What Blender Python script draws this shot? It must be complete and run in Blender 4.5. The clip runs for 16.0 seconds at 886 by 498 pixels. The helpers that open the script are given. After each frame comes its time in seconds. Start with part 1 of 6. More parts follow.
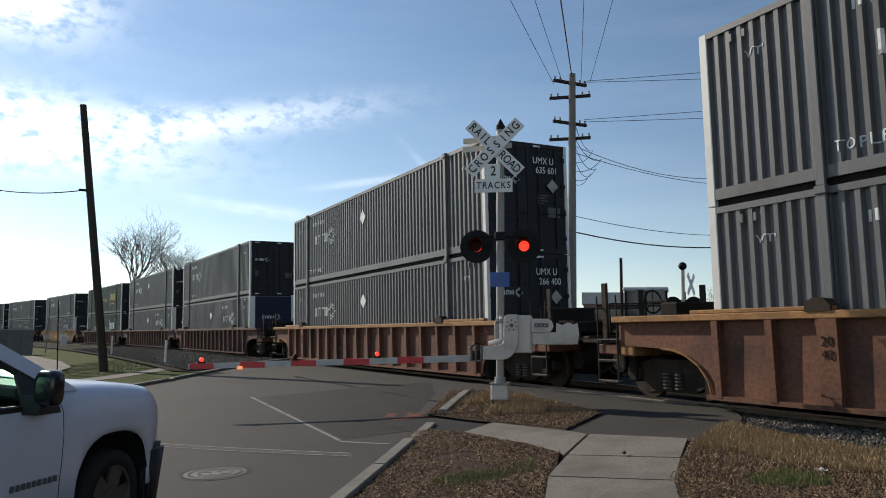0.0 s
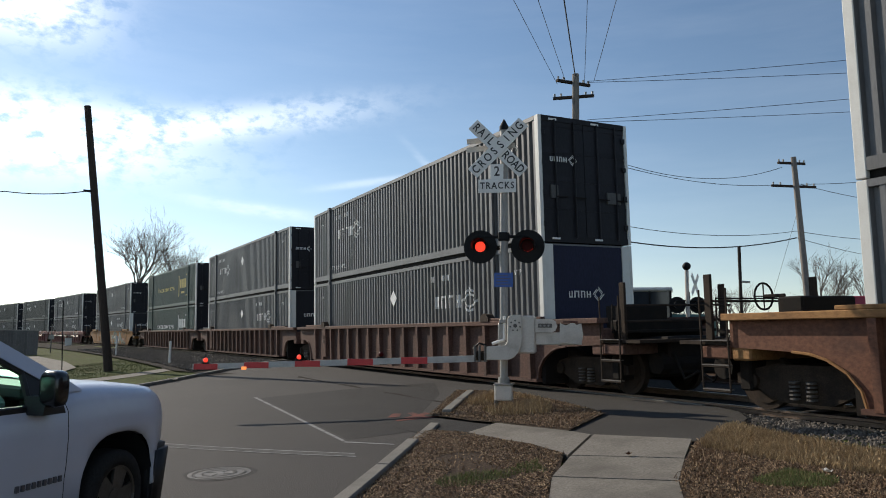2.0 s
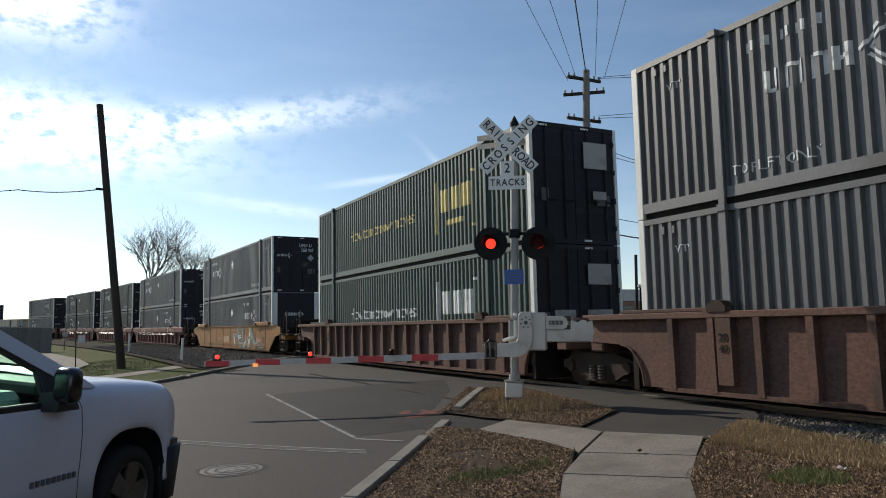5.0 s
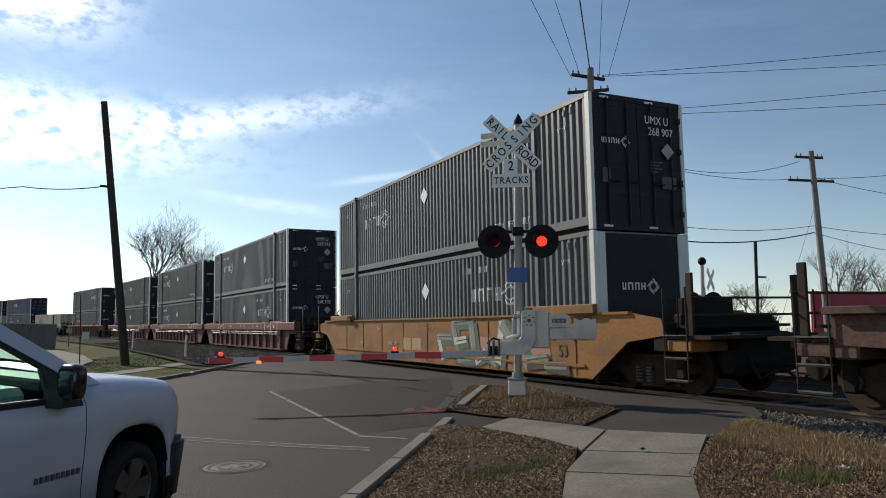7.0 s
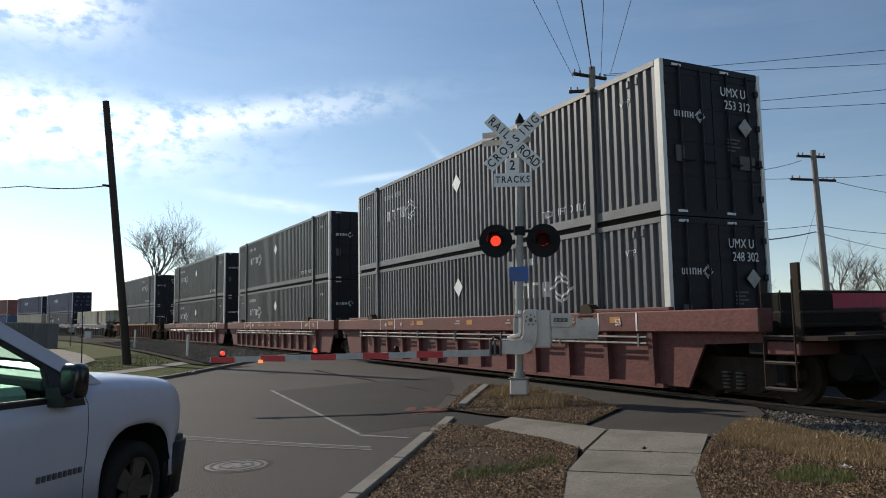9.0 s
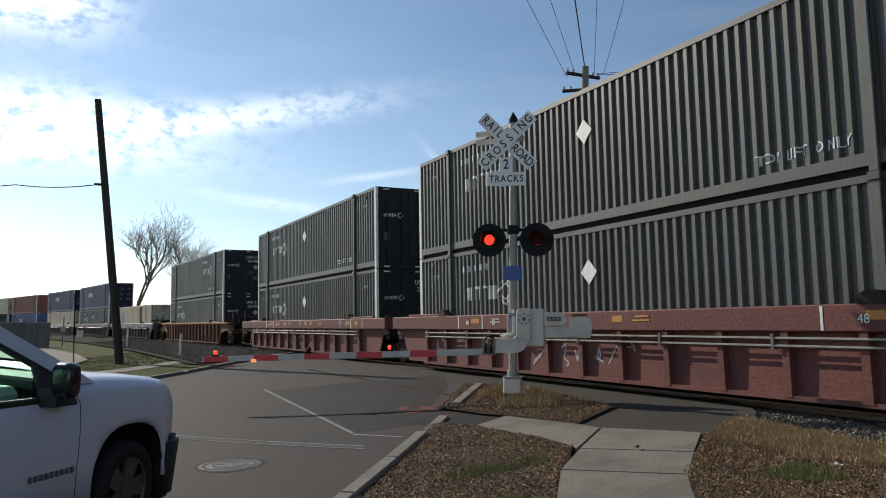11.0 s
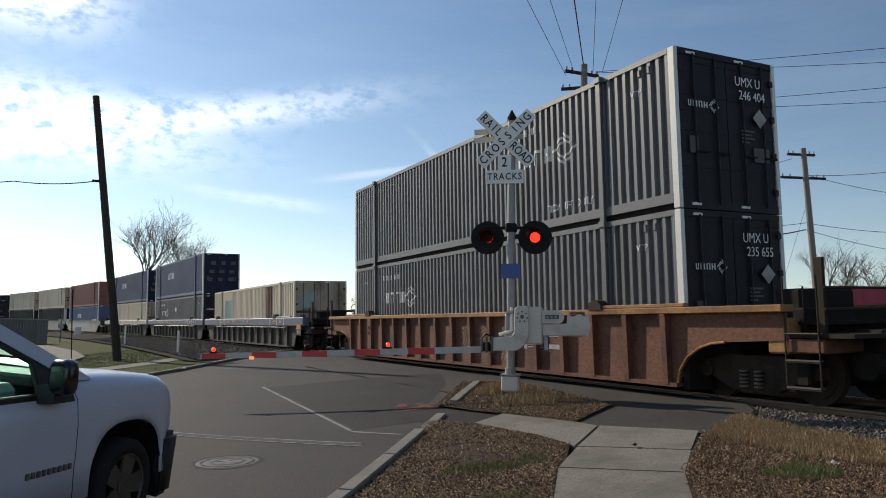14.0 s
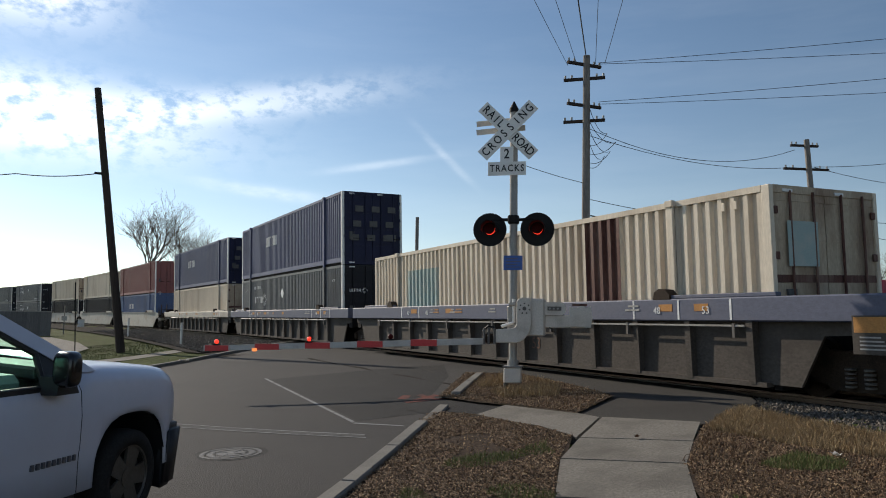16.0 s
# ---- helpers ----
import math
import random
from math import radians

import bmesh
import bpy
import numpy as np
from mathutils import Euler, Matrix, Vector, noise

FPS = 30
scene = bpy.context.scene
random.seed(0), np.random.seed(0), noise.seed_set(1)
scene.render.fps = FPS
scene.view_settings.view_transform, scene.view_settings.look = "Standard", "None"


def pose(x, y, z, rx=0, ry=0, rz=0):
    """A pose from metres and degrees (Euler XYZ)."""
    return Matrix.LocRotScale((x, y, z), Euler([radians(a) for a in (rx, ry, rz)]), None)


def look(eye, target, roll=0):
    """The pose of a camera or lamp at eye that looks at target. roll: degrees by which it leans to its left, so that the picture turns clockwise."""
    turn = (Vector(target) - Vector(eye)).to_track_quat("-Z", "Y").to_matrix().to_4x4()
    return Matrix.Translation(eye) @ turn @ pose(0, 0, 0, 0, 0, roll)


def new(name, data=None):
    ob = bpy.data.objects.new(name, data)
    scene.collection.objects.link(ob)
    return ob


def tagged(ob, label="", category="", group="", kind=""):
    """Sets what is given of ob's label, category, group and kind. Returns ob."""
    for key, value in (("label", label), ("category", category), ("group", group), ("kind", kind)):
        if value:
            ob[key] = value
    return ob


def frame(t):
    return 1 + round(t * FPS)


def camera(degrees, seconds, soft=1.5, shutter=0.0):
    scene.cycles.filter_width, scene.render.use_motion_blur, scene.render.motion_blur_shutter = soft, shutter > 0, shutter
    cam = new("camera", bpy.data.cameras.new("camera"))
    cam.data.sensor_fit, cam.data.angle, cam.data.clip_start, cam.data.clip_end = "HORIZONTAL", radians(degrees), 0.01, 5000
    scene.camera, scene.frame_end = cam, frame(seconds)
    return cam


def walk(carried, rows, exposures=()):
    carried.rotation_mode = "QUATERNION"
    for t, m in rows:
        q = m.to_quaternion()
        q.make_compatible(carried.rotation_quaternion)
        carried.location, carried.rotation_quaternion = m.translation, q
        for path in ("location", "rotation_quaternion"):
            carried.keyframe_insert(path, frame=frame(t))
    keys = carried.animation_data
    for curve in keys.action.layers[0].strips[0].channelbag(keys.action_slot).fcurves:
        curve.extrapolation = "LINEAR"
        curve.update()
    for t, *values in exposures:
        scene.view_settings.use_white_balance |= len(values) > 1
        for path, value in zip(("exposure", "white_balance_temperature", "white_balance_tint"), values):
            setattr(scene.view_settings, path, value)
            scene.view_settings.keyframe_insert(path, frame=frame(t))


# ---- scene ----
# the camera stands on the verge; rows: seconds, heading from the track, tilt, lean
cam = camera(62.03, 16.0, soft=1.0, shutter=0.0)
EYE = Vector((0, 0, 1.6))
HEADINGS = [
    (0.0, 27.636, 6.924, 0.612),
    (0.5, 27.586, 6.909, 0.626),
    (1.0, 27.493, 6.920, 0.567),
    (1.5, 27.411, 6.914, 0.573),
    (2.0, 27.354, 6.949, 0.594),
    (2.5, 27.244, 7.199, 0.520),
    (3.0, 27.098, 7.072, 0.500),
    (3.5, 26.851, 6.900, 0.511),
    (4.0, 26.813, 6.825, 0.492),
    (6.5, 26.094, 6.563, 0.718),
    (7.0, 26.273, 6.536, 0.736),
    (7.5, 26.197, 6.537, 0.755),
    (8.0, 26.192, 6.582, 0.818),
    (8.5, 26.191, 6.554, 0.766),
    (9.0, 26.152, 6.480, 0.747),
    (11.5, 26.749, 6.365, 0.720),
    (12.0, 26.748, 6.203, 0.789),
    (12.5, 26.762, 6.155, 0.823),
    (13.0, 26.814, 6.083, 0.900),
    (13.5, 26.790, 6.169, 0.907),
    (14.0, 26.798, 6.231, 0.836),
    (14.5, 26.719, 6.095, 0.778),
    (15.0, 26.676, 5.859, 0.775),
    (15.5, 26.665, 5.622, 0.822),
    (16.0, 26.628, 5.600, 0.788),
]


def aim(yaw, pitch, roll):
    a, b = radians(yaw), radians(pitch)
    return look(EYE, EYE + 10 * Vector((math.sin(a) * math.cos(b), math.cos(a) * math.cos(b), math.sin(b))), roll)


walk(cam, [(t, aim(a, b, c)) for t, a, b, c in HEADINGS], [(0.0, 0.06), (2.5, 0.12), (4.0, 0.12), (7.0, 0.0), (9.0, 0.05), (12.5, 0.06), (14.5, 0.0), (16.0, -0.08)])

# ---- light ----
SUN_AZ, SUN_EL = radians(-20), radians(29)   # clockwise from the track's far direction
world = bpy.data.worlds.new("world")
scene.world = world
world.use_nodes = True
wn, wl = world.node_tree.nodes, world.node_tree.links
wn.clear()
sky = wn.new("ShaderNodeTexSky")
sky.sky_type, sky.sun_disc = "NISHITA", False
sky.sun_elevation, sky.sun_rotation = SUN_EL, SUN_AZ
sky.air_density, sky.dust_density, sky.ozone_density = 1.0, 0.15, 1.0
# a bank of small bright clouds, thin cirrus, and pale haze near the horizon
def wmath(op, a, b=None):
    n = wn.new("ShaderNodeMath")
    n.operation = op
    for k, v in enumerate((a, b)):
        if v is None:
            continue
        if isinstance(v, (int, float)):
            n.inputs[k].default_value = v
        else:
            wl.new(v, n.inputs[k])
    return n.outputs[0]


def wnoise(scale, stretch, lo, hi):
    mp, nz, rp = wn.new("ShaderNodeMapping"), wn.new("ShaderNodeTexNoise"), wn.new("ShaderNodeMapRange")
    mp.inputs["Scale"].default_value = stretch
    nz.inputs["Scale"].default_value, nz.inputs["Detail"].default_value, nz.inputs["Roughness"].default_value = scale, 8, 0.6
    rp.inputs["From Min"].default_value, rp.inputs["From Max"].default_value = lo, hi
    wl.new(geo.outputs["Generated"], mp.inputs["Vector"])
    wl.new(mp.outputs["Vector"], nz.inputs["Vector"])
    wl.new(nz.outputs["Fac"], rp.inputs["Value"])
    return rp.outputs["Result"]


geo, sep = wn.new("ShaderNodeTexCoord"), wn.new("ShaderNodeSeparateXYZ")
wl.new(geo.outputs["Generated"], sep.inputs["Vector"])


def bank(cx, cz, wx, wz, slope=0.0):
    dx = wmath("SUBTRACT", sep.outputs["X"], cx)
    dz = wmath("SUBTRACT", wmath("SUBTRACT", sep.outputs["Z"], cz), wmath("MULTIPLY", dx, slope))
    q = wmath("ADD", wmath("POWER", wmath("ABSOLUTE", wmath("DIVIDE", dx, wx)), 2.5), wmath("POWER", wmath("ABSOLUTE", wmath("DIVIDE", dz, wz)), 2.5))
    return wmath("EXPONENT", wmath("MULTIPLY", q, -1.0))


puffs = wnoise(34, (1.0, 1.0, 1.8), 0.36, 0.53)
veil = wnoise(3.0, (1.0, 1.0, 7.0), 0.42, 0.8)
heaps = wmath("ADD", bank(-0.13, 0.236, 0.23, 0.042), wmath("ADD", bank(-0.09, 0.385, 0.10, 0.045), wmath("MULTIPLY", bank(0.16, 0.27, 0.17, 0.02, 0.18), 0.45)))
streaks = wmath("ADD", wmath("MULTIPLY", bank(0.437, 0.222, 0.034, 0.006, -0.95), 0.17), wmath("ADD", wmath("MULTIPLY", bank(0.21, 0.167, 0.075, 0.008, -0.1), 0.30), wmath("MULTIPLY", bank(0.36, 0.208, 0.07, 0.005, 0.17), 0.18)))
wisps = wmath("MULTIPLY", streaks, wnoise(16, (1.0, 1.0, 2.5), 0.25, 0.6))
cover = wmath("ADD", wmath("ADD", wmath("MULTIPLY", heaps, puffs), wisps), wmath("MULTIPLY", veil, 0.04))
# the haze is densest towards the sun's side
sunward = wmath("SUBTRACT", 0.46, wmath("MULTIPLY", sep.outputs["X"], 0.3))
haze = wmath("MULTIPLY", wmath("EXPONENT", wmath("MULTIPLY", wmath("ABSOLUTE", sep.outputs["Z"]), -9.0)), sunward)
total = wn.new("ShaderNodeClamp")
wl.new(wmath("ADD", cover, haze), total.inputs["Value"])
mix = wn.new("ShaderNodeMix")
mix.data_type = "RGBA"
mix.inputs["B"].default_value = (12.5, 13.0, 13.4, 1)
bg = wn.new("ShaderNodeBackground")
bg.inputs["Strength"].default_value = 0.115
wout = wn.new("ShaderNodeOutputWorld")
wl.new(total.outputs["Result"], mix.inputs["Factor"])
cool = wn.new("ShaderNodeMix")
cool.data_type, cool.blend_type = "RGBA", "MULTIPLY"
cool.inputs["Factor"].default_value, cool.inputs["B"].default_value = 1.0, (0.885, 0.965, 1.02, 1)
wl.new(sky.outputs["Color"], cool.inputs["A"])
# the clear sky is deeper away from the sun
deep = wn.new("ShaderNodeVectorMath")
deep.operation = "SCALE"
wl.new(cool.outputs["Result"], deep.inputs[0])
wl.new(wmath("SUBTRACT", 1.06, wmath("MULTIPLY", wmath("MAXIMUM", sep.outputs["X"], 0.0), 0.34)), deep.inputs["Scale"])
wl.new(deep.outputs["Vector"], mix.inputs["A"])
wl.new(mix.outputs["Result"], bg.inputs["Color"])
wl.new(bg.outputs["Background"], wout.inputs["Surface"])
sun_data = bpy.data.lights.new("sun", "SUN")
sun_data.energy, sun_data.angle, sun_data.color = 5.0, radians(0.5), (1.0, 0.9, 0.76)
sun = new("sun", sun_data)
sun.matrix_world = look((0, 0, 60), Vector((0, 0, 60)) - Vector((math.sin(SUN_AZ) * math.cos(SUN_EL), math.cos(SUN_AZ) * math.cos(SUN_EL), math.sin(SUN_EL))))


# ---- materials ----
def mat(name, col, rough=0.6, metal=0.0, var=0.2, scale=3.0, bump=0.15, stain=None, amount=0.4, stretch=(1, 1, 1), rnd=0.0, fine=60.0, spec=0.5):
    """Painted or bare surface: broad stains, fine grain, relief, and a small shift from piece to piece."""
    m = bpy.data.materials.new(name)
    m.use_nodes = True
    nt = m.node_tree
    nd, lk = nt.nodes, nt.links
    b = nd["Principled BSDF"]
    b.inputs["Roughness"].default_value, b.inputs["Metallic"].default_value = rough, metal
    b.inputs["Specular IOR Level"].default_value = spec
    tc, mp = nd.new("ShaderNodeTexCoord"), nd.new("ShaderNodeMapping")
    mp.inputs["Scale"].default_value = stretch
    lk.new(tc.outputs["Object"], mp.inputs["Vector"])
    if rnd:
        oi, ad = nd.new("ShaderNodeObjectInfo"), nd.new("ShaderNodeVectorMath")
        ad.operation = "MULTIPLY_ADD"
        ad.inputs[1].default_value = (37, 37, 37)
        lk.new(oi.outputs["Random"], ad.inputs[0])
        lk.new(mp.outputs["Vector"], ad.inputs[2])
        vec = ad.outputs["Vector"]
    else:
        vec = mp.outputs["Vector"]
    big, small = nd.new("ShaderNodeTexNoise"), nd.new("ShaderNodeTexNoise")
    big.inputs["Scale"].default_value, big.inputs["Detail"].default_value = scale, 6
    small.inputs["Scale"].default_value, small.inputs["Detail"].default_value = fine, 4
    for n in (big, small):
        n.inputs["Roughness"].default_value = 0.6
        lk.new(vec, n.inputs["Vector"])
    r1 = nd.new("ShaderNodeValToRGB")
    lo, hi = [max(0, c * (1 - var)) for c in col], [min(1, c * (1 + var)) for c in col]
    r1.color_ramp.elements[0].color, r1.color_ramp.elements[1].color = (*lo, 1), (*hi, 1)
    r1.color_ramp.elements[0].position, r1.color_ramp.elements[1].position = 0.3, 0.7
    lk.new(small.outputs["Fac"], r1.inputs["Fac"])
    out = r1.outputs["Color"]
    st = stain or [c * 0.55 for c in col]
    r2, mx = nd.new("ShaderNodeValToRGB"), nd.new("ShaderNodeMix")
    r2.color_ramp.elements[0].position, r2.color_ramp.elements[1].position = 0.48, 0.7
    r2.color_ramp.elements[1].color = (amount, amount, amount, 1)
    mx.data_type = "RGBA"
    mx.inputs["B"].default_value = (*st, 1)
    lk.new(big.outputs["Fac"], r2.inputs["Fac"])
    lk.new(r2.outputs["Color"], mx.inputs["Factor"])
    lk.new(out, mx.inputs["A"])
    out = mx.outputs["Result"]
    if rnd:
        hs, ma = nd.new("ShaderNodeHueSaturation"), nd.new("ShaderNodeMapRange")
        ma.inputs["To Min"].default_value, ma.inputs["To Max"].default_value = 1 - rnd, 1 + rnd
        lk.new(oi.outputs["Random"], ma.inputs["Value"])
        lk.new(ma.outputs["Result"], hs.inputs["Value"])
        lk.new(out, hs.inputs["Color"])
        out = hs.outputs["Color"]
    lk.new(out, b.inputs["Base Color"])
    if bump:
        bp = nd.new("ShaderNodeBump")
        bp.inputs["Strength"].default_value, bp.inputs["Distance"].default_value = bump, 0.02
        lk.new(small.outputs["Fac"], bp.inputs["Height"])
        lk.new(bp.outputs["Normal"], b.inputs["Normal"])
    return m


def glow(name, col, strength):
    m = bpy.data.materials.new(name)
    m.use_nodes = True
    b = m.node_tree.nodes["Principled BSDF"]
    b.inputs["Base Color"].default_value = (*col, 1)
    b.inputs["Emission Color"].default_value = (*col, 1)
    b.inputs["Emission Strength"].default_value = strength
    return m


RUST = (0.10, 0.045, 0.025)
M = dict(
    asphalt=mat("asphalt", (0.05, 0.046, 0.043), 0.82, 0, 0.4, 0.4, 0.5, (0.036, 0.034, 0.033), 0.75, (1, 0.6, 1), fine=70, spec=0.12),
    apron=mat("apron_asphalt", (0.05, 0.046, 0.041), 0.85, 0, 0.4, 0.7, 0.5, (0.037, 0.034, 0.031), 0.7, fine=70, spec=0.12),
    concrete=mat("concrete", (0.17, 0.155, 0.132), 0.88, 0, 0.28, 1.1, 0.5, (0.105, 0.095, 0.08), 0.9, fine=35, spec=0.12),
    kerb=mat("kerb_concrete", (0.185, 0.172, 0.15), 0.85, 0, 0.2, 2, 0.3, (0.12, 0.115, 0.1), 0.6, spec=0.12),
    soil=mat("soil", (0.05, 0.034, 0.023), 0.95, 0, 0.55, 1.3, 1.0, (0.03, 0.024, 0.014), 0.8, fine=26, spec=0.1),
    lawn=mat("lawn", (0.05, 0.062, 0.016), 0.95, 0, 0.6, 0.35, 1.0, (0.062, 0.048, 0.023), 0.8, fine=5, spec=0.05),
    ballast=mat("ballast", (0.03, 0.026, 0.022), 0.95, 0, 0.7, 1.0, 0.6, (0.021, 0.018, 0.015), 0.8, fine=18, spec=0.03),
    stone=mat("ballast_stone", (0.3, 0.285, 0.265), 0.9, 0, 0.3, 8, 0.3, rnd=0.0),
    rail=mat("rail_steel", (0.16, 0.11, 0.08), 0.45, 0.6, 0.3, 4, 0.1),
    railtop=mat("rail_head", (0.5, 0.49, 0.47), 0.25, 0.9, 0.1, 4, 0.02),
    tie=mat("tie_wood", (0.09, 0.07, 0.055), 0.9, 0, 0.3, 3, 0.4),
    gpaint=mat("container_grey", (0.105, 0.105, 0.107), 0.46, 0.0, 0.14, 0.8, 0.06, (0.055, 0.051, 0.047), 0.7, (1, 1, 0.22), 0.12, 40, spec=0.5),
    gpaint2=mat("container_grey_green", (0.074, 0.075, 0.071), 0.46, 0.0, 0.14, 0.8, 0.06, (0.042, 0.04, 0.036), 0.7, (1, 1, 0.22), 0.08, 40, spec=0.45),
    # charcoal and navy, darkened to hold the shade on container ends facing away from the sun
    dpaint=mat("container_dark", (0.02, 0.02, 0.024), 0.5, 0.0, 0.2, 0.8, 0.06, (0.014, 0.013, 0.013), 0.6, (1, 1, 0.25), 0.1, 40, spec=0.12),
    navy_shaded=mat("container_navy", (0.018, 0.02, 0.045), 0.5, 0.0, 0.2, 0.8, 0.06, (0.014, 0.014, 0.02), 0.6, (1, 1, 0.25), 0.1, 40, spec=0.12),
    green=mat("container_green", (0.055, 0.08, 0.068), 0.48, 0.0, 0.15, 0.8, 0.06, (0.042, 0.054, 0.047), 0.6, (1, 1, 0.25), 0.05, 40, spec=0.4),
    blue=mat("container_blue", (0.075, 0.08, 0.15), 0.5, 0.0, 0.15, 0.8, 0.06, (0.05, 0.05, 0.09), 0.5, (1, 1, 0.25), 0.05, 40),
    bblue=mat("container_bright_blue", (0.05, 0.09, 0.2), 0.5, 0.0, 0.15, 0.8, 0.06, (0.05, 0.05, 0.09), 0.5, (1, 1, 0.25), 0.05, 40),
    red=mat("container_red", (0.22, 0.06, 0.05), 0.5, 0.0, 0.15, 0.8, 0.06, (0.12, 0.05, 0.045), 0.5, (1, 1, 0.25), 0.05, 40),
    cream=mat("container_cream", (0.62, 0.54, 0.425), 0.6, 0.0, 0.1, 1.1, 0.06, (0.33, 0.25, 0.17), 0.6, (1, 1, 0.2), 0.05, 40, spec=0.25),
    creamend=mat("container_cream_door", (0.42, 0.34, 0.245), 0.65, 0.0, 0.15, 1.7, 0.1, (0.14, 0.075, 0.045), 0.7, (1, 1, 0.3), 0.0, 40, spec=0.2),
    rustpanel=mat("rusted_panel", (0.09, 0.035, 0.025), 0.8, 0.0, 0.4, 3, 0.3, (0.28, 0.2, 0.15), 0.5, (1, 1, 0.15)),
    white=mat("white_paint", (0.6, 0.59, 0.55), 0.5, 0, 0.06, 3, 0.03, (0.45, 0.42, 0.36), 0.35, rnd=0.03),
    mark=mat("white_marking", (0.68, 0.68, 0.66), 0.6, 0, 0.1, 6, 0.0, (0.4, 0.4, 0.4), 0.5),
    gold=mat("gold_marking", (0.6, 0.5, 0.2), 0.6, 0, 0.1, 6, 0.0),
    roadline=mat("worn_line_paint", (0.2, 0.2, 0.195), 0.8, 0, 0.25, 8, 0.2, (0.06, 0.06, 0.06), 0.9, spec=0.12),
    orange=mat("car_orange", (0.136, 0.06, 0.036), 0.72, 0, 0.3, 0.9, 0.2, (0.048, 0.027, 0.022), 1.0, (1, 0.55, 0.8), 0.10, 22, spec=0.2),
    tan=mat("car_tan", (0.29, 0.15, 0.058), 0.72, 0, 0.25, 1.5, 0.2, (0.11, 0.05, 0.027), 0.85, (1, 0.5, 1), 0.08, 22, spec=0.2),
    brown=mat("car_brown", (0.105, 0.06, 0.046), 0.75, 0, 0.28, 1.0, 0.2, (0.058, 0.04, 0.034), 0.85, (1, 0.6, 1), 0.08, 22, spec=0.12),
    maroon=mat("car_maroon", (0.135, 0.05, 0.043), 0.68, 0, 0.25, 1.0, 0.2, (0.07, 0.038, 0.034), 0.85, (1, 0.6, 1), 0.08, 22, spec=0.2),
    yellow=mat("car_yellow", (0.25, 0.115, 0.032), 0.6, 0, 0.18, 1.2, 0.1, (0.13, 0.075, 0.035), 0.9, (1, 0.5, 1.4), 0.0, 25, spec=0.2),
    slate=mat("car_slate", (0.078, 0.066, 0.056), 0.68, 0, 0.25, 1.0, 0.15, (0.05, 0.042, 0.035), 0.8, (1, 0.6, 1), 0.06, 25, spec=0.15),
    slateblue=mat("car_slate_blue", (0.065, 0.073, 0.115), 0.6, 0, 0.15, 1.0, 0.1, (0.1, 0.1, 0.13), 0.6, (1, 0.6, 1), 0.06, 25),
    palecar=mat("car_pale", (0.4, 0.37, 0.31), 0.7, 0, 0.15, 1.0, 0.1, (0.25, 0.2, 0.14), 0.6, (1, 0.6, 1), 0.06, 25),
    black=mat("running_gear", (0.016, 0.0135, 0.0115), 0.8, 0.1, 0.4, 5, 0.2, (0.03, 0.02, 0.014), 0.6, spec=0.12),
    darksteel=mat("grimy_steel", (0.1, 0.09, 0.08), 0.6, 0.2, 0.2, 5, 0.1, (0.06, 0.045, 0.035), 0.5),
    steel=mat("worn_steel", (0.28, 0.27, 0.25), 0.45, 0.5, 0.2, 5, 0.1, (0.15, 0.1, 0.07), 0.5),
    alu=mat("galvanised", (0.52, 0.47, 0.41), 0.55, 0.1, 0.14, 3, 0.05, (0.3, 0.25, 0.2), 0.65),
    mastgrey=mat("weathered_mast", (0.27, 0.26, 0.24), 0.55, 0.15, 0.15, 3, 0.05, (0.16, 0.145, 0.125), 0.6, (1, 1, 0.2)),
    signblack=mat("signal_black", (0.012, 0.012, 0.012), 0.55, 0, 0.3, 4, 0.05, spec=0.12),
    sign=mat("sign_white", (0.72, 0.7, 0.66), 0.45, 0, 0.05, 3, 0.02, (0.56, 0.52, 0.46), 0.5),
    ink=mat("sign_ink", (0.02, 0.02, 0.02), 0.6, 0, 0.1, 6, 0.0),
    bluesign=mat("blue_sign", (0.03, 0.09, 0.32), 0.45, 0, 0.1, 6, 0.0),
    gatewhite=mat("gate_white", (0.42, 0.395, 0.36), 0.55, 0, 0.1, 5, 0.02, (0.27, 0.245, 0.21), 0.6),
    gatered=mat("gate_red", (0.5, 0.03, 0.03), 0.45, 0, 0.1, 8, 0.02),
    pole=mat("weathered_pole", (0.2, 0.175, 0.15), 0.9, 0, 0.3, 4, 0.3, (0.07, 0.06, 0.05), 0.6, (1, 1, 0.08)),
    darkpole=mat("tarred_pole", (0.045, 0.035, 0.03), 0.9, 0, 0.3, 4, 0.3, (0.08, 0.06, 0.05), 0.5, (1, 1, 0.08), spec=0.12),
    bark=mat("bark", (0.13, 0.105, 0.085), 0.95, 0, 0.3, 3, 0.3),
    wire=mat("wire", (0.015, 0.015, 0.016), 0.6, 0, 0.1, 4, 0.0),
    # look of an unlit lens, for the added covers over the lamps
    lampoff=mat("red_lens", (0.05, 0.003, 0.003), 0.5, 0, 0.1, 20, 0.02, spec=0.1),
    lampamber=glow("amber_lens_lit", (1.0, 0.3, 0.08), 0.9),
    gear=mat("dusty_running_gear", (0.042, 0.03, 0.022), 0.8, 0.1, 0.4, 4, 0.25, (0.018, 0.014, 0.012), 0.8, spec=0.12),
    chalk=mat("chalk_marks", (0.34, 0.29, 0.25), 0.8, 0, 0.4, 5, 0.05, (0.12, 0.07, 0.045), 0.8, spec=0.1),
    ghost=mat("faded_stencil", (0.14, 0.085, 0.062), 0.75, 0, 0.3, 3, 0.1, (0.08, 0.038, 0.025), 1.0, spec=0.15),
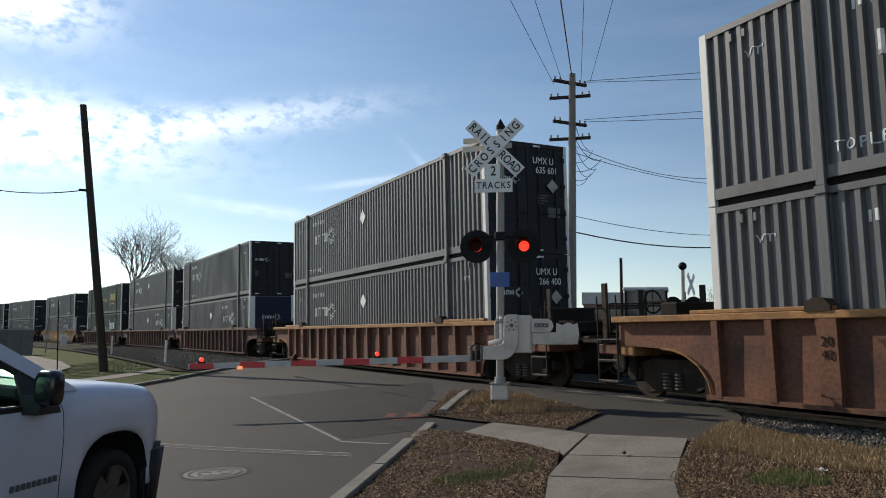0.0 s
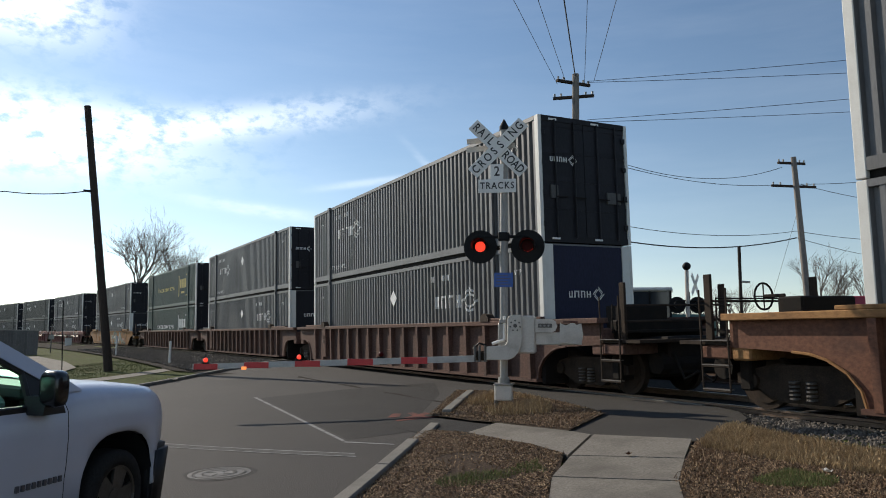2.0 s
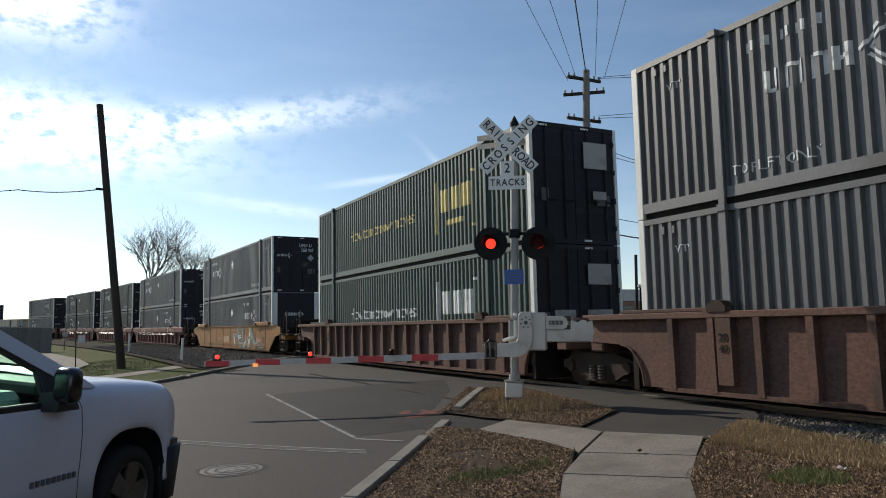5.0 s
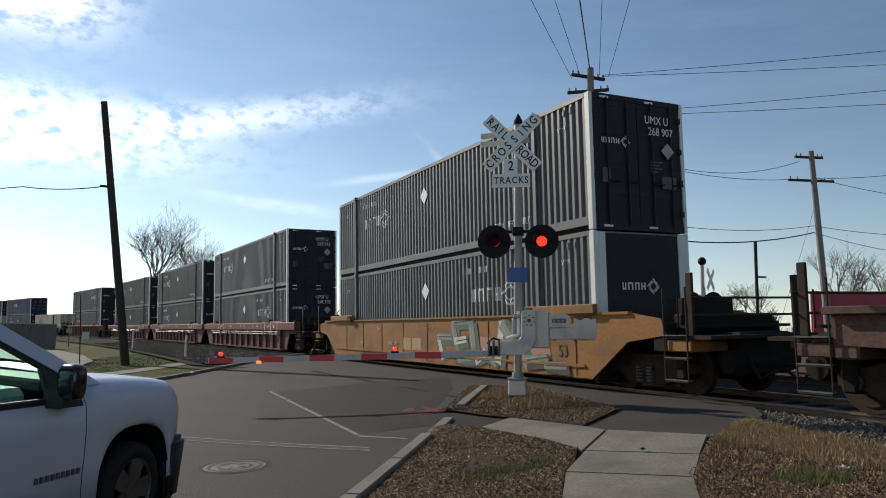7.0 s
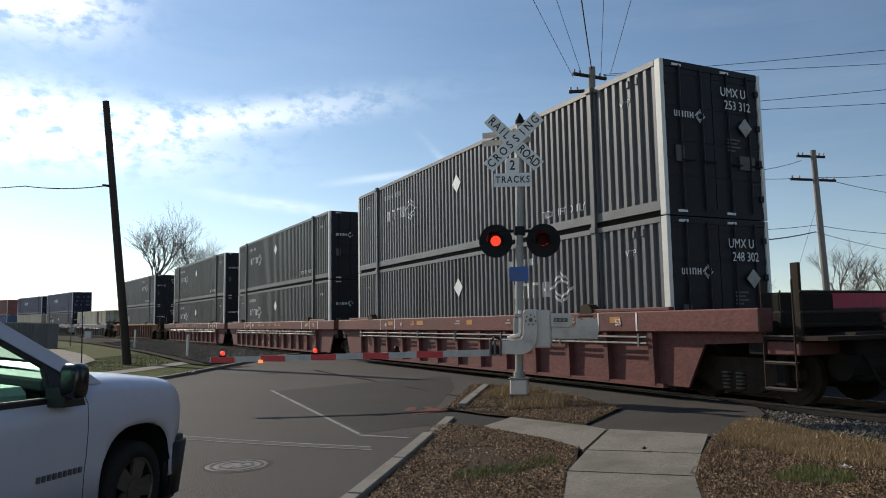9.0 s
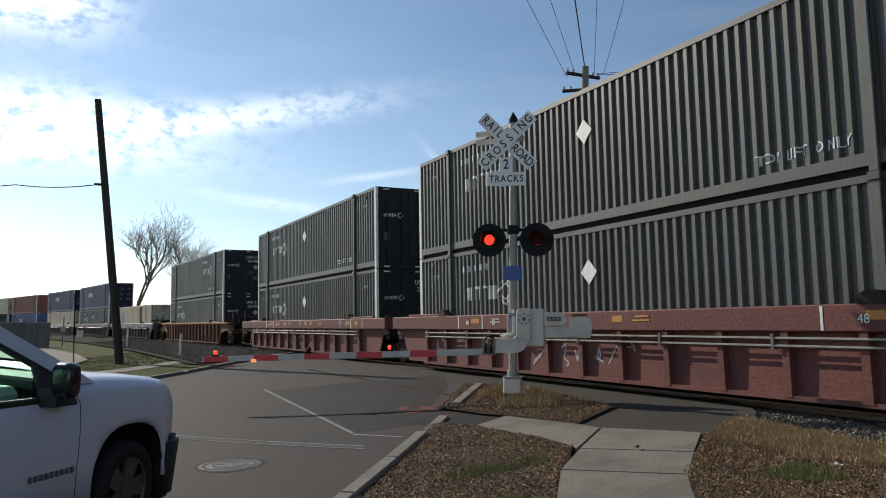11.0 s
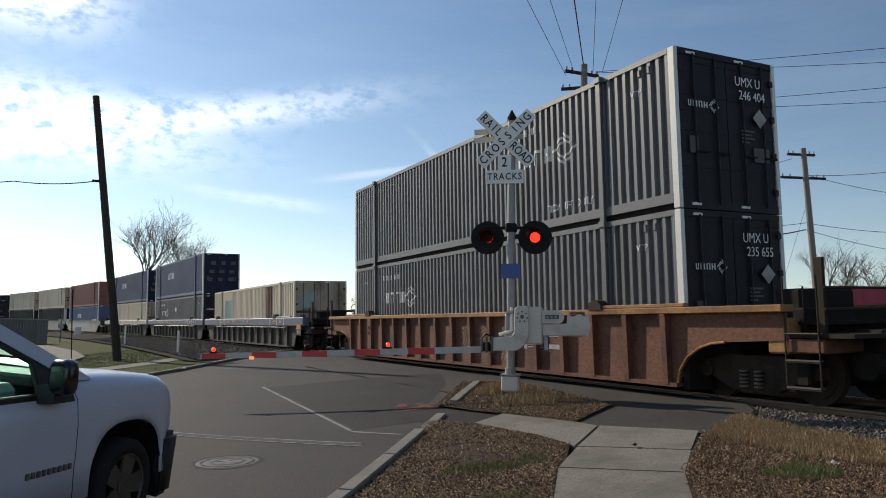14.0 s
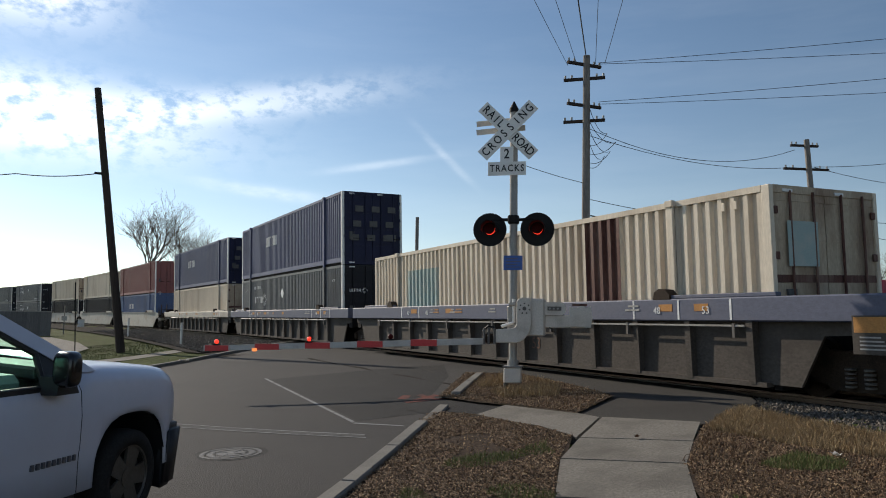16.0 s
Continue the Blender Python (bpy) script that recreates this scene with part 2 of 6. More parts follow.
    decal=mat("orange_decal", (0.42, 0.2, 0.06), 0.6, 0, 0.2, 5, 0.03, (0.2, 0.11, 0.05), 0.6, spec=0.2),
    yard=mat("yard_dirt", (0.075, 0.06, 0.045), 0.95, 0, 0.4, 0.3, 0.8, (0.05, 0.045, 0.028), 0.8, fine=8, spec=0.1),
    brush=mat("dead_brush", (0.085, 0.066, 0.05), 0.95, 0, 0.3, 3, 0.3, spec=0.1),
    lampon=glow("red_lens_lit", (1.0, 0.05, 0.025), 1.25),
)


# ---- building helpers ----
def part(name, bm, material, parent, label="", smooth=False):
    """One mesh object under a thing or a part."""
    me = bpy.data.meshes.new(name)
    bm.to_mesh(me)
    bm.free()
    me.materials.append(material)
    if smooth:
        me.shade_smooth()
    ob = new(name, me)
    ob.parent = parent
    return tagged(ob, label)


def share(ob, m, parent=None):
    """A further piece on the same mesh."""
    o = new(ob.name.split(".")[0], ob.data)
    o.parent = parent or ob.parent
    o.matrix_basis = m
    if "label" in ob:
        o["label"] = ob["label"]
    return o


def thing(name, label, category, group="", kind="", at=None):
    e = new(name)
    e.empty_display_size = 0.2
    if at is not None:
        e.matrix_basis = at
    return tagged(e, label, category, group, kind)


def box(bm, x0, x1, y0, y1, z0, z1, bevel=0.0):
    r = bmesh.ops.create_cube(bm, size=1, matrix=Matrix.Translation(((x0 + x1) / 2, (y0 + y1) / 2, (z0 + z1) / 2)) @ Matrix.Diagonal((x1 - x0, y1 - y0, z1 - z0, 1)))
    if bevel:
        es = list({e for v in r["verts"] for e in v.link_edges})
        bmesh.ops.bevel(bm, geom=es, offset=bevel, segments=1, affect="EDGES")
    return bm


def boxes(*bs, bevel=0.0):
    bm = bmesh.new()
    for b in bs:
        box(bm, *b, bevel=bevel)
    return bm


def rod(bm, a, b, r0, r1=None, n=8):
    a, b = Vector(a), Vector(b)
    d = b - a
    m = Matrix.Translation((a + b) / 2) @ d.to_track_quat("Z", "Y").to_matrix().to_4x4()
    bmesh.ops.create_cone(bm, cap_ends=True, segments=n, radius1=r0, radius2=r0 if r1 is None else r1, depth=d.length, matrix=m)
    return bm


def rods(*rs, n=8):
    bm = bmesh.new()
    for a, b, r in rs:
        rod(bm, a, b, r, n=n)
    return bm


def prism(bm, pts, axis, lo, hi):
    """A flat outline (pairs) pushed from lo to hi along the axis."""
    def at(p, h):
        return {"x": (h, p[0], p[1]), "y": (p[0], h, p[1]), "z": (p[0], p[1], h)}[axis]
    a = [bm.verts.new(at(p, lo)) for p in pts]
    b = [bm.verts.new(at(p, hi)) for p in pts]
    n = len(pts)
    bm.faces.new(a), bm.faces.new(b[::-1])
    for i in range(n):
        bm.faces.new((a[i], b[i], b[(i + 1) % n], a[(i + 1) % n]))
    bmesh.ops.recalc_face_normals(bm, faces=bm.faces)
    return bm


def lettering(text, size, depth=0.004, spacing=1.0, bold=0.0, narrow=1.0):
    """A bmesh of words in the x-z plane, facing -y, centred."""
    cu = bpy.data.curves.new("letters", "FONT")
    cu.body, cu.size, cu.extrude, cu.align_x, cu.align_y, cu.space_character = text, size, depth / 2, "CENTER", "CENTER", spacing
    cu.resolution_u, cu.offset = 3, bold * size
    ob = bpy.data.objects.new("letters", cu)
    scene.collection.objects.link(ob)
    me = bpy.data.meshes.new_from_object(ob.evaluated_get(bpy.context.evaluated_depsgraph_get()))
    bpy.data.objects.remove(ob)
    bm = bmesh.new()
    bm.from_mesh(me)
    bpy.data.meshes.remove(me)
    bmesh.ops.transform(bm, matrix=pose(0, 0, 0, 90) @ Matrix.Diagonal((narrow, 1, 1, 1)), verts=bm.verts)
    return bm


def turned(bm, m):
    bmesh.ops.transform(bm, matrix=m, verts=bm.verts)
    return bm


# ---- the lie of the land ----
RAIL_X, RAIL_Z, CANT, BEND, BEND_Y = 10.037, 0.56, 1.907, 0.00216, 20.0
SPEED = 12.93


def track(s):
    """The near rail's place and heading at s metres along the line."""
    u = max(0.0, s - BEND_Y)
    th = BEND * u
    return RAIL_X - (1 - math.cos(th)) / BEND, min(s, BEND_Y) + math.sin(th) / BEND, math.degrees(th)


def on_track(s):
    x, y, th = track(s)
    return pose(x, y, RAIL_Z, 0, 0, th) @ pose(0, 0, 0, 0, -CANT, 0)


def bend(y):
    u = min(max(0.0, y - BEND_Y), 300)
    far = max(0.0, y - BEND_Y - 300)
    return -(BEND / 2) * u * u - far * BEND * 300


def ground_z(x, y):
    d = x - bend(y)
    u = min(1, max(0, (d - 0.5) / 9.0))
    z = 0.5 * u * u * (3 - 2 * u)
    if d > 14:
        z -= min(0.35, (d - 14) * 0.05)
    return z


def spread(lo, fine_lo, fine_hi, hi, step):
    a = list(np.arange(fine_lo, fine_hi + 1e-6, step))
    g, v = step, fine_lo
    left = []
    while v > lo:
        g *= 1.35
        v -= g
        left.append(v)
    g, v = step, fine_hi
    right = []
    while v < hi:
        g *= 1.35
        v += g
        right.append(v)
    return left[::-1] + a + right


def ground():
    xs, ys = spread(-2500, -10, 24, 2500, 0.6), spread(-2500, -4, 60, 2500, 1.0)
    vs = [(x, y, ground_z(x, y) - 0.06 + (0.012 * noise.noise((x * 1.3, y * 1.3, 0)))) for y in ys for x in xs]
    n = len(xs)
    fs = [(j * n + i, j * n + i + 1, (j + 1) * n + i + 1, (j + 1) * n + i) for j in range(len(ys) - 1) for i in range(n - 1)]
    me = bpy.data.meshes.new("ground")
    me.from_pydata(vs, [], fs)
    me.materials.append(M["lawn"])
    me.shade_smooth()
    tagged(new("ground", me), "rough grass and bare earth beside the railway", "ground", kind="structure")


def sheet(pts, dz, thick=0.0, cell=0.5, rough=0.0):
    """A bmesh of a flat outline draped on the land."""
    bm = bmesh.new()
    f = bm.faces.new([bm.verts.new((x, y, 0)) for x, y in pts])
    x0, x1 = min(p[0] for p in pts), max(p[0] for p in pts)
    y0, y1 = min(p[1] for p in pts), max(p[1] for p in pts)
    for lo, hi, no in ((x0, x1, (1, 0, 0)), (y0, y1, (0, 1, 0))):
        c = cell if no[0] else cell * 2
        v = math.ceil(lo / c) * c
        while v < hi:
            bmesh.ops.bisect_plane(bm, geom=list(bm.verts) + list(bm.edges) + list(bm.faces), plane_co=(v * no[0], v * no[1], 0), plane_no=no)
            v += c
    bmesh.ops.recalc_face_normals(bm, faces=bm.faces)
    if bm.faces and next(iter(bm.faces)).normal.z < 0:
        bmesh.ops.reverse_faces(bm, faces=bm.faces)
    for v in bm.verts:
        v.co.z = ground_z(v.co.x, v.co.y) + dz + (rough * noise.noise((v.co.x * 2.1, v.co.y * 2.1, 3)) if rough else 0)
    if thick:
        r = bmesh.ops.extrude_face_region(bm, geom=list(bm.faces))
        low = [g for g in r["geom"] if isinstance(g, bmesh.types.BMVert)]
        top = [v for v in bm.verts if v not in set(low)]
        for v in top:
            v.co.z -= thick
        bmesh.ops.recalc_face_normals(bm, faces=bm.faces)
    return bm


def flat(name, pts, dz, material, label, category, kind="structure", thick=0.0, cell=0.5, rough=0.0, parent=None):
    ob = part(name, sheet(pts, dz, thick, cell, rough), material, parent)
    return tagged(ob, label, category if not parent else "", "", kind if not parent else "")


RD, RN = Vector((0.605, 0.796)), Vector((-0.796, 0.605))   # along the road, and across it
KERB0 = Vector((4.69, 9.74))                               # on the near kerb line


def road_at(u, v):
    p = KERB0 + RD * u + RN * v
    return (p.x, p.y)


def streets():
    flat("road", [road_at(-14, 0), road_at(40, 0), road_at(40, 10.6), road_at(-14, 10.6)], 0.0, M["asphalt"], "dark worn asphalt road that crosses the tracks", "road", cell=0.8)
    # asphalt between the verge and the rails
    flat("pavement", [(5.86, 9.6), (6.23, 8.15), (6.23, 7.77), (6.85, 6.66), (7.3, 6.74), (8.0, 7.02), (8.9, 7.6), (9.6, 8.35), (9.9, 9.1), (9.92, 16.6), (8.42, 14.95), (7.72, 14.31), (8.42, 13.09), (8.03, 10.9), (7.58, 9.23), (6.2, 8.3)], 0.012, M["apron"], "patched asphalt footway leading up to the rails", "pavement", cell=0.5)


# ---- the train ----
def strip(bm, y0, y1, x, z0, z1, pitch=0.28, depth=0.07, sign=1):
    """Corrugated sheet along y; sign gives the side that faces out."""
    n = max(1, round((y1 - y0) / pitch))
    p = (y1 - y0) / n
    ys = []
    for i in range(n):
        a = y0 + i * p
        ys += [(a, 0), (a + 0.35 * p, 0), (a + 0.47 * p, 1), (a + 0.88 * p, 1)]
    ys.append((y1, 0))
    lo = [bm.verts.new((x - sign * depth * d, y, z0)) for y, d in ys]
    hi = [bm.verts.new((x - sign * depth * d, y, z1)) for y, d in ys]
    for i in range(len(ys) - 1):
        f = (lo[i], lo[i + 1], hi[i + 1], hi[i])
        bm.faces.new(f if sign > 0 else f[::-1])
    return bm


LENGTH, HIGH, HALF = 16.3, 2.9, 1.295
WAVE = {"pitch": 0.27}     # the corrugation of the load in hand
BLOCKS = ((0, 0.34), (0.42, 0.5), (0.98, 0.42), (1.46, 0.42))


def folds(y):
    """How far into the corrugation the near side lies at y, from 0 to 1; and the folds' places."""
    L = LENGTH / 2
    for a, b in ((-L + 0.16, -6.17), (-6.03, 6.03), (6.17, L - 0.16)):
        if a <= y <= b:
            p = (b - a) / max(1, round((b - a) / WAVE["pitch"]))
            u = ((y - a) % p) / p
            return 0.0 if u < 0.35 else (u - 0.35) / 0.12 if u < 0.47 else 1.0 if u < 0.88 else (1 - u) / 0.12
    return 0.0


def painted(bm):
    """Lay a mark on the near side into the folds of the sheet."""
    L = LENGTH / 2
    y0, y1 = min(v.co.y for v in bm.verts), max(v.co.y for v in bm.verts)
    for a, b in ((-L + 0.16, -6.17), (-6.03, 6.03), (6.17, L - 0.16)):
        n = max(1, round((b - a) / WAVE["pitch"]))
        p = (b - a) / n
        for i in range(n):
            for u in (0.0, 0.35, 0.47, 0.88):
                y = a + (i + u) * p
                if y0 < y < y1:
                    bmesh.ops.bisect_plane(bm, geom=list(bm.verts) + list(bm.edges) + list(bm.faces), plane_co=(0, y, 0), plane_no=(0, 1, 0))
    for v in bm.verts:
        v.co.x += 0.010 + 0.07 * folds(v.co.y)
    return bm


def emblem(parent, material, m, size, ring=True, side=False):
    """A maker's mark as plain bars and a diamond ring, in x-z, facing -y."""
    bm = bmesh.new()
    for k, (a, w) in enumerate(BLOCKS):
        for j in range(2):
            box(bm, a + j * w * 0.6, a + j * w * 0.6 + w * 0.24, -0.002, 0.002, -0.22, 0.22)
        zz = (-0.22, 0.15, 0.15, -0.05)[k]
        box(bm, a, a + w * 0.84, -0.002, 0.002, zz, zz + 0.08)
    if ring:
        for i in range(4):
            q = pose(2.45, 0, 0) @ pose(0, 0, 0, 0, 45 + 90 * i, 0)
            turned_box = boxes((-0.36, 0.17, -0.002, 0.002, 0.30, 0.36), (-0.25, 0.25, -0.002, 0.002, 0.2, 0.25))
            turned(turned_box, q)
            me = bpy.data.meshes.new("tmp")
            turned_box.to_mesh(me)
            turned_box.free()
            bm.from_mesh(me)
            bpy.data.meshes.remove(me)
    turned(bm, m @ Matrix.Scale(size, 4))
    if side:
        painted(bm)
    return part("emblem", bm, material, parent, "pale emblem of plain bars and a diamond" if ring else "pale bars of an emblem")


NEAR = pose(-HALF - 0.004, 0, 0, 0, 0, -90)     # the side that looks to the camera: x of a mark runs along -y


def container(look_, front="door", logos=(), words=(), numbers="", label="", end=None, edge=None, group="containers on the train"):
    c = thing("shipping_container", label, "shipping container", group)
    WAVE["pitch"] = 0.27 if look_ == "cream" else 0.222
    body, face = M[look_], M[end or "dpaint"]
    rim = M[edge or "white"]
    L, H = LENGTH / 2, HIGH
    for sg in (-1, 1):
        bm = bmesh.new()
        for a, b in ((-L + 0.16, -6.17), (-6.03, 6.03), (6.17, L - 0.16)):
            strip(bm, a, b, sg * (HALF - 0.012), 0.28, H - 0.1, pitch=WAVE["pitch"], sign=sg)
        part("side_panel", bm, body, c)
        part("top_rail", boxes((sg * HALF - 0.06 if sg > 0 else -HALF, HALF if sg > 0 else -HALF + 0.06, -L + 0.16, L - 0.16, H - 0.1, H)), body, c)
        bm = boxes((HALF - 0.1 if sg > 0 else -HALF + 0.006, HALF - 0.006 if sg > 0 else -HALF + 0.1, -L + 0.16, L - 0.16, 0.1, 0.28))
        part("bottom_rail", bm, body, c)
        # black plate that paints the shadow gap below the bottom rail
        part("rail_groove", boxes((sg * (HALF - 0.08) - 0.01, sg * (HALF - 0.08) + 0.01, -L + 0.16, L - 0.16, 0.0, 0.1)), M["black"], c)
        for yy in (-6.1, 6.1):
            part("lift_post", boxes((sg * HALF - 0.055, sg * HALF + 0.008, yy - 0.07, yy + 0.07, 0.0, H), bevel=0.01), body, c)
            part("corner_casting", boxes((sg * HALF - 0.08, sg * HALF + 0.012, yy - 0.09, yy + 0.09, H - 0.1, H + 0.02), bevel=0.01), body, c)
        for yy in (-1, 1):
            bm = boxes((min(sg * HALF, sg * (HALF - 0.09)), max(sg * HALF, sg * (HALF - 0.09)), min(yy * L, yy * (L - 0.16)), max(yy * L, yy * (L - 0.16)), 0, H), bevel=0.012)
            part("corner_post", bm, rim, c, "pale bare corner post" if rim is M["white"] else "")
    part("roof", boxes((-HALF + 0.05, HALF - 0.05, -L + 0.02, L - 0.02, H - 0.05, H - 0.015)), body, c)
    part("floor_frame", boxes((-HALF + 0.12, HALF - 0.12, -L + 0.05, L - 0.05, 0.05, 0.2)), M["black"], c)
    if front == "wide":     # bare end with broad pale posts
        part("end_wall", boxes((-HALF + 0.09, HALF - 0.09, -L + 0.03, -L + 0.07, 0.1, H - 0.02)), face, c)
        for sg in (-1, 1):
            part("end_post", boxes((min(sg * (HALF - 0.09), sg * (HALF - 0.3)), max(sg * (HALF - 0.09), sg * (HALF - 0.3)), -L + 0.005, -L + 0.04, 0.1, H - 0.03)), rim, c)
    else:
        for sg in (-1, 1):
            x0, x1 = (0.01, HALF - 0.09) if sg > 0 else (-HALF + 0.09, -0.01)
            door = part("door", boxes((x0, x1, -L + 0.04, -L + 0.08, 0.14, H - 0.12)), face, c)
            stile = M["rustpanel"] if end == "creamend" else face
            for z in (0.14, 0.75, 1.4, 2.05, 2.66):
                part("door_rib", boxes((x0, x1, -L + 0.03, -L + 0.045, z, z + 0.12)), stile if z > 1.2 and z < 2 else face, door)
            for k in range(4):
                hx = x0 + 0.03 if sg < 0 else x1 - 0.03
                part("hinge", boxes((hx - 0.05, hx + 0.05, -L - 0.005, -L + 0.03, 0.35 + 0.7 * k, 0.47 + 0.7 * k), bevel=0.008), stile, door)
            for k in (0.3, 0.75):
                xx = x0 + (x1 - x0) * k
                part("lock_rod", rods(((xx, -L + 0.0, 0.1), (xx, -L + 0.0, H - 0.08), 0.024), n=6), M["rustpanel"] if end == "creamend" else face, door)
                part("handle", boxes((xx - 0.02, xx + 0.3, -L - 0.03, -L - 0.01, 1.02, 1.05)), M["black"], door)
            for z in (0.06, H - 0.1):
                part("keeper", boxes((x0 + 0.2, x0 + 0.42, -L - 0.006, -L + 0.01, z, z + 0.045)), M["mark"], c)
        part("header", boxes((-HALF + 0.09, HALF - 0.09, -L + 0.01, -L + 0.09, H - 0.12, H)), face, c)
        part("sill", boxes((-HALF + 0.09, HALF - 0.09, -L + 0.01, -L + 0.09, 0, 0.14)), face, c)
        part("label_plate", boxes((-HALF + 0.3, -HALF + 0.5, -L - 0.004, -L + 0.03, 1.0, 1.3)), M["plate"], c)
        part("label_plate", boxes((0.62, 1.02, -L - 0.004, -L + 0.03, 0.95, 1.22)), M["plate"], c)
    part("end_wall", boxes((-HALF + 0.09, HALF - 0.09, L - 0.07, L - 0.03, 0.0, H - 0.02)), body, c)
    # marks
    for kind, y, z, size in logos:
        if kind == "emblem":
            emblem(c, M["mark"], pose(-HALF - 0.005, y, z, 0, 0, -90), size, True, True)
            emblem(c, M["mark"], pose(-1.0 if front == "door" else -0.6, -L - 0.002, 1.9 if front == "door" else 1.75, 0, 0, 0), 0.26 if front == "door" else 0.34)
        elif kind == "bars":
            emblem(c, M["gold"] if look_ == "green" else M["mark"], pose(-HALF - 0.005, y, z, 0, 0, -90), size, False, True)
        elif kind == "diamond":
            bm = boxes((-0.16 * size, 0.16 * size, -0.002, 0.002, -0.16 * size, 0.16 * size))
            part("diamond_mark", turned(bm, pose(-HALF - 0.003, y, z, 0, 0, -90) @ pose(0, 0, 0, 0, 45, 0)), M["mark"], c)
    if look_[:6] == "gpaint":
        for one in [k for k in logos if k[0] == "emblem"]:
            tagged(part("number_bars", painted(boxes(*[(-HALF - 0.007, -HALF - 0.003, one[1] + 0.35 - 0.13 * j - 0.045 - (0.12 if j > 3 else 0), one[1] + 0.35 - 0.13 * j - (0.12 if j > 3 else 0), 2.34, 2.5) for j in range(10)])), M["mark"], c), "row of small pale bars", kind="stuff")
    for yy in (-7.5, -7.25, 7.5, 7.25):
        part("vent", boxes((-HALF - 0.012, -HALF + 0.02, yy - 0.035, yy + 0.035, 2.58, 2.72), bevel=0.01), body, c)
    for text, y, z, size in words:
        part("lettering", painted(turned(lettering(text, size), pose(-HALF - 0.004, y, z, 0, 0, -90))), M["gold"] if text[0] == "H" and not LOW else M["mark"], c)
    if numbers:
        part("number", turned(lettering(numbers[:3] + " " + numbers[3:], 0.25, narrow=0.85), pose(0.6, -L - 0.03, 2.18)), M["mark"], c)
        part("owner_code", turned(lettering("UMX U", 0.25, narrow=0.85), pose(0.5, -L - 0.03, 2.43)), M["mark"], c)
        part("diamond_mark", turned(boxes((-0.13, 0.13, -0.002, 0.002, -0.13, 0.13)), pose(0.78, -L - 0.03, 1.78, 0, 45, 0)), M["spray"], c)
        for k, (zz, w) in enumerate(((1.5, 0.34), (1.43, 0.26), (1.36, 0.34), (1.29, 0.2))):
            part("data_line", boxes((0.3, 0.3 + w, -L - 0.012, -L - 0.008, zz, zz + 0.035)), M["plate"], c, "dull line of small print")
    return c


def wheelset():
    w = new("wheelset")
    for x in (0.0, 1.435):
        bm = bmesh.new()
        rod(bm, (x - 0.07, 0, 0), (x + 0.06, 0, 0), 0.457, n=28)
        rod(bm, (x - 0.09, 0, 0), (x - 0.06, 0, 0), 0.36, n=24)
        rod(bm, (x - 0.13, 0, 0), (x - 0.05, 0, 0), 0.11, n=12)
        part("wheel", bm, M["gear"], w, smooth=False)
    part("axle", rods(((-0.2, 0, 0), (1.635, 0, 0), 0.07)), M["black"], w)
    return w


def bogie(parent, y):
    """A two-axle truck whose wheels run on the rails; origin on the near rail's top."""
    b = new("bogie")
    b.parent = parent
    b.matrix_basis = pose(0, y, 0)
    for x in (-0.34, 1.60):
        bm = prism(bmesh.new(), [(-1.2, 0.40), (-1.2, 0.56), (-0.55, 0.72), (0.55, 0.72), (1.2, 0.56), (1.2, 0.40), (0.9, 0.38), (0.42, 0.16), (-0.42, 0.16), (-0.9, 0.38)], "x", x, x + 0.17)
        part("side_frame", bm, M["gear"], b)
        for k in (-0.14, 0.14):
            bm = bmesh.new()
            for i in range(5):
                rod(bm, (x - 0.05, k, 0.22 + i * 0.06), (x - 0.05, k, 0.245 + i * 0.06), 0.075, n=10)
            part("spring", bm, M["darksteel"], b)
        for k in (-0.9, 0.9):
            part("bearing_cap", rods(((x - 0.06, k, 0.457), (x + 0.05, k, 0.457), 0.12), n=12), M["gear"], b)
    part("bolster", boxes((-0.3, 1.74, -0.2, 0.2, 0.4, 0.72)), M["black"], b)
    for k in (-0.9, 0.9):
        w = wheelset()
        w.parent = b
        w.matrix_basis = pose(0, k, 0.457)
        WHEELS.append((w, k))
    return b


WHEELS = []


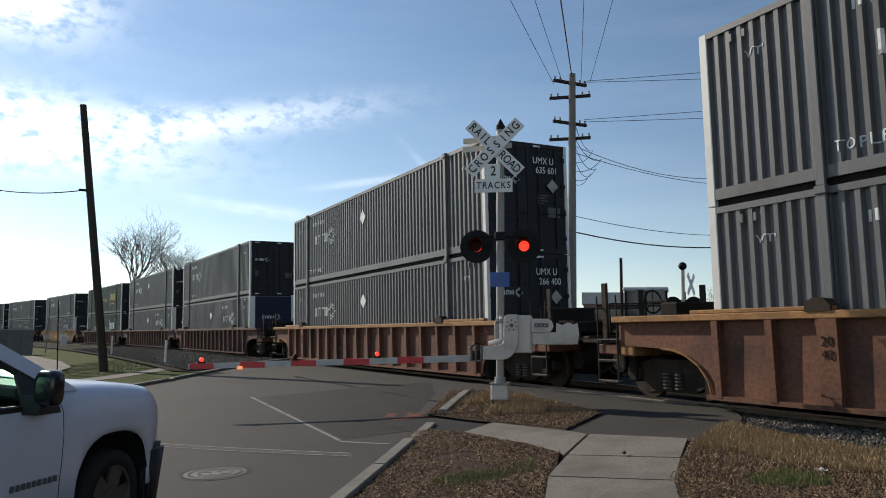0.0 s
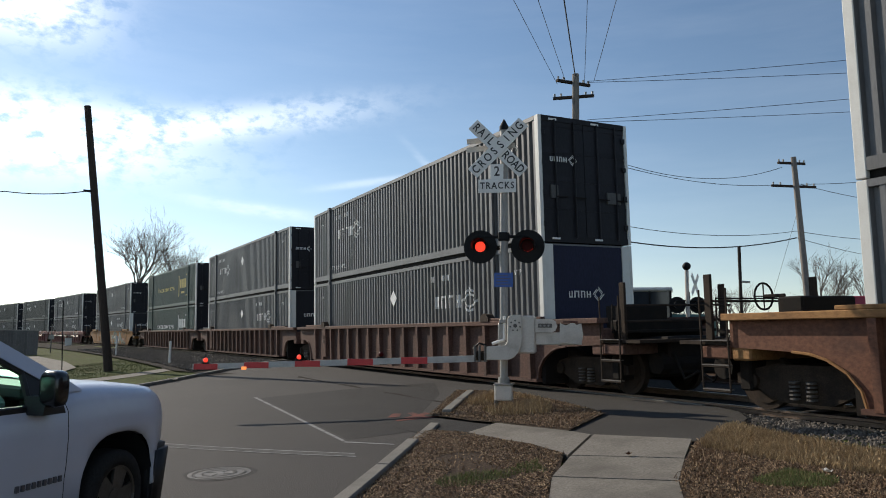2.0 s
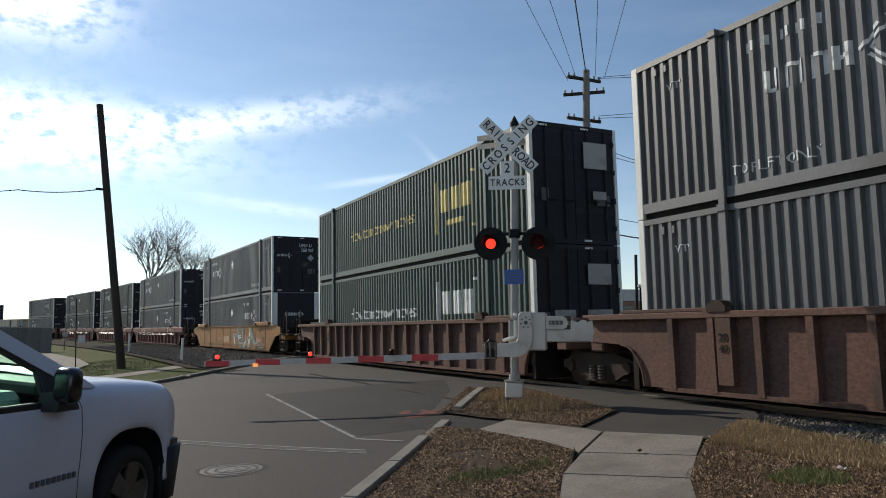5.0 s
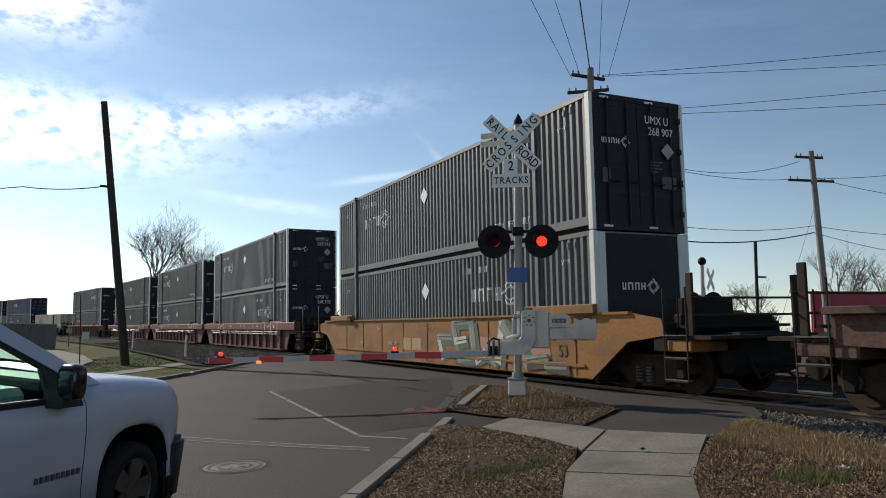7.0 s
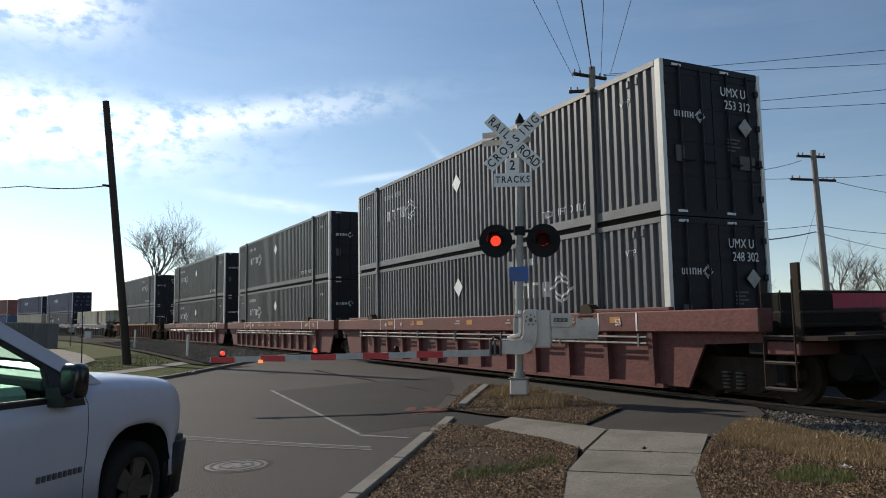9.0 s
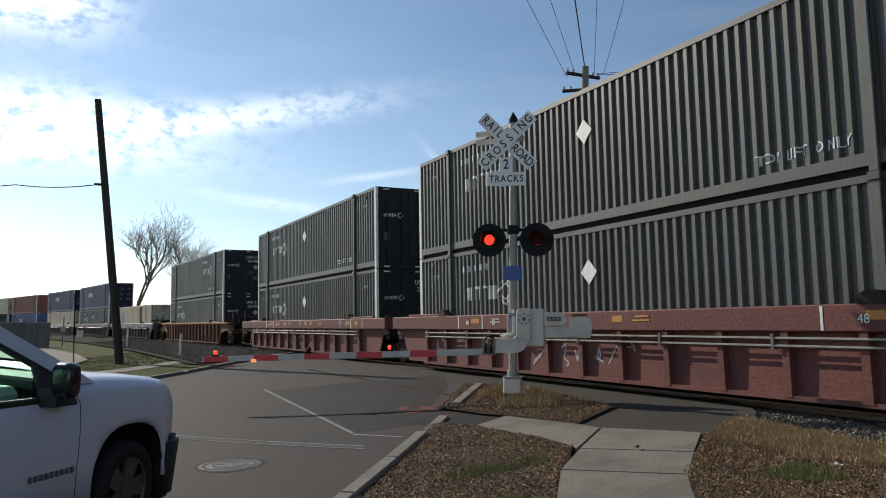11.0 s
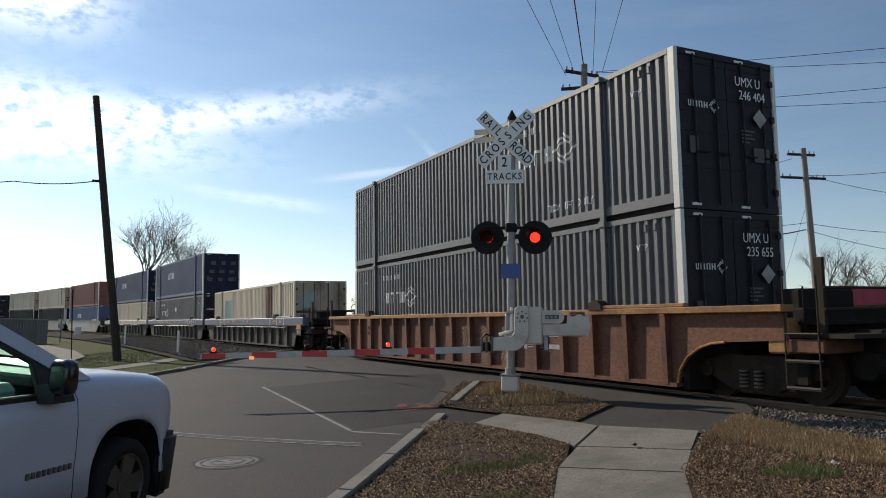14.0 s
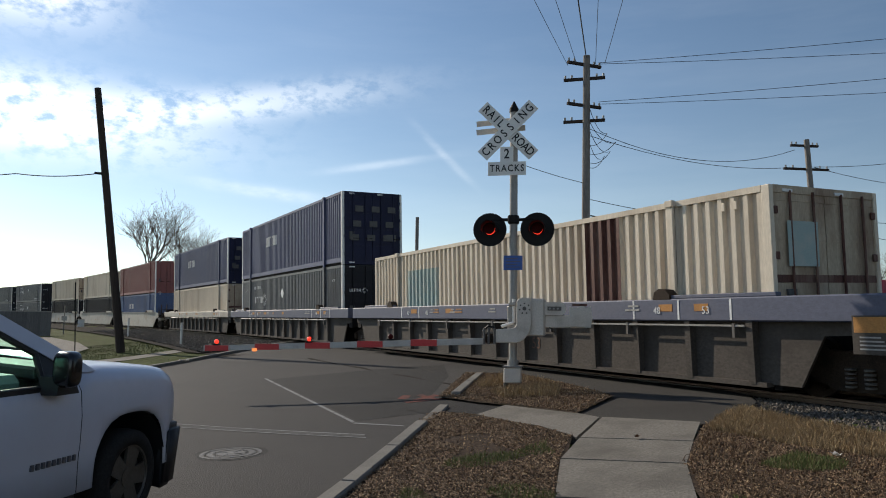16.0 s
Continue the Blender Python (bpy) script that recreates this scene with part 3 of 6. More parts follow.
def well_car(kind, paint, trim, ends, label, digits=(), graffiti=None):
    """One well; ends: what each end (towards the viewer, away) rests on: 'coupler' or 'joint'."""
    c = thing("well_car", label, "rail car", "cars of the train")
    P, T = M[paint], M[trim]
    e0, e1 = [8.15 + (2.1 if e == "coupler" else 1.35) for e in ends]
    lo, top = 0.2, 1.49
    # where each end of the sill's bottom edge turns up over the wheels
    b0, b1 = [8.65 if kind == "flange" else max(e - 2.15, 7.95) for e in (e0, e1)]
    t0, t1 = [max(0.3, e - 9.05) if kind == "flange" else min(1.1, e - b - 0.6) for e, b in ((e0, b0), (e1, b1))]
    for sg, x in ((-1, 0.72 - 1.46), (1, 0.72 + 1.46)):
        xi = x + (0.05 if sg < 0 else -0.05)
        a, b = min(x, xi), max(x, xi)
        if kind == "smooth":
            out = [(-e0, 1.08), (-e0 + 0.1, top - 0.12), (-e0 + 0.9, top), (e1 - 0.9, top), (e1, top - 0.12), (e1, 1.08), (e1 - 1.0, 0.95), (e1 - 2.1, lo), (-e0 + 2.1, lo), (-e0 + 1.0, 0.95)]
        else:
            steps = [0, 20, 40, 60, 75, 90] if kind == "rib" else [0, 90]
            arch1 = [((e1 - t1) + (b1 - e1 + t1) * math.cos(radians(q)), lo + (0.93 - lo) * math.sin(radians(q))) for q in steps]
            arch0 = [-(e0 - t0) + (e0 - t0 - b0) * math.cos(radians(q)) for q in steps]
            arch0 = list(zip(arch0, [z for _, z in arch1]))
            out = [(-e0, 0.98), (-e0, top - 0.05), (e1, top - 0.05), (e1, 0.98)] + arch1[::-1] + arch0
            if kind == "rib":
                for arch in (arch0, arch1):
                    part("arch_edge", rods(*[((x + sg * 0.03, *p), (x + sg * 0.03, *q), 0.022) for p, q in zip(arch, arch[1:])], n=6), T, c)
        side = part("side_sill", prism(bmesh.new(), out, "x", a, b), P, c)
        ox = x - 0.012 if sg < 0 else x + 0.012
        if kind == "rib":
            part("top_flange", boxes((x - 0.14, x + 0.14, -e0 - 0.05, e1 + 0.05, top - 0.1, top + 0.01), bevel=0.012), T, c)
            part("bottom_flange", boxes((x - 0.1, x + 0.1, -e0 + 2.1, e1 - 2.1, lo - 0.04, lo + 0.03)), P, c)
            n = 17
        elif kind == "flange":
            part("top_flange", boxes((x - 0.16, x + 0.14, -e0 - 0.05, e1 + 0.05, top - 0.36, top + 0.01), bevel=0.02), T, c)
            part("bottom_flange", boxes((x - 0.1, x + 0.1, -e0 + 2.1, e1 - 2.1, lo - 0.04, lo + 0.03)), P, c)
            if sg < 0:
                for z in (1.04, 0.93) if paint == "maroon" else (1.06,):
                    part("pipe", rods(((x - 0.16, -e0 + 2.4, z), (x - 0.16, e1 - 2.4, z), 0.019), n=6), M["steel"], c)
                for k in range(7):
                    yk = -e0 + 2.6 + (e0 + e1 - 5.2) * k / 6
                    part("pipe_clamp", boxes((x - 0.185, x - 0.1, yk - 0.025, yk + 0.025, 0.88, 1.1)), M["darksteel"], c)
                for yk in (5.1, 3.85, -5.4, -6.5, -7.6):
                    part("stripe", boxes((x - 0.166, x - 0.16, yk - 0.02, yk + 0.02, top - 0.34, top - 0.01)), M["mark"], c)
                for yk, wk in ((4.2, 0.4), (1.9, 0.45), (-1.2, 0.3), (-6.2, 0.32), (-7.0, 0.3)):
                    part("decal", boxes((x - 0.165, x - 0.16, yk - wk / 2, yk + wk / 2, top - 0.2, top - 0.08)), M["decal"], c, "faded orange decal")
            n = 13
        else:
            part("top_flange", boxes((x - 0.05, x + 0.05, -e0 + 0.9, e1 - 0.9, top - 0.02, top + 0.03)), T, c)
            n = 0
        first = None
        for i in range(n):
            yy = -e0 + 2.35 + (e0 + e1 - 4.7) * i / (n - 1)
            m = pose(x, yy, 0)
            if first is None:
                h = top - 0.1 if kind == "rib" else top - 0.36
                bm = prism(bmesh.new(), [(sg * 0.0, lo), (sg * 0.11, lo), (sg * 0.135, h), (sg * 0.0, h)], "y", -0.06, 0.06)
                first = part("side_post", bm, P, c)
                first.matrix_basis = m
            else:
                share(first, m, c)
    # well floor, bulkheads and end decks
    part("well_floor", boxes((-0.66, 2.1, -e0 + 2.2, e1 - 2.2, lo - 0.02, lo + 0.06)), M["black"], c)
    for sgn, e, kind_end in ((-1, e0, ends[0]), (1, e1, ends[1])):
        part("end_bulkhead", boxes((-0.7, 2.14, min(sgn * 8.17, sgn * 8.3), max(sgn * 8.17, sgn * 8.3), 0.12, 1.2)), M["black"], c)
        part("end_deck", boxes((-0.6, 2.04, min(sgn * (e - 1.6), sgn * e), max(sgn * (e - 1.6), sgn * e), 0.98, 1.2)), M["black"], c)
        part("draft_box", boxes((-0.72, 2.16, min(sgn * (e - 0.35), sgn * (e + 0.02)), max(sgn * (e - 0.35), sgn * (e + 0.02)), 0.78, 1.3), bevel=0.03), T if kind == "rib" else M["black"], c)
        if kind_end == "coupler":
            part("coupler", boxes((0.5, 0.94, min(sgn * e, sgn * (e + 0.82)), max(sgn * e, sgn * (e + 0.82)), 0.72, 1.02), bevel=0.05), M["black"], c)
            part("platform", boxes((-0.5, 1.9, min(sgn * (e - 0.2), sgn * (e + 0.45)), max(sgn * (e - 0.2), sgn * (e + 0.45)), 1.2, 1.25)), M["black"], c)
            yy = sgn * (e + 0.28)
            bm = bmesh.new()
            for q in (-0.27, 0.27):
                rod(bm, (-0.78, yy + q, 0.3), (-0.78, yy + q, 1.9), 0.016, n=6)
            for z in (0.3, 0.68):
                rod(bm, (-0.78, yy - 0.27, z), (-0.78, yy + 0.27, z), 0.018, n=6)
            ladder = part("ladder", bm, M["gear"], c)
            for z in (0.3, 0.68, 1.06):
                part("tread", boxes((-0.8, -0.7, yy - 0.27, yy + 0.27, z + 0.015, z + 0.03)), M["darksteel"], ladder, "worn steel tread")
            part("walkway", boxes((-0.75, 2.1, min(sgn * e, sgn * (e + 1.05)), max(sgn * e, sgn * (e + 1.05)), 1.02, 1.08)), M["gear"], c)
            for z in (1.42, 1.72):
                part("end_rail", rods(((-0.72, sgn * (e + 0.62), z), (2.1, sgn * (e + 0.62), z), 0.02), n=6), M["gear"], c)
            part("end_beam", boxes((-0.74, 2.16, min(sgn * (e + 0.02), sgn * (e + 0.6)), max(sgn * (e + 0.02), sgn * (e + 0.6)), 0.8, 1.0), bevel=0.02), P, c)
            part("air_tank", rods(((-0.1, sgn * (e + 0.75), 0.62), (1.5, sgn * (e + 0.75), 0.62), 0.2), n=12), M["black"], c)
            part("brake_hose", rods(((0.2, sgn * (e + 0.9), 0.8), (0.15, sgn * (e + 1.2), 0.35), 0.025), ((0.15, sgn * (e + 1.2), 0.35), (0.2, sgn * (e + 1.5), 0.5), 0.025), n=6), M["black"], c)
            part("hand_rail", rods(((-0.7, yy, 1.2), (-0.7, yy, 1.75), 0.014), ((2.1, yy, 1.2), (2.1, yy, 1.75), 0.014), ((-0.7, yy, 1.75), (2.1, yy, 1.75), 0.014), n=6) if sgn > 0 and ends[0] == "coupler" else rods(((-0.7, yy, 1.2), (-0.7, yy, 1.75), 0.014), n=6), M["black"], c)
            part("draft_sill", boxes((0.1, 1.34, min(sgn * (e - 0.2), sgn * (e + 0.9)), max(sgn * (e - 0.2), sgn * (e + 0.9)), 0.4, 1.12), bevel=0.04), M["black"], c)
            part("cushion_box", boxes((-0.45, 1.85, min(sgn * (e - 0.1), sgn * (e + 0.12)), max(sgn * (e - 0.1), sgn * (e + 0.12)), 0.3, 1.45), bevel=0.03), M["black"], c)
            for q in (-0.62, 2.0):
                part("stanchion", boxes((q - 0.03, q + 0.03, sgn * (e + 0.5) - 0.07, sgn * (e + 0.5) + 0.07, 0.9, 2.15), bevel=0.01), M["gear"], c)
            part("brake_box", boxes((0.0, 1.3, min(sgn * (e - 0.75), sgn * (e - 0.3)), max(sgn * (e - 0.75), sgn * (e - 0.3)), 1.2, 1.75), bevel=0.03), M["black"], c)
            if sgn > 0 and ends[0] == "coupler":
                bm = bmesh.new()
                for i in range(16):
                    a, b = 2 * math.pi * i / 16, 2 * math.pi * (i + 1) / 16
                    rod(bm, (0.3 + 0.22 * math.cos(a), yy - 0.1, 1.78 + 0.22 * math.sin(a)), (0.3 + 0.22 * math.cos(b), yy - 0.1, 1.78 + 0.22 * math.sin(b)), 0.018, n=5)
                    if i % 4 == 0:
                        rod(bm, (0.3, yy - 0.1, 1.78), (0.3 + 0.22 * math.cos(a), yy - 0.1, 1.78 + 0.22 * math.sin(a)), 0.012, n=5)
                rod(bm, (0.3, yy - 0.1, 1.78), (0.3, yy - 0.5, 1.78), 0.03, n=6)
                part("brake_wheel", bm, M["black"], c)
            bogie(c, sgn * (e - 0.95))
        elif sgn > 0:
            bogie(c, 8.15 + 1.62)
            part("joint_block", boxes((0.3, 1.14, e - 0.1, e + 0.6, 0.7, 1.1)), M["black"], c)
    # stacking pins and small fittings on the sill
    for yy in (-6.1, 6.1):
        part("guide_block", prism(bmesh.new(), [(yy - 0.2, top), (yy + 0.2, top), (yy + 0.17, top + 0.13), (yy + 0.05, top + 0.19), (yy - 0.1, top + 0.17), (yy - 0.19, top + 0.09)], "x", -0.9, -0.7), M["gear"], c)
        part("guide_rail", boxes((-0.86, -0.74, yy - (2.3 if yy < 0 else 0.2), yy + (0.2 if yy < 0 else 2.3), top + 0.012, top + (0.2 if kind == "smooth" else 0.075)), bevel=0.01), T, c)
    if kind == "smooth" and paint == "yellow":
        x = 0.72 - 1.463
        for ya, yb in ((0.75, 1.4), (0.02, 0.65)):
            part("logo_bar", boxes((x - 0.004, x, ya, yb, 0.55, 0.92)), M["fadedbar"], c, "faded pale painted bar")
        part("stencil", turned(lettering("53", 0.36), pose(x - 0.006, -7.2, 0.72, 0, 0, -90)), M["slate"], c)
        part("rub_rail", boxes((x - 0.03, x, -e0 + 2.3, e1 - 2.3, 0.42, 0.47)), P, c)
        for k in range(9):
            part("seam", boxes((x - 0.012, x, -e0 + 2.6 + 1.8 * k, -e0 + 2.63 + 1.8 * k, 0.25, 1.4)), P, c)
    if kind == "rib":
        part("number_post", prism(bmesh.new(), [(-0.74, 0.34), (-0.86, 0.34), (-0.875, top - 0.1), (-0.74, top - 0.1)], "y", 5.85, 6.15), P, c)
    if paint == "slate" and kind == "flange":
        part("stencil", turned(lettering("53", 0.36), pose(0.72 - 1.467, -2.0, 0.6, 0, 0, -90)), M["ghost"], c)
        if ends[0] == "coupler":
            sheet_ = part("placard", boxes((-0.95, -0.93, -10.2, -9.6, 0.72, 1.22), bevel=0.004), M["slate"], c, "dark end plate with a yellow top")
            part("yellow_field", boxes((-0.956, -0.95, -10.17, -9.63, 1.0, 1.2)), M["decal"], sheet_)
            for k in range(4):
                part("print_line", boxes((-0.955, -0.95, -10.1 + 0.04 * k, -9.7, 0.78 + 0.05 * k, 0.8 + 0.05 * k)), M["spray"], sheet_)
    # stencils
    for text, yy, zz in digits:
        part("stencil", turned(lettering(text, 0.17 if kind == "flange" else 0.19), pose(0.72 - 1.46 - (0.172 if kind == "flange" else 0.02 if kind == "smooth" else 0.138), yy, zz, 0, 0, -90)), M["mark"] if kind == "flange" else M["black"], c)
    rng = random.Random(len(label) + len(bpy.data.objects))
    xs = 0.72 - 1.46 - (0.165 if kind == "flange" else 0.004)
    zs = 1.3 if kind == "flange" else 0.62
    for i in range(0 if paint == "yellow" else 6):
        yy = rng.uniform(-6, 3.6)
        w = rng.uniform(0.2, 0.5)
        bm = boxes(*[(xs - 0.004, xs, yy + 0.02 * j, yy + w - 0.08 * j, zs + 0.07 * j, zs + 0.035 + 0.07 * j) for j in range(2)])
        part("stencil", bm, M["ghost"] if kind == "rib" else M["spray"] if i % 3 else M["decal"], c)
    if graffiti:
        graffiti(c)
    return c


def scrawl(seed, y0, y1, z0, z1, x, mats, fill=0.0, wide=(0.012, 0.03)):
    """Sprayed strokes along a car side."""
    def make(c):
        rng = random.Random(seed)
        y = y0
        made = []
        while y < y1:
            w = rng.uniform(0.35, 0.8)
            bm = bmesh.new()
            pts = [Vector((x, y + rng.uniform(0, w), rng.uniform(z0, z1))) for _ in range(5)]
            for a, b in zip(pts, pts[1:]):
                d = (b - a).normalized()
                q = Vector((0, -d.z, d.y)) * rng.uniform(*wide)
                vs = [bm.verts.new(p) for p in (a - q, b - q, b + q, a + q)]
                bm.faces.new(vs)
            bmesh.ops.solidify(bm, geom=bm.faces, thickness=0.002)
            made.append(part("graffiti", bm, M[rng.choice(mats)], c, "sprayed graffiti strokes"))
            if rng.random() < fill:
                bm = prism(bmesh.new(), [(y, z0 + 0.1), (y + w * 0.8, z0 + rng.uniform(0, 0.2)), (y + w * 0.9, z1 - rng.uniform(0, 0.25)), (y + w * 0.45, z1 - rng.uniform(0.1, 0.4)), (y + 0.1, z1)], "x", x + 0.001, x + 0.003)
                made.append(part("graffiti", bm, M[rng.choice(mats)], c, "sprayed graffiti block"))
            y += w + rng.uniform(-0.1, 0.25)
        return made
    return make


def chalked(c):
    """Faded chalk rings, pale block marks and a scribble on the top flange of a ribbed car."""
    x = 0.72 - 1.466

    def line(pts, wide, paint, xx=x):
        bm = bmesh.new()
        for (y0, z0), (y1, z1) in zip(pts, pts[1:]):
            d = Vector((y1 - y0, z1 - z0)).normalized()
            n = Vector((-d.y, d.x)) * wide
            prism(bm, [(y0 - n.x, z0 - n.y), (y1 - n.x, z1 - n.y), (y1 + n.x, z1 + n.y), (y0 + n.x, z0 + n.y)], "x", xx - 0.002, xx)
        return part("graffiti", bm, M[paint], c, "faded chalk strokes")

    for yc, zc, r in ((-0.4, 0.86, 0.24), (-1.5, 0.88, 0.24)):
        for k in (1.0, 0.62):
            line([(yc + r * k * math.cos(radians(q)), zc + r * 1.1 * k * math.sin(radians(q))) for q in range(20, 361, 20)], 0.035, "ghost")
    line([(-1.55, 0.85), (-1.75, 0.82)], 0.035, "ghost")
    line([(1.3, 0.66), (1.05, 1.15), (0.75, 0.64)], 0.04, "ghost")
    # pale block marks
    for y0, y1, z0, z1 in ((-3.2, -3.62, 0.98, 1.06), (-3.36, -3.5, 0.66, 0.98), (-3.66, -4.0, 0.98, 1.06), (-3.76, -3.9, 0.66, 0.98), (-4.16, -4.3, 0.66, 1.06), (-4.34, -4.9, 0.94, 1.04), (-4.34, -4.9, 0.68, 0.78)):
        part("block_mark", boxes((x - 0.004, x, min(y0, y1), max(y0, y1), z0, z1)), M["spray"], c, "pale painted block")
    for k in range(5):
        part("block_mark", boxes((x - 0.004, x, -4.12, -3.52, 0.7 + 0.05 * k, 0.72 + 0.05 * k)), M["spray"], c, "pale painted block")
    rng = random.Random(3)
    y = -2.35
    while y > -2.95:
        line([(y, 0.36), (y - 0.05, 0.5), (y - 0.12, 0.52)], 0.012, "chalk")
        line([(y, 0.44), (y - 0.1, 0.43)], 0.012, "chalk")
        y -= 0.17
    pts = [(-2.6 - 0.07 * k, 1.44 + (0.035 if k % 2 else -0.035) * rng.uniform(0.5, 1.0)) for k in range(20)]
    line(pts, 0.007, "chalk", x - 0.142)
    return []


def mural(c):
    """Large filled graffiti letters, each stroke with its dark shadow, rim and highlight, and thin tags beside them."""
    x = 0.72 - 1.466
    letters = [[(-1.5, 0.36, -1.2, 0.95, 0.2), (-1.15, 0.98, -2.0, 0.98, 0.16)],
               [(-2.45, 0.34, -2.12, 1.36, 0.24), (-2.1, 1.36, -2.95, 1.4, 0.15), (-2.2, 0.86, -2.85, 0.92, 0.16), (-2.4, 0.42, -3.2, 0.5, 0.22)],
               [(-3.15, 1.4, -3.35, 0.45, 0.24), (-3.35, 0.36, -3.9, 0.62, 0.2), (-3.9, 0.62, -4.4, 0.36, 0.2)],
               [(-4.5, 0.36, -4.75, 1.36, 0.26), (-4.7, 1.36, -5.85, 0.38, 0.3), (-4.4, 0.88, -5.3, 0.82, 0.16)],
               [(-5.7, 0.48, -6.6, 0.58, 0.16), (-6.5, 0.4, -7.3, 0.42, 0.14)]]
    made = []
    depth = [0]

    def stroke(a, b, wide, paint, taper=1.0):
        depth[0] += 1
        bm = bmesh.new()
        p, q = Vector((a[0], a[1])), Vector((b[0], b[1]))
        d = (q - p).normalized()
        n = Vector((-d.y, d.x)) * wide
        ring = [p - n, q - n * taper, q + n * taper + d * wide * 0.5, p + n]
        xx = x - 0.0004 * depth[0]
        prism(bm, [(v.x, max(0.23, min(1.46, v.y))) for v in ring], "x", xx - 0.001, xx)
        made.append(part("graffiti", bm, M[paint], c, "sprayed graffiti stroke"))

    for ya, yb, za in ((-3.6, -4.3, 0.85), (-5.9, -6.7, 0.7)):
        stroke((ya, za), (yb, za - 0.03), 0.16, "pink", 0.8)
    for k, letter in enumerate(letters):
        for y0, z0, y1, z1, w in letter:
            stroke((y0 - 0.1, z0 - 0.08), (y1 - 0.1, z1 - 0.08), w * 0.95, "slate" if k == 4 else "teal")
        for m, (y0, z0, y1, z1, w) in enumerate(letter):
            stroke((y0, z0), (y1, z1), w * 0.62, "mint" if (k + m) % 3 else "alu", 0.85)
            stroke((y0 - w * 0.62, z0), (y1 - w * 0.55, z1), 0.016, "slate")
            stroke((y0 + w * 0.5, z0 + 0.03), (y1 + w * 0.45, z1 + 0.02), 0.010, "spray")
    rng = random.Random(4)
    for y, z, paint in ((-6.5, 1.2, "slate"), (-6.9, 1.3, "slate"), (1.9, 0.75, "spray"), (2.2, 0.72, "spray"), (2.5, 0.76, "spray"), (3.3, 1.25, "spray"), (3.5, 1.22, "spray"), (-0.3, 1.3, "slate"), (-0.5, 1.2, "slate"), (-0.6, 0.36, "slate"), (-0.3, 0.38, "slate"), (5.2, 0.7, "spray")):
        last = (y, z)
        for _ in range(5):
            to = (last[0] + rng.uniform(-0.13, 0.1), z + rng.uniform(-0.1, 0.1))
            stroke(last, to, 0.011, paint)
            last = to
    return made


W_POST = (("WTP", -7.1, 2.3, 0.18), ("WTP", 7.1, 2.3, 0.18))
EM, EM_TURNED = ("emblem", 5.18, 1.75, 0.78), ("emblem", -2.9, 1.75, 0.78)
DI = ("diamond", 0.0, 2.0, 1.15)
# near end of each load, then car type, paints, ends, lower and upper loads
UNITS = [
    (-7.7, "rib", "orange", "tan", "cc"), (15.7, "rib", "orange", "tan", "cc"),
    (39.3, "rib", "brown", "brown", "cj"), (59.0, "rib", "brown", "brown", "jj"), (78.9, "rib", "brown", "brown", "jc"),
    (102.6, "smooth", "yellow", "yellow", "cc"),
    (126.4, "flange", "maroon", "maroon", "cj"), (146.2, "flange", "maroon", "maroon", "jj"), (166.2, "flange", "maroon", "maroon", "jc"),
    (190.5, "rib", "orange", "tan", "cc"),
    (214.6, "flange", "slate", "slateblue", "cj"), (234.4, "flange", "slate", "slateblue", "jj"), (254.2, "flange", "slate", "palecar", "jc"),
    (277.8, "smooth", "palecar", "palecar", "cj"), (297.3, "smooth", "palecar", "palecar", "jj"), (316.8, "smooth", "palecar", "palecar", "jc"),
    (340.3, "rib", "slate", "slate", "cj"), (359.9, "rib", "slate", "slate", "jc"),
]
LOWER = ["gpaint", "gpaint", "gpaint", "gpaint", "green", "gpaint", "gpaint", "gpaint2", "gpaint2", "gpaint", "cream", "gpaint", "cream", "bblue", "dpaint", "dpaint", "gpaint", "gpaint"]
UPPER = ["gpaint", "gpaint", "gpaint", "gpaint", "green", "gpaint", "gpaint", "gpaint2", "gpaint2", "gpaint", None, "blue", "blue", "red", "cream", "cream", "gpaint", "gpaint"]
# grey, green and blue loads get end colours with the end's shade mixed in
ENDS = {"gpaint": "dpaint", "gpaint2": "dpaint", "green": "dpaint", "blue": "navy_shaded", "red": "red", "cream": "creamend", "bblue": "bblue", "dpaint": "dpaint"}
NUMBERS = ["", "635601", "", "636757", "", "268907", "253312", "", "", "246404", "", "", "", "", "", "", "", ""]
NUMBERS_LOW = ["", "266400", "", "", "", "", "248302", "", "266072", "235655", "", "", "", "", "", "", "", ""]
WORDS = {"gpaint2": "greenish grey corrugated steel shipping container with white marks", "gpaint": "dark grey corrugated steel shipping container with white marks", "green": "dark green corrugated shipping container with gold emblem bars", "blue": "slate blue corrugated shipping container with pale bars",
         "red": "faded red corrugated shipping container", "cream": "dirty cream corrugated shipping container with rust stains", "bblue": "blue corrugated shipping container", "dpaint": "charcoal corrugated shipping container"}
TRAIN = []
LOW = []


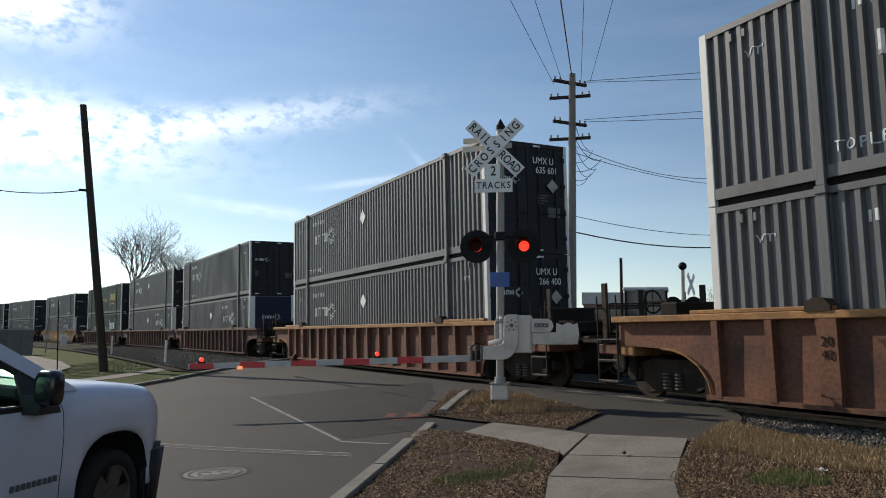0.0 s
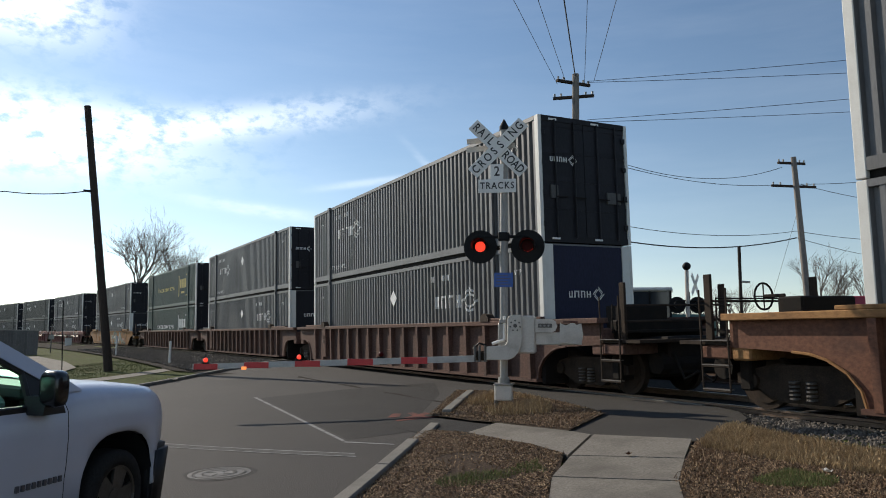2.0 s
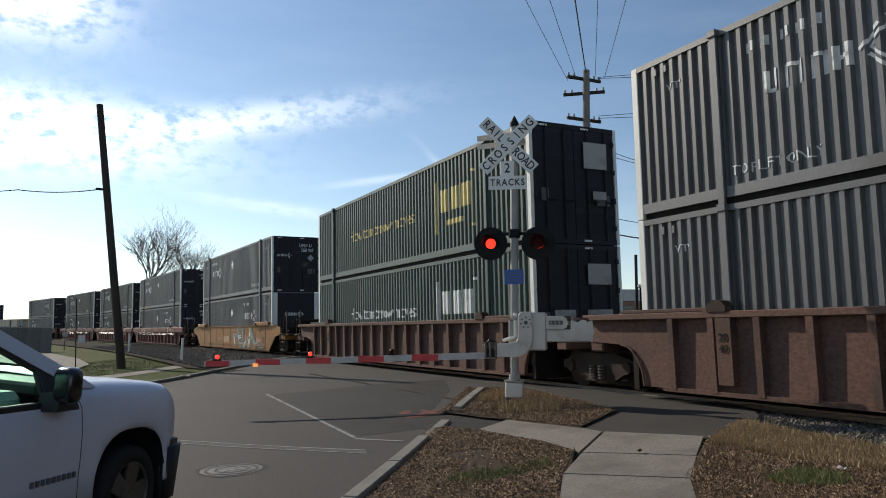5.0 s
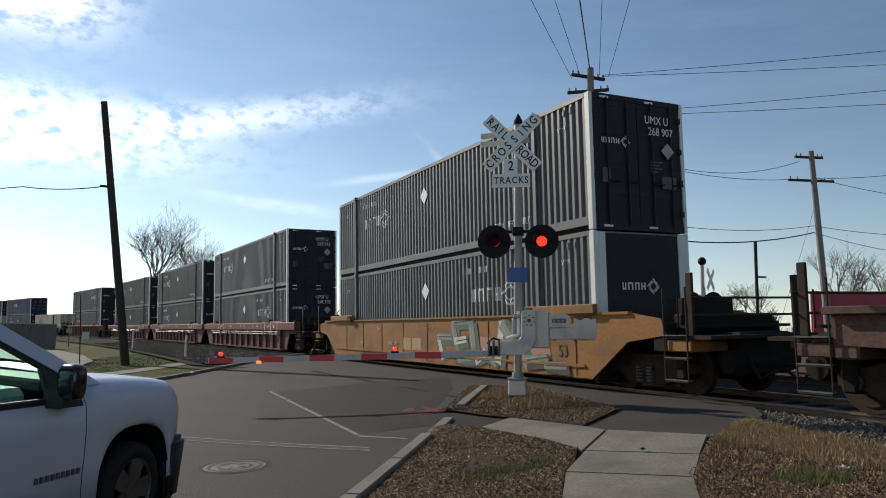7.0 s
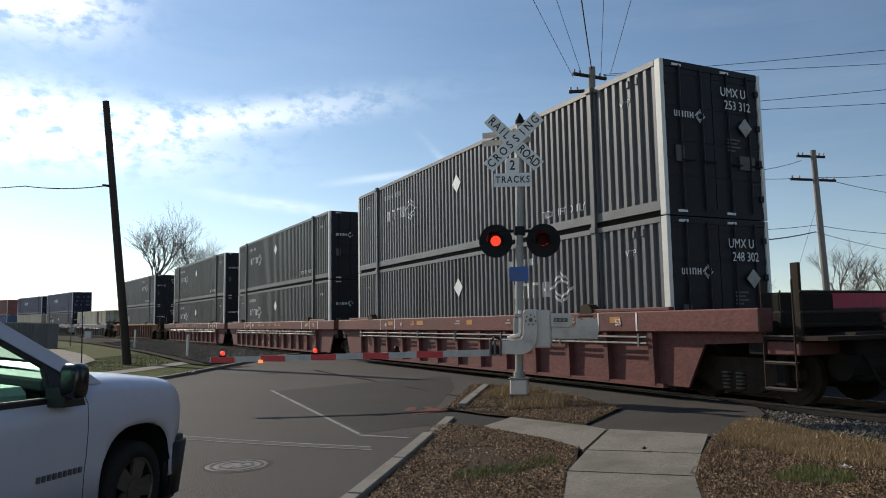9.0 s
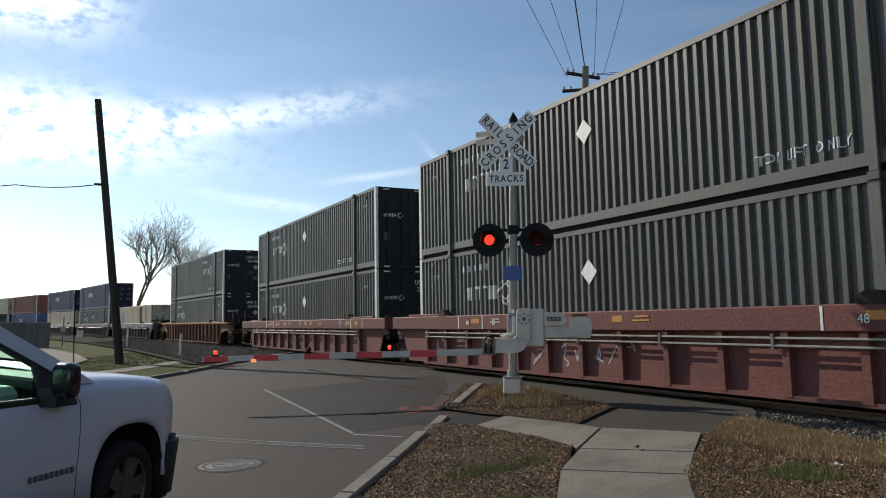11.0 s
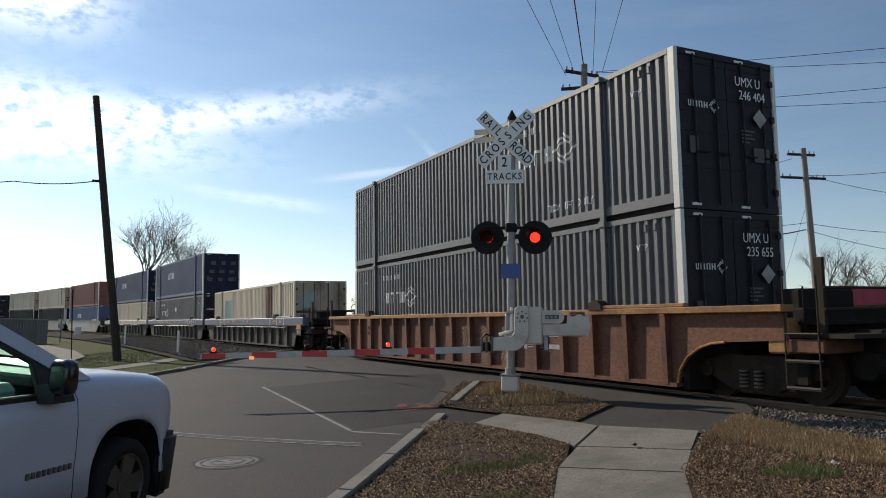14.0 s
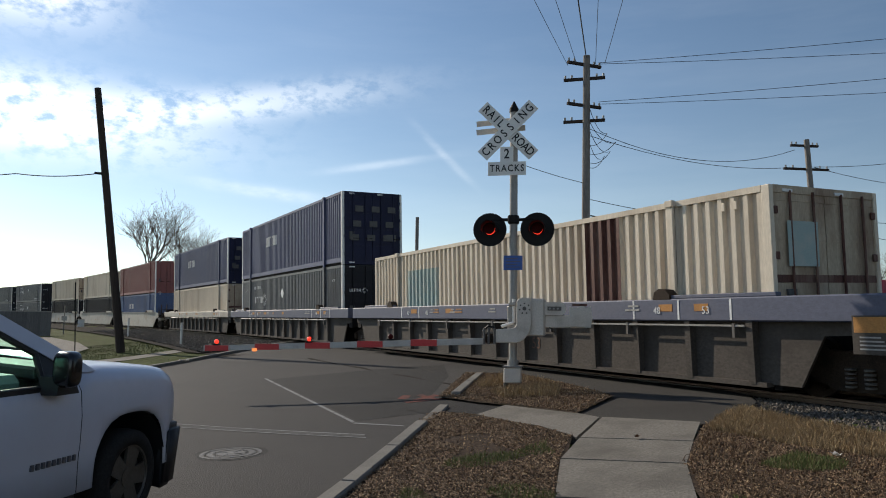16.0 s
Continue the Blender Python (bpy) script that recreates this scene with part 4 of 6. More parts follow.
def train():
    for i, (s, kind, paint, trim, ends) in enumerate(UNITS):
        mid = s + LENGTH / 2 - 0.07
        en = ["coupler" if e == "c" else "joint" for e in ends]
        names = {"orange": "rust-orange", "brown": "brown", "maroon": "dark red", "yellow": "grimy yellow", "slate": "slate grey", "palecar": "pale tan"}
        digits = []
        if kind == "flange":
            digits = [("40", 4.6, 1.3), ("45", 3.3, 1.3), ("48", -6.0, 1.3), ("53", -7.1, 1.3)]
        elif kind == "rib":
            digits = [("20", 6.0, 1.08), ("40", 6.0, 0.9)]
        spray = None
        if kind == "smooth" and paint == "yellow":
            spray = mural
        elif i == 9:
            spray = chalked
        elif i in (7, 8):
            spray = scrawl(8 + i, -1.5, 1.5, 0.35, 0.9, 0.72 - 1.466, ["mark"])
        car = well_car(kind, paint, trim, en, "%s well car with %s sides, carrying %s" % (names[paint], {"rib": "ribbed", "flange": "deep-flanged", "smooth": "smooth"}[kind], "one container" if UPPER[i] is None else "two stacked containers"), digits, spray)
        TRAIN.append((car, mid, Matrix.Identity(4)))
        for level, name in ((0, LOWER[i]), (1, UPPER[i])):
            if name is None:
                continue
            LOW.clear()
            LOW.extend([1] if level == 0 else [])
            logos, words = [], []
            if name in ("gpaint", "gpaint2"):
                logos = [EM_TURNED if (level == 0 and i in (2, 3, 5, 6)) or (level and i == 9) else EM] + ([] if i == 9 or (level and i == 2) else [DI])
                words = list(W_POST) + ([("TOP LIFT ONLY", 5.1 if i < 4 else -5.0, 0.5, 0.23)] if level else [])
            elif name == "green":
                logos = []
                words = [("How tomorrow moves", 1.3, 1.5, 0.62)]
            elif name in ("blue", "bblue"):
                logos = [("bars", 3.0, 1.8, 1.1)]
            front = "wide" if (level == 0 and i in (2, 3, 5, 14)) else "door"
            con = container(name, front, logos, words, (NUMBERS if level else NUMBERS_LOW)[i], WORDS[name], ENDS[name] if not (name[:6] == "gpaint" and level == 0 and i == 2) else "navy_shaded", None if name != "cream" else "cream")
            if name == "green":
                for xa, xb, za, zb in ((0.25, 0.95, 1.95, 2.45), (-0.75, -0.15, 0.9, 1.35), (0.2, 0.95, 0.9, 1.35)) if level == 0 else ((0.25, 0.95, 1.85, 2.5), (0.5, 0.9, 1.1, 1.3)):
                    part("label_panel", boxes((xa, xb, -LENGTH / 2 - 0.03, -LENGTH / 2 - 0.026, za, zb)), M["spray"], con, "large pale label on the door")
                blocks = []
                for ya, yb, za, zb in ((3.9, 3.82, 0.75, 2.3), (3.9, 3.7, 2.22, 2.3), (3.9, 3.7, 0.75, 0.83), (1.5, 1.58, 0.75, 2.3), (1.5, 1.7, 2.22, 2.3), (1.5, 1.7, 0.75, 0.83), (3.6, 3.1, 1.35, 2.0), (2.95, 2.45, 1.35, 2.0), (2.3, 1.8, 1.35, 2.0), (3.2, 2.2, 0.95, 1.1)):
                    blocks.append((-HALF - 0.007, -HALF - 0.003, min(ya, yb) - 7.0, max(ya, yb) - 7.0, za, zb))
                part("emblem", painted(boxes(*blocks)), M["gold"] if level else M["mark"], con, "bracketed emblem of plain blocks")
            if name == "blue":
                for k in range(9):
                    xa, za = (-0.95, -0.25, 0.45)[k % 3] + 0.1 * (k // 3), (0.95, 1.5, 2.1)[k // 3]
                    part("label_panel", boxes((xa, xa + 0.34, -LENGTH / 2 - 0.03, -LENGTH / 2 - 0.026, za, za + 0.24)), M["plate"], con, "dull pale label on the door")
            if i == 10:
                part("faded_square", boxes((-0.95, -0.25, -LENGTH / 2 - 0.014, -LENGTH / 2 - 0.01, 1.65, 2.35)), M["fadedgreen"], con, "faded pale green square")
                part("rusted_patch", strip(bmesh.new(), -6.03 + 5 * 0.268, -6.03 + 9 * 0.268, -HALF + 0.006, 0.29, HIGH - 0.1, 0.268, 0.07, -1), M["rustpanel"], con, "dark rusted panel")
                part("faded_square", painted(boxes((-HALF - 0.008, -HALF - 0.004, 3.3, 5.4, 0.9, 2.3))), M["fadedgreen"], con, "faded pale green square")
            TRAIN.append((con, mid, pose(0.72, 0, 0.31 + level * 2.92)))


def motions():
    """The train rolls towards the viewer and past; its wheels turn."""
    for ob, mid, m in TRAIN:
        walk(ob, [(0.5 * k, on_track(mid - SPEED * 0.5 * k) @ m) for k in range(33)])
    rows = [(k / 30, math.degrees(SPEED / 30 * k / 0.457)) for k in range(0, 481)]
    done = {}
    for w, k in WHEELS:
        if k in done:
            w.rotation_mode = "QUATERNION"
            w.animation_data_create().action = done[k].animation_data.action
            w.animation_data.action_slot = done[k].animation_data.action_slot
        else:
            walk(w, [(t, pose(0, k, 0.457, a, 0, 0)) for t, a in rows])
            done[k] = w
    # the flashers blink in turn: the lamps always glow; an added vane swings up under the hood to show the lamp, and
    # down again to hide it
    for vane, hinge, opened, ahead in ADDED_SHUTTERS:
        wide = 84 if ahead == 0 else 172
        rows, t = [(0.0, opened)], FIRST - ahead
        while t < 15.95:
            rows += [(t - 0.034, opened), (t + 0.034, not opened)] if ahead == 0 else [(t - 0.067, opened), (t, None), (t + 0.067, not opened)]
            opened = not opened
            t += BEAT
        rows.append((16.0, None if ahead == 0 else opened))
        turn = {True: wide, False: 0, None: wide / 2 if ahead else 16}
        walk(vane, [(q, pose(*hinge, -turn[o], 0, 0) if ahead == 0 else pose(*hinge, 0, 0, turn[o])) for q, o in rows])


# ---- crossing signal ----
ADDED_SHUTTERS = []      # added vane that hides a glowing lamp, hinge, opens first, how much ahead of the flashers
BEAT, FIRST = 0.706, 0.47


def signal():
    x, y = 7.08, 11.28
    z0 = ground_z(x, y)
    g = thing("crossing_signal", "railroad crossing signal mast with crossbuck, red flashers and lowered gate", "crossing signal", at=pose(x, y, z0 - 0.02, 0, 0, -37.3))
    # local: x across the road to the right, -y towards the viewer
    part("mast", rods(((0, 0, 0.4), (0, 0, 5.05), 0.072), n=20), M["mastgrey"], g, smooth=False)
    bm = rods(((0, 0, 5.05), (0, 0, 5.12), 0.085), n=16)
    rod(bm, (0, 0, 5.12), (0, 0, 5.26), 0.085, 0.01, n=16)
    part("cap", bm, M["signblack"], g)
    part("base_box", boxes((-0.155, 0.155, -0.155, 0.155, 0.14, 0.41), bevel=0.02), M["alu"], g)
    part("base_lid", boxes((-0.17, 0.17, -0.17, 0.17, 0.41, 0.44), bevel=0.01), M["steel"], g)
    part("base_collar", rods(((0, 0, 0.44), (0, 0, 0.54), 0.1), n=16), M["mastgrey"], g)
    part("base_flange", boxes((-0.2, 0.2, -0.2, 0.2, -0.02, 0.03), bevel=0.01), M["concrete"], g, "small concrete footing")
    for bx in (-0.13, 0.13):
        for by in (-0.13, 0.13):
            part("anchor_bolt", rods(((bx, by, 0.02), (bx, by, 0.15), 0.028), n=8), M["darksteel"], g)
    zc = 4.69
    for word, turn, dy in (("RAILROAD", 45, -0.105), ("CROSSING", -45, -0.125)):
        m = pose(-0.1, dy, zc, 0, turn, 0)
        bl = part("crossbuck_blade", turned(boxes((-0.66, 0.66, -0.008, 0.008, -0.12, 0.12), bevel=0.003), m), M["sign"], g, "white crossbuck blade")
        spots = [-0.56, -0.425, -0.3, -0.185, 0.2, 0.325, 0.45, 0.57] if turn > 0 else [-0.56, -0.41, -0.25, -0.09, 0.075, 0.235, 0.39, 0.555]
        for ch, xx in zip(word, spots):
            part("letter", turned(lettering(ch, 0.215, bold=0.014, narrow=0.82), m @ pose(xx, -0.012, 0)), M["ink"], bl)
    for dz in (-0.1, 0.06):      # a second crossbuck's ends behind the mast
        part("rear_blade", turned(boxes((-0.61, 0.3, -0.008, 0.008, -0.05, 0.05)), pose(-0.1, 0.12, zc + 0.18 + dz, 0, -4, 0)), M["alu"], g)
    s1 = part("track_count_sign", boxes((-0.24, 0.0, -0.106, -0.09, 4.09, 4.39), bevel=0.003), M["sign"], g)
    part("lettering", turned(lettering("2", 0.25, bold=0.014, narrow=0.85), pose(-0.12, -0.11, 4.25)), M["ink"], s1)
    s2 = part("tracks_sign", boxes((-0.46, 0.23, -0.112, -0.096, 3.86, 4.11), bevel=0.003), M["sign"], g)
    part("lettering", turned(lettering("TRACKS", 0.175, spacing=1.22, bold=0.016, narrow=0.84), pose(-0.115, -0.116, 3.985)), M["ink"], s2)
    # flashers
    part("light_arm", rods(((-0.42, 0, 3.06), (0.42, 0, 3.06), 0.03)), M["signblack"], g)
    part("arm_clamp", boxes((-0.1, 0.1, -0.09, 0.09, 2.98, 3.14), bevel=0.02), M["signblack"], g)
    for sx in (-0.43, 0.43):
        l = part("flasher_disc", rods(((sx, -0.02, 2.88), (sx, 0.0, 2.88), 0.305), n=32), M["signblack"], g)
        bm = bmesh.new()
        for i in range(14):          # open hood over the lens
            a, b = radians(-20 + 220 * i / 14), radians(-20 + 220 * (i + 1) / 14)
            p = [(sx + 0.135 * math.cos(q), yy, 2.88 + 0.135 * math.sin(q)) for q in (a, b) for yy in (-0.02, -0.3)]
            bm.faces.new([bm.verts.new(p[k]) for k in (0, 1, 3, 2)])
        bmesh.ops.remove_doubles(bm, verts=bm.verts, dist=0.001)
        bmesh.ops.solidify(bm, geom=bm.faces, thickness=0.006)
        part("hood", bm, M["signblack"], l)
        bm = bmesh.new()
        bmesh.ops.create_uvsphere(bm, u_segments=20, v_segments=10, radius=0.095, matrix=pose(sx, -0.02, 2.88) @ Matrix.Diagonal((1, 0.35, 1, 1)))
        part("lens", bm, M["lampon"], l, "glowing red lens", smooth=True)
        # added cover, no part of the signal: stands in for the lamp switching off
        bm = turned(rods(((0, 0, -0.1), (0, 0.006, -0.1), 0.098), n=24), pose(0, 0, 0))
        vane = part("shutter", bm, M["lampoff"], l, "added dark red cover that hides the glowing lens between flashes")
        ADDED_SHUTTERS.append((vane, (sx, -0.068, 2.98), sx > 0, 0.0))
        part("lamp_housing", rods(((sx, 0.0, 2.88), (sx, 0.2, 2.88), 0.12), n=16), M["signblack"], l)
    b = part("blue_notice", boxes((-0.17, 0.17, -0.085, -0.075, 2.14, 2.4), bevel=0.002), M["bluesign"], g, "small blue notice plate")
    part("notice_line", boxes(*[(-0.13, 0.13 - 0.05 * (k % 2), -0.088, -0.085, 2.185 + 0.05 * k, 2.2 + 0.05 * k) for k in range(4)]), M["slateblue"], b)
    # gate machine and arm: a bent plate with its bolts, the case, and the counterweight beams
    bm = prism(bmesh.new(), [(0.085, 1.58), (0.12, 1.62), (0.17, 1.64), (0.33, 1.64), (0.345, 1.19), (0.32, 1.07), (0.275, 0.985), (0.22, 0.915), (0.15, 0.87), (0.07, 0.85), (-0.29, 0.85), (-0.29, 1.08), (-0.017, 1.1), (0.05, 1.12), (0.085, 1.18)], "y", -0.3, -0.25)
    bmesh.ops.bevel(bm, geom=[e for e in bm.edges if abs((e.verts[0].co - e.verts[1].co).y) < 0.01], offset=0.01, segments=1, affect="EDGES")
    plate = part("gate_plate", bm, M["alu"], g, "bent pale steel plate of the gate arm")
    part("hub", rods(((0.225, -0.315, 1.45), (0.225, -0.24, 1.45), 0.035), n=12), M["darksteel"], plate)
    for k in range(7):
        q = radians(90 + 360 / 7 * k)
        part("bolt", rods(((0.225 + 0.088 * math.cos(q), -0.315, 1.45 + 0.088 * math.sin(q)), (0.225 + 0.088 * math.cos(q), -0.29, 1.45 + 0.088 * math.sin(q)), 0.016), n=6), M["darksteel"], plate)
    part("gate_case", boxes((0.13, 0.57, -0.24, 0.2, 0.97, 1.63), bevel=0.025), M["alu"], g)
    part("gate_bracket", boxes((-0.1, 0.14, -0.1, 0.1, 1.0, 1.5), bevel=0.02), M["steel"], g)
    bm = prism(bmesh.new(), [(0.57, 1.34), (0.86, 1.34), (0.92, 1.37), (0.95, 1.45), (0.92, 1.53), (0.86, 1.57), (0.57, 1.57)], "y", -0.24, -0.19)
    slot = part("slotted_plate", bm, M["alu"], g)
    part("slot", boxes((0.62, 0.86, -0.246, -0.24, 1.42, 1.49), bevel=0.002), M["darksteel"], slot)
    for xx in (0.66, 0.73, 0.8):
        part("bolt", rods(((xx, -0.26, 1.455), (xx, -0.24, 1.455), 0.02), n=6), M["steel"], slot)
    part("counterweight_beam", boxes((0.57, 1.3, -0.2, -0.14, 1.12, 1.34), bevel=0.015), M["alu"], g)
    bm = prism(bmesh.new(), [(0.98, 1.16), (1.36, 1.13), (1.39, 1.3), (1.36, 1.5), (1.28, 1.47), (1.22, 1.52), (1.1, 1.46), (1.0, 1.5)], "y", -0.27, -0.2)
    weight = part("counterweight", bm, M["alu"], g, "chipped pale counterweight")
    part("rust_edge", boxes((1.04, 1.3, -0.275, -0.22, 1.5, 1.54), bevel=0.008), M["rustpanel"], weight)
    for xx in (0.66, 1.0):
        part("bolt", rods(((xx, -0.18, 1.1), (xx, -0.18, 1.14), 0.02), n=6), M["darksteel"], weight)
    part("conduit", rods(((0.02, -0.1, 1.62), (0.02, -0.1, 1.2), 0.03), ((0.02, -0.1, 1.2), (-0.2, -0.12, 1.13), 0.03)), M["sign"], g)
    part("conduit_clamp", boxes((-0.07, 0.06, -0.14, -0.02, 1.5, 1.56), bevel=0.01), M["steel"], g)
    clevis = part("clevis", boxes((-0.5, -0.26, -0.28, -0.16, 0.84, 1.0), bevel=0.02), M["gear"], g, "dark rusty clevis")
    for xx in (-0.48, -0.4, -0.3):
        part("clevis_pin", rods(((xx, -0.3, 0.82), (xx, -0.3, 1.1), 0.022), n=8), M["darksteel"], clevis)
    part("cable", rods(((-0.3, -0.22, 1.1), (-0.42, -0.24, 1.14), 0.016), ((-0.42, -0.24, 1.14), (-0.52, -0.24, 1.04), 0.016), n=6), M["signblack"], clevis)
    arm = part("gate_arm", prism(bmesh.new(), [(-0.28, 0.82), (-5.85, 0.585), (-5.85, 0.685), (-0.28, 0.935)], "y", -0.24, -0.19), M["gatewhite"], g, "white gate arm with red bands")
    for k in (5.58, 4.57, 3.58, 2.58, 1.58):
        lo, hi = 0.82 - (k - 0.28) * 0.0422, 0.935 - (k - 0.28) * 0.0449
        part("red_band", prism(bmesh.new(), [(-k - 0.24, lo - 0.008), (-k + 0.24, lo - 0.001), (-k + 0.24, hi + 0.004), (-k - 0.24, hi - 0.002)], "y", -0.246, -0.184), M["gatered"], arm)
    part("tip_lamp", boxes((-4.86, -4.76, -0.262, -0.24, 0.6, 0.66), bevel=0.008), M["lampamber"], arm, "small amber lamp on the arm")
    for k in (5.6, 3.75, 2.2):
        hi = 0.935 - (k - 0.28) * 0.0449
        bm = bmesh.new()
        bmesh.ops.create_uvsphere(bm, u_segments=14, v_segments=8, radius=0.043, matrix=pose(-k, -0.215, hi + 0.07))
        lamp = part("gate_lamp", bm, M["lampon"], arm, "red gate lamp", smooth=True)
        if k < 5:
            # added half shell that imitates the gate lamp going dark
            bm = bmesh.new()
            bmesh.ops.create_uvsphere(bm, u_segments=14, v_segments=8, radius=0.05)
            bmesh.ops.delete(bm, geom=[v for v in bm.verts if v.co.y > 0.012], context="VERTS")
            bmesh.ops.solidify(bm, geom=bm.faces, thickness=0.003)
            vane = part("shutter", bm, M["lampoff"], lamp, "added dark red half shell that hides the glowing lamp between flashes")
            ADDED_SHUTTERS.append((vane, (-k, -0.215, hi + 0.07), k < 3, 0.1))
        part("lamp_foot", boxes((-k - 0.06, -k + 0.06, -0.25, -0.18, hi, hi + 0.03)), M["signblack"], lamp)


# ---- poles, wires, trees ----
def wood_pole(name, label, base, top, r0, r1, material, arms=(), at=None):
    g = thing(name, label, "utility pole", at=pose(*base))
    t = Vector(top) - Vector(base)
    part("shaft", rod(bmesh.new(), (0, 0, -0.3), t, r0, r1, n=12), material, g)
    for h, half, turn in arms:
        p = t * (h / t.z)
        bm = turned(boxes((-half, half, -0.06, 0.06, -0.06, 0.06)), Matrix.Translation(p) @ pose(0, 0.16, 0, 0, 0, turn))
        a = part("crossarm", bm, M["darkpole"], g, "dark timber crossarm")
        for q in (-0.92, -0.6, 0.6, 0.92):
            part("insulator", turned(rods(((q * half, 0, 0.06), (q * half, 0, 0.2), 0.045)), Matrix.Translation(p) @ pose(0, 0.16, 0, 0, 0, turn)), M["steel"], a)
    return g


def wire(pts, sag=0.6, r=0.012, label="thin black overhead wire"):
    bm = bmesh.new()
    a, b = Vector(pts[0]), Vector(pts[1])
    n, k = 14, 5
    d = (b - a).normalized()
    e = d.cross(Vector((0, 0, 1)) if abs(d.z) < 0.9 else Vector((1, 0, 0))).normalized()
    w = d.cross(e)
    rings = []
    for i in range(n + 1):
        u = i / n
        p = a.lerp(b, u) - Vector((0, 0, 4 * sag * u * (1 - u)))
        rings.append([bm.verts.new(p + r * (math.cos(2 * math.pi * j / k) * e + math.sin(2 * math.pi * j / k) * w)) for j in range(k)])
    for p, q in zip(rings, rings[1:]):
        for j in range(k):
            bm.faces.new((p[j], p[(j + 1) % k], q[(j + 1) % k], q[j]))
    ob = part("overhead_wire", bm, M["wire"], None)
    tagged(ob, label, "wire", "overhead wires")


def twig(vs, fs, p, q, r0, r1, n=3):
    """Add a tapered stick from p to q to lists of corners and faces."""
    d = q - p
    e = d.cross(Vector((0.3, 0.2, 1)) if abs(d.z) < 0.9 * d.length else Vector((1, 0, 0))).normalized()
    w = d.cross(e).normalized()
    k = len(vs)
    for c, r in ((p, r0), (q, r1)):
        for j in range(n):
            t = 2 * math.pi * j / n
            vs.append(tuple(c + (e * math.cos(t) + w * math.sin(t)) * r))
    fs += [(k + j, k + (j + 1) % n, k + n + (j + 1) % n, k + n + j) for j in range(n)]


def sticks(name, vs, fs, material, parent, label=""):
    me = bpy.data.meshes.new(name)
    me.from_pydata(vs, [], fs)
    me.materials.append(material)
    ob = new(name, me)
    ob.parent = parent
    return tagged(ob, label)


def tree(at, height, seed, spread_=0.45, label="tall bare deciduous tree in late autumn", depth=6, thick=0.022):
    g = thing("tree", label, "tree", at=pose(*at))
    rng = random.Random(seed)
    trunk, crown = ([], []), ([], [])
    fine = height / 14

    def grow(p, d, length, r, level):
        q = p + d * length
        twig(*(trunk if level < 2 else crown), p, q, max(r, 0.007 * fine), max(r * 0.7, 0.005 * fine), 7 if level < 3 else 4 if level < 5 else 3)
        if level >= depth:
            return
        for k in range(3 if level < 5 else 2):
            ax = Vector((rng.uniform(-1, 1), rng.uniform(-1, 1), rng.uniform(-0.3, 0.7)))
            nd = (d + ax * spread_ * (1.0 + 0.12 * level)).normalized()
            nd.z = max(nd.z, -0.05 if level > 3 else 0.25)
            grow(p + d * length * rng.uniform(0.65, 1.0), nd.normalized(), length * rng.uniform(0.62, 0.86), r * 0.6, level + 1)

    grow(Vector((0, 0, -0.2)), Vector((rng.uniform(-0.05, 0.05), rng.uniform(-0.05, 0.05), 1)).normalized(), height * 0.27, height * thick, 0)
    sticks("trunk", *trunk, M["bark"], g)
    sticks("crown", *crown, M["bark"], g, "bare twigs")
    return g


def track_bed():
    # ballast shoulder, sleepers and rails along the bend
    ss = list(np.arange(-240, -12, 8)) + list(np.arange(-12, 60, 1.5)) + list(np.arange(60, 420, 6))
    prof = [(-2.9, -0.08), (-1.5, -0.1), (2.95, -0.13), (3.6, -0.2), (5.8, -0.2), (7.5, -0.2), (9.2, -0.7)]
    bm = bmesh.new()
    rows = [[bm.verts.new(on_track(s) @ Vector((a, 0, b + (0.03 * noise.noise((a * 3, s * 2, 0)))))) for a, b in ([(-5.7 if s > 30 else -5.3, -0.14 if s > 26 else -0.5), (-2.9, -0.07)] if s > 23 else [(-3.7, -0.5), (-3.4, -0.06)]) + prof[1:]] for s in ss]
    for r0, r1 in zip(rows, rows[1:]):
        for i in range(len(r0) - 1):
            bm.faces.new((r0[i], r0[i + 1], r1[i + 1], r1[i]))
    tagged(part("track_bed", bm, M["ballast"], None), "grey-brown crushed stone railway bed", "track bed", kind="structure")
    for k, off in enumerate((0.0, 1.435, 5.2, 6.635)):
        bm = bmesh.new()
        prof2 = [(-0.07, -0.17), (0.07, -0.17), (0.07, -0.15), (0.012, -0.13), (0.012, -0.05), (0.036, -0.035), (0.036, 0), (-0.036, 0), (-0.036, -0.035), (-0.012, -0.05), (-0.012, -0.13), (-0.07, -0.15)]
        dz = 0.0 if k < 2 else -0.02
        rows = [[bm.verts.new(on_track(s) @ Vector((off + a, 0, b + dz))) for a, b in prof2] for s in ss]
        for r0, r1 in zip(rows, rows[1:]):
            for i in range(len(prof2)):
                j = (i + 1) % len(prof2)
                bm.faces.new((r0[i], r0[j], r1[j], r1[i]))
        bmesh.ops.recalc_face_normals(bm, faces=bm.faces)
        tagged(part("rail", bm, M["rail"], None), "rusty steel rail with a worn head", "rail", "rails", "structure")


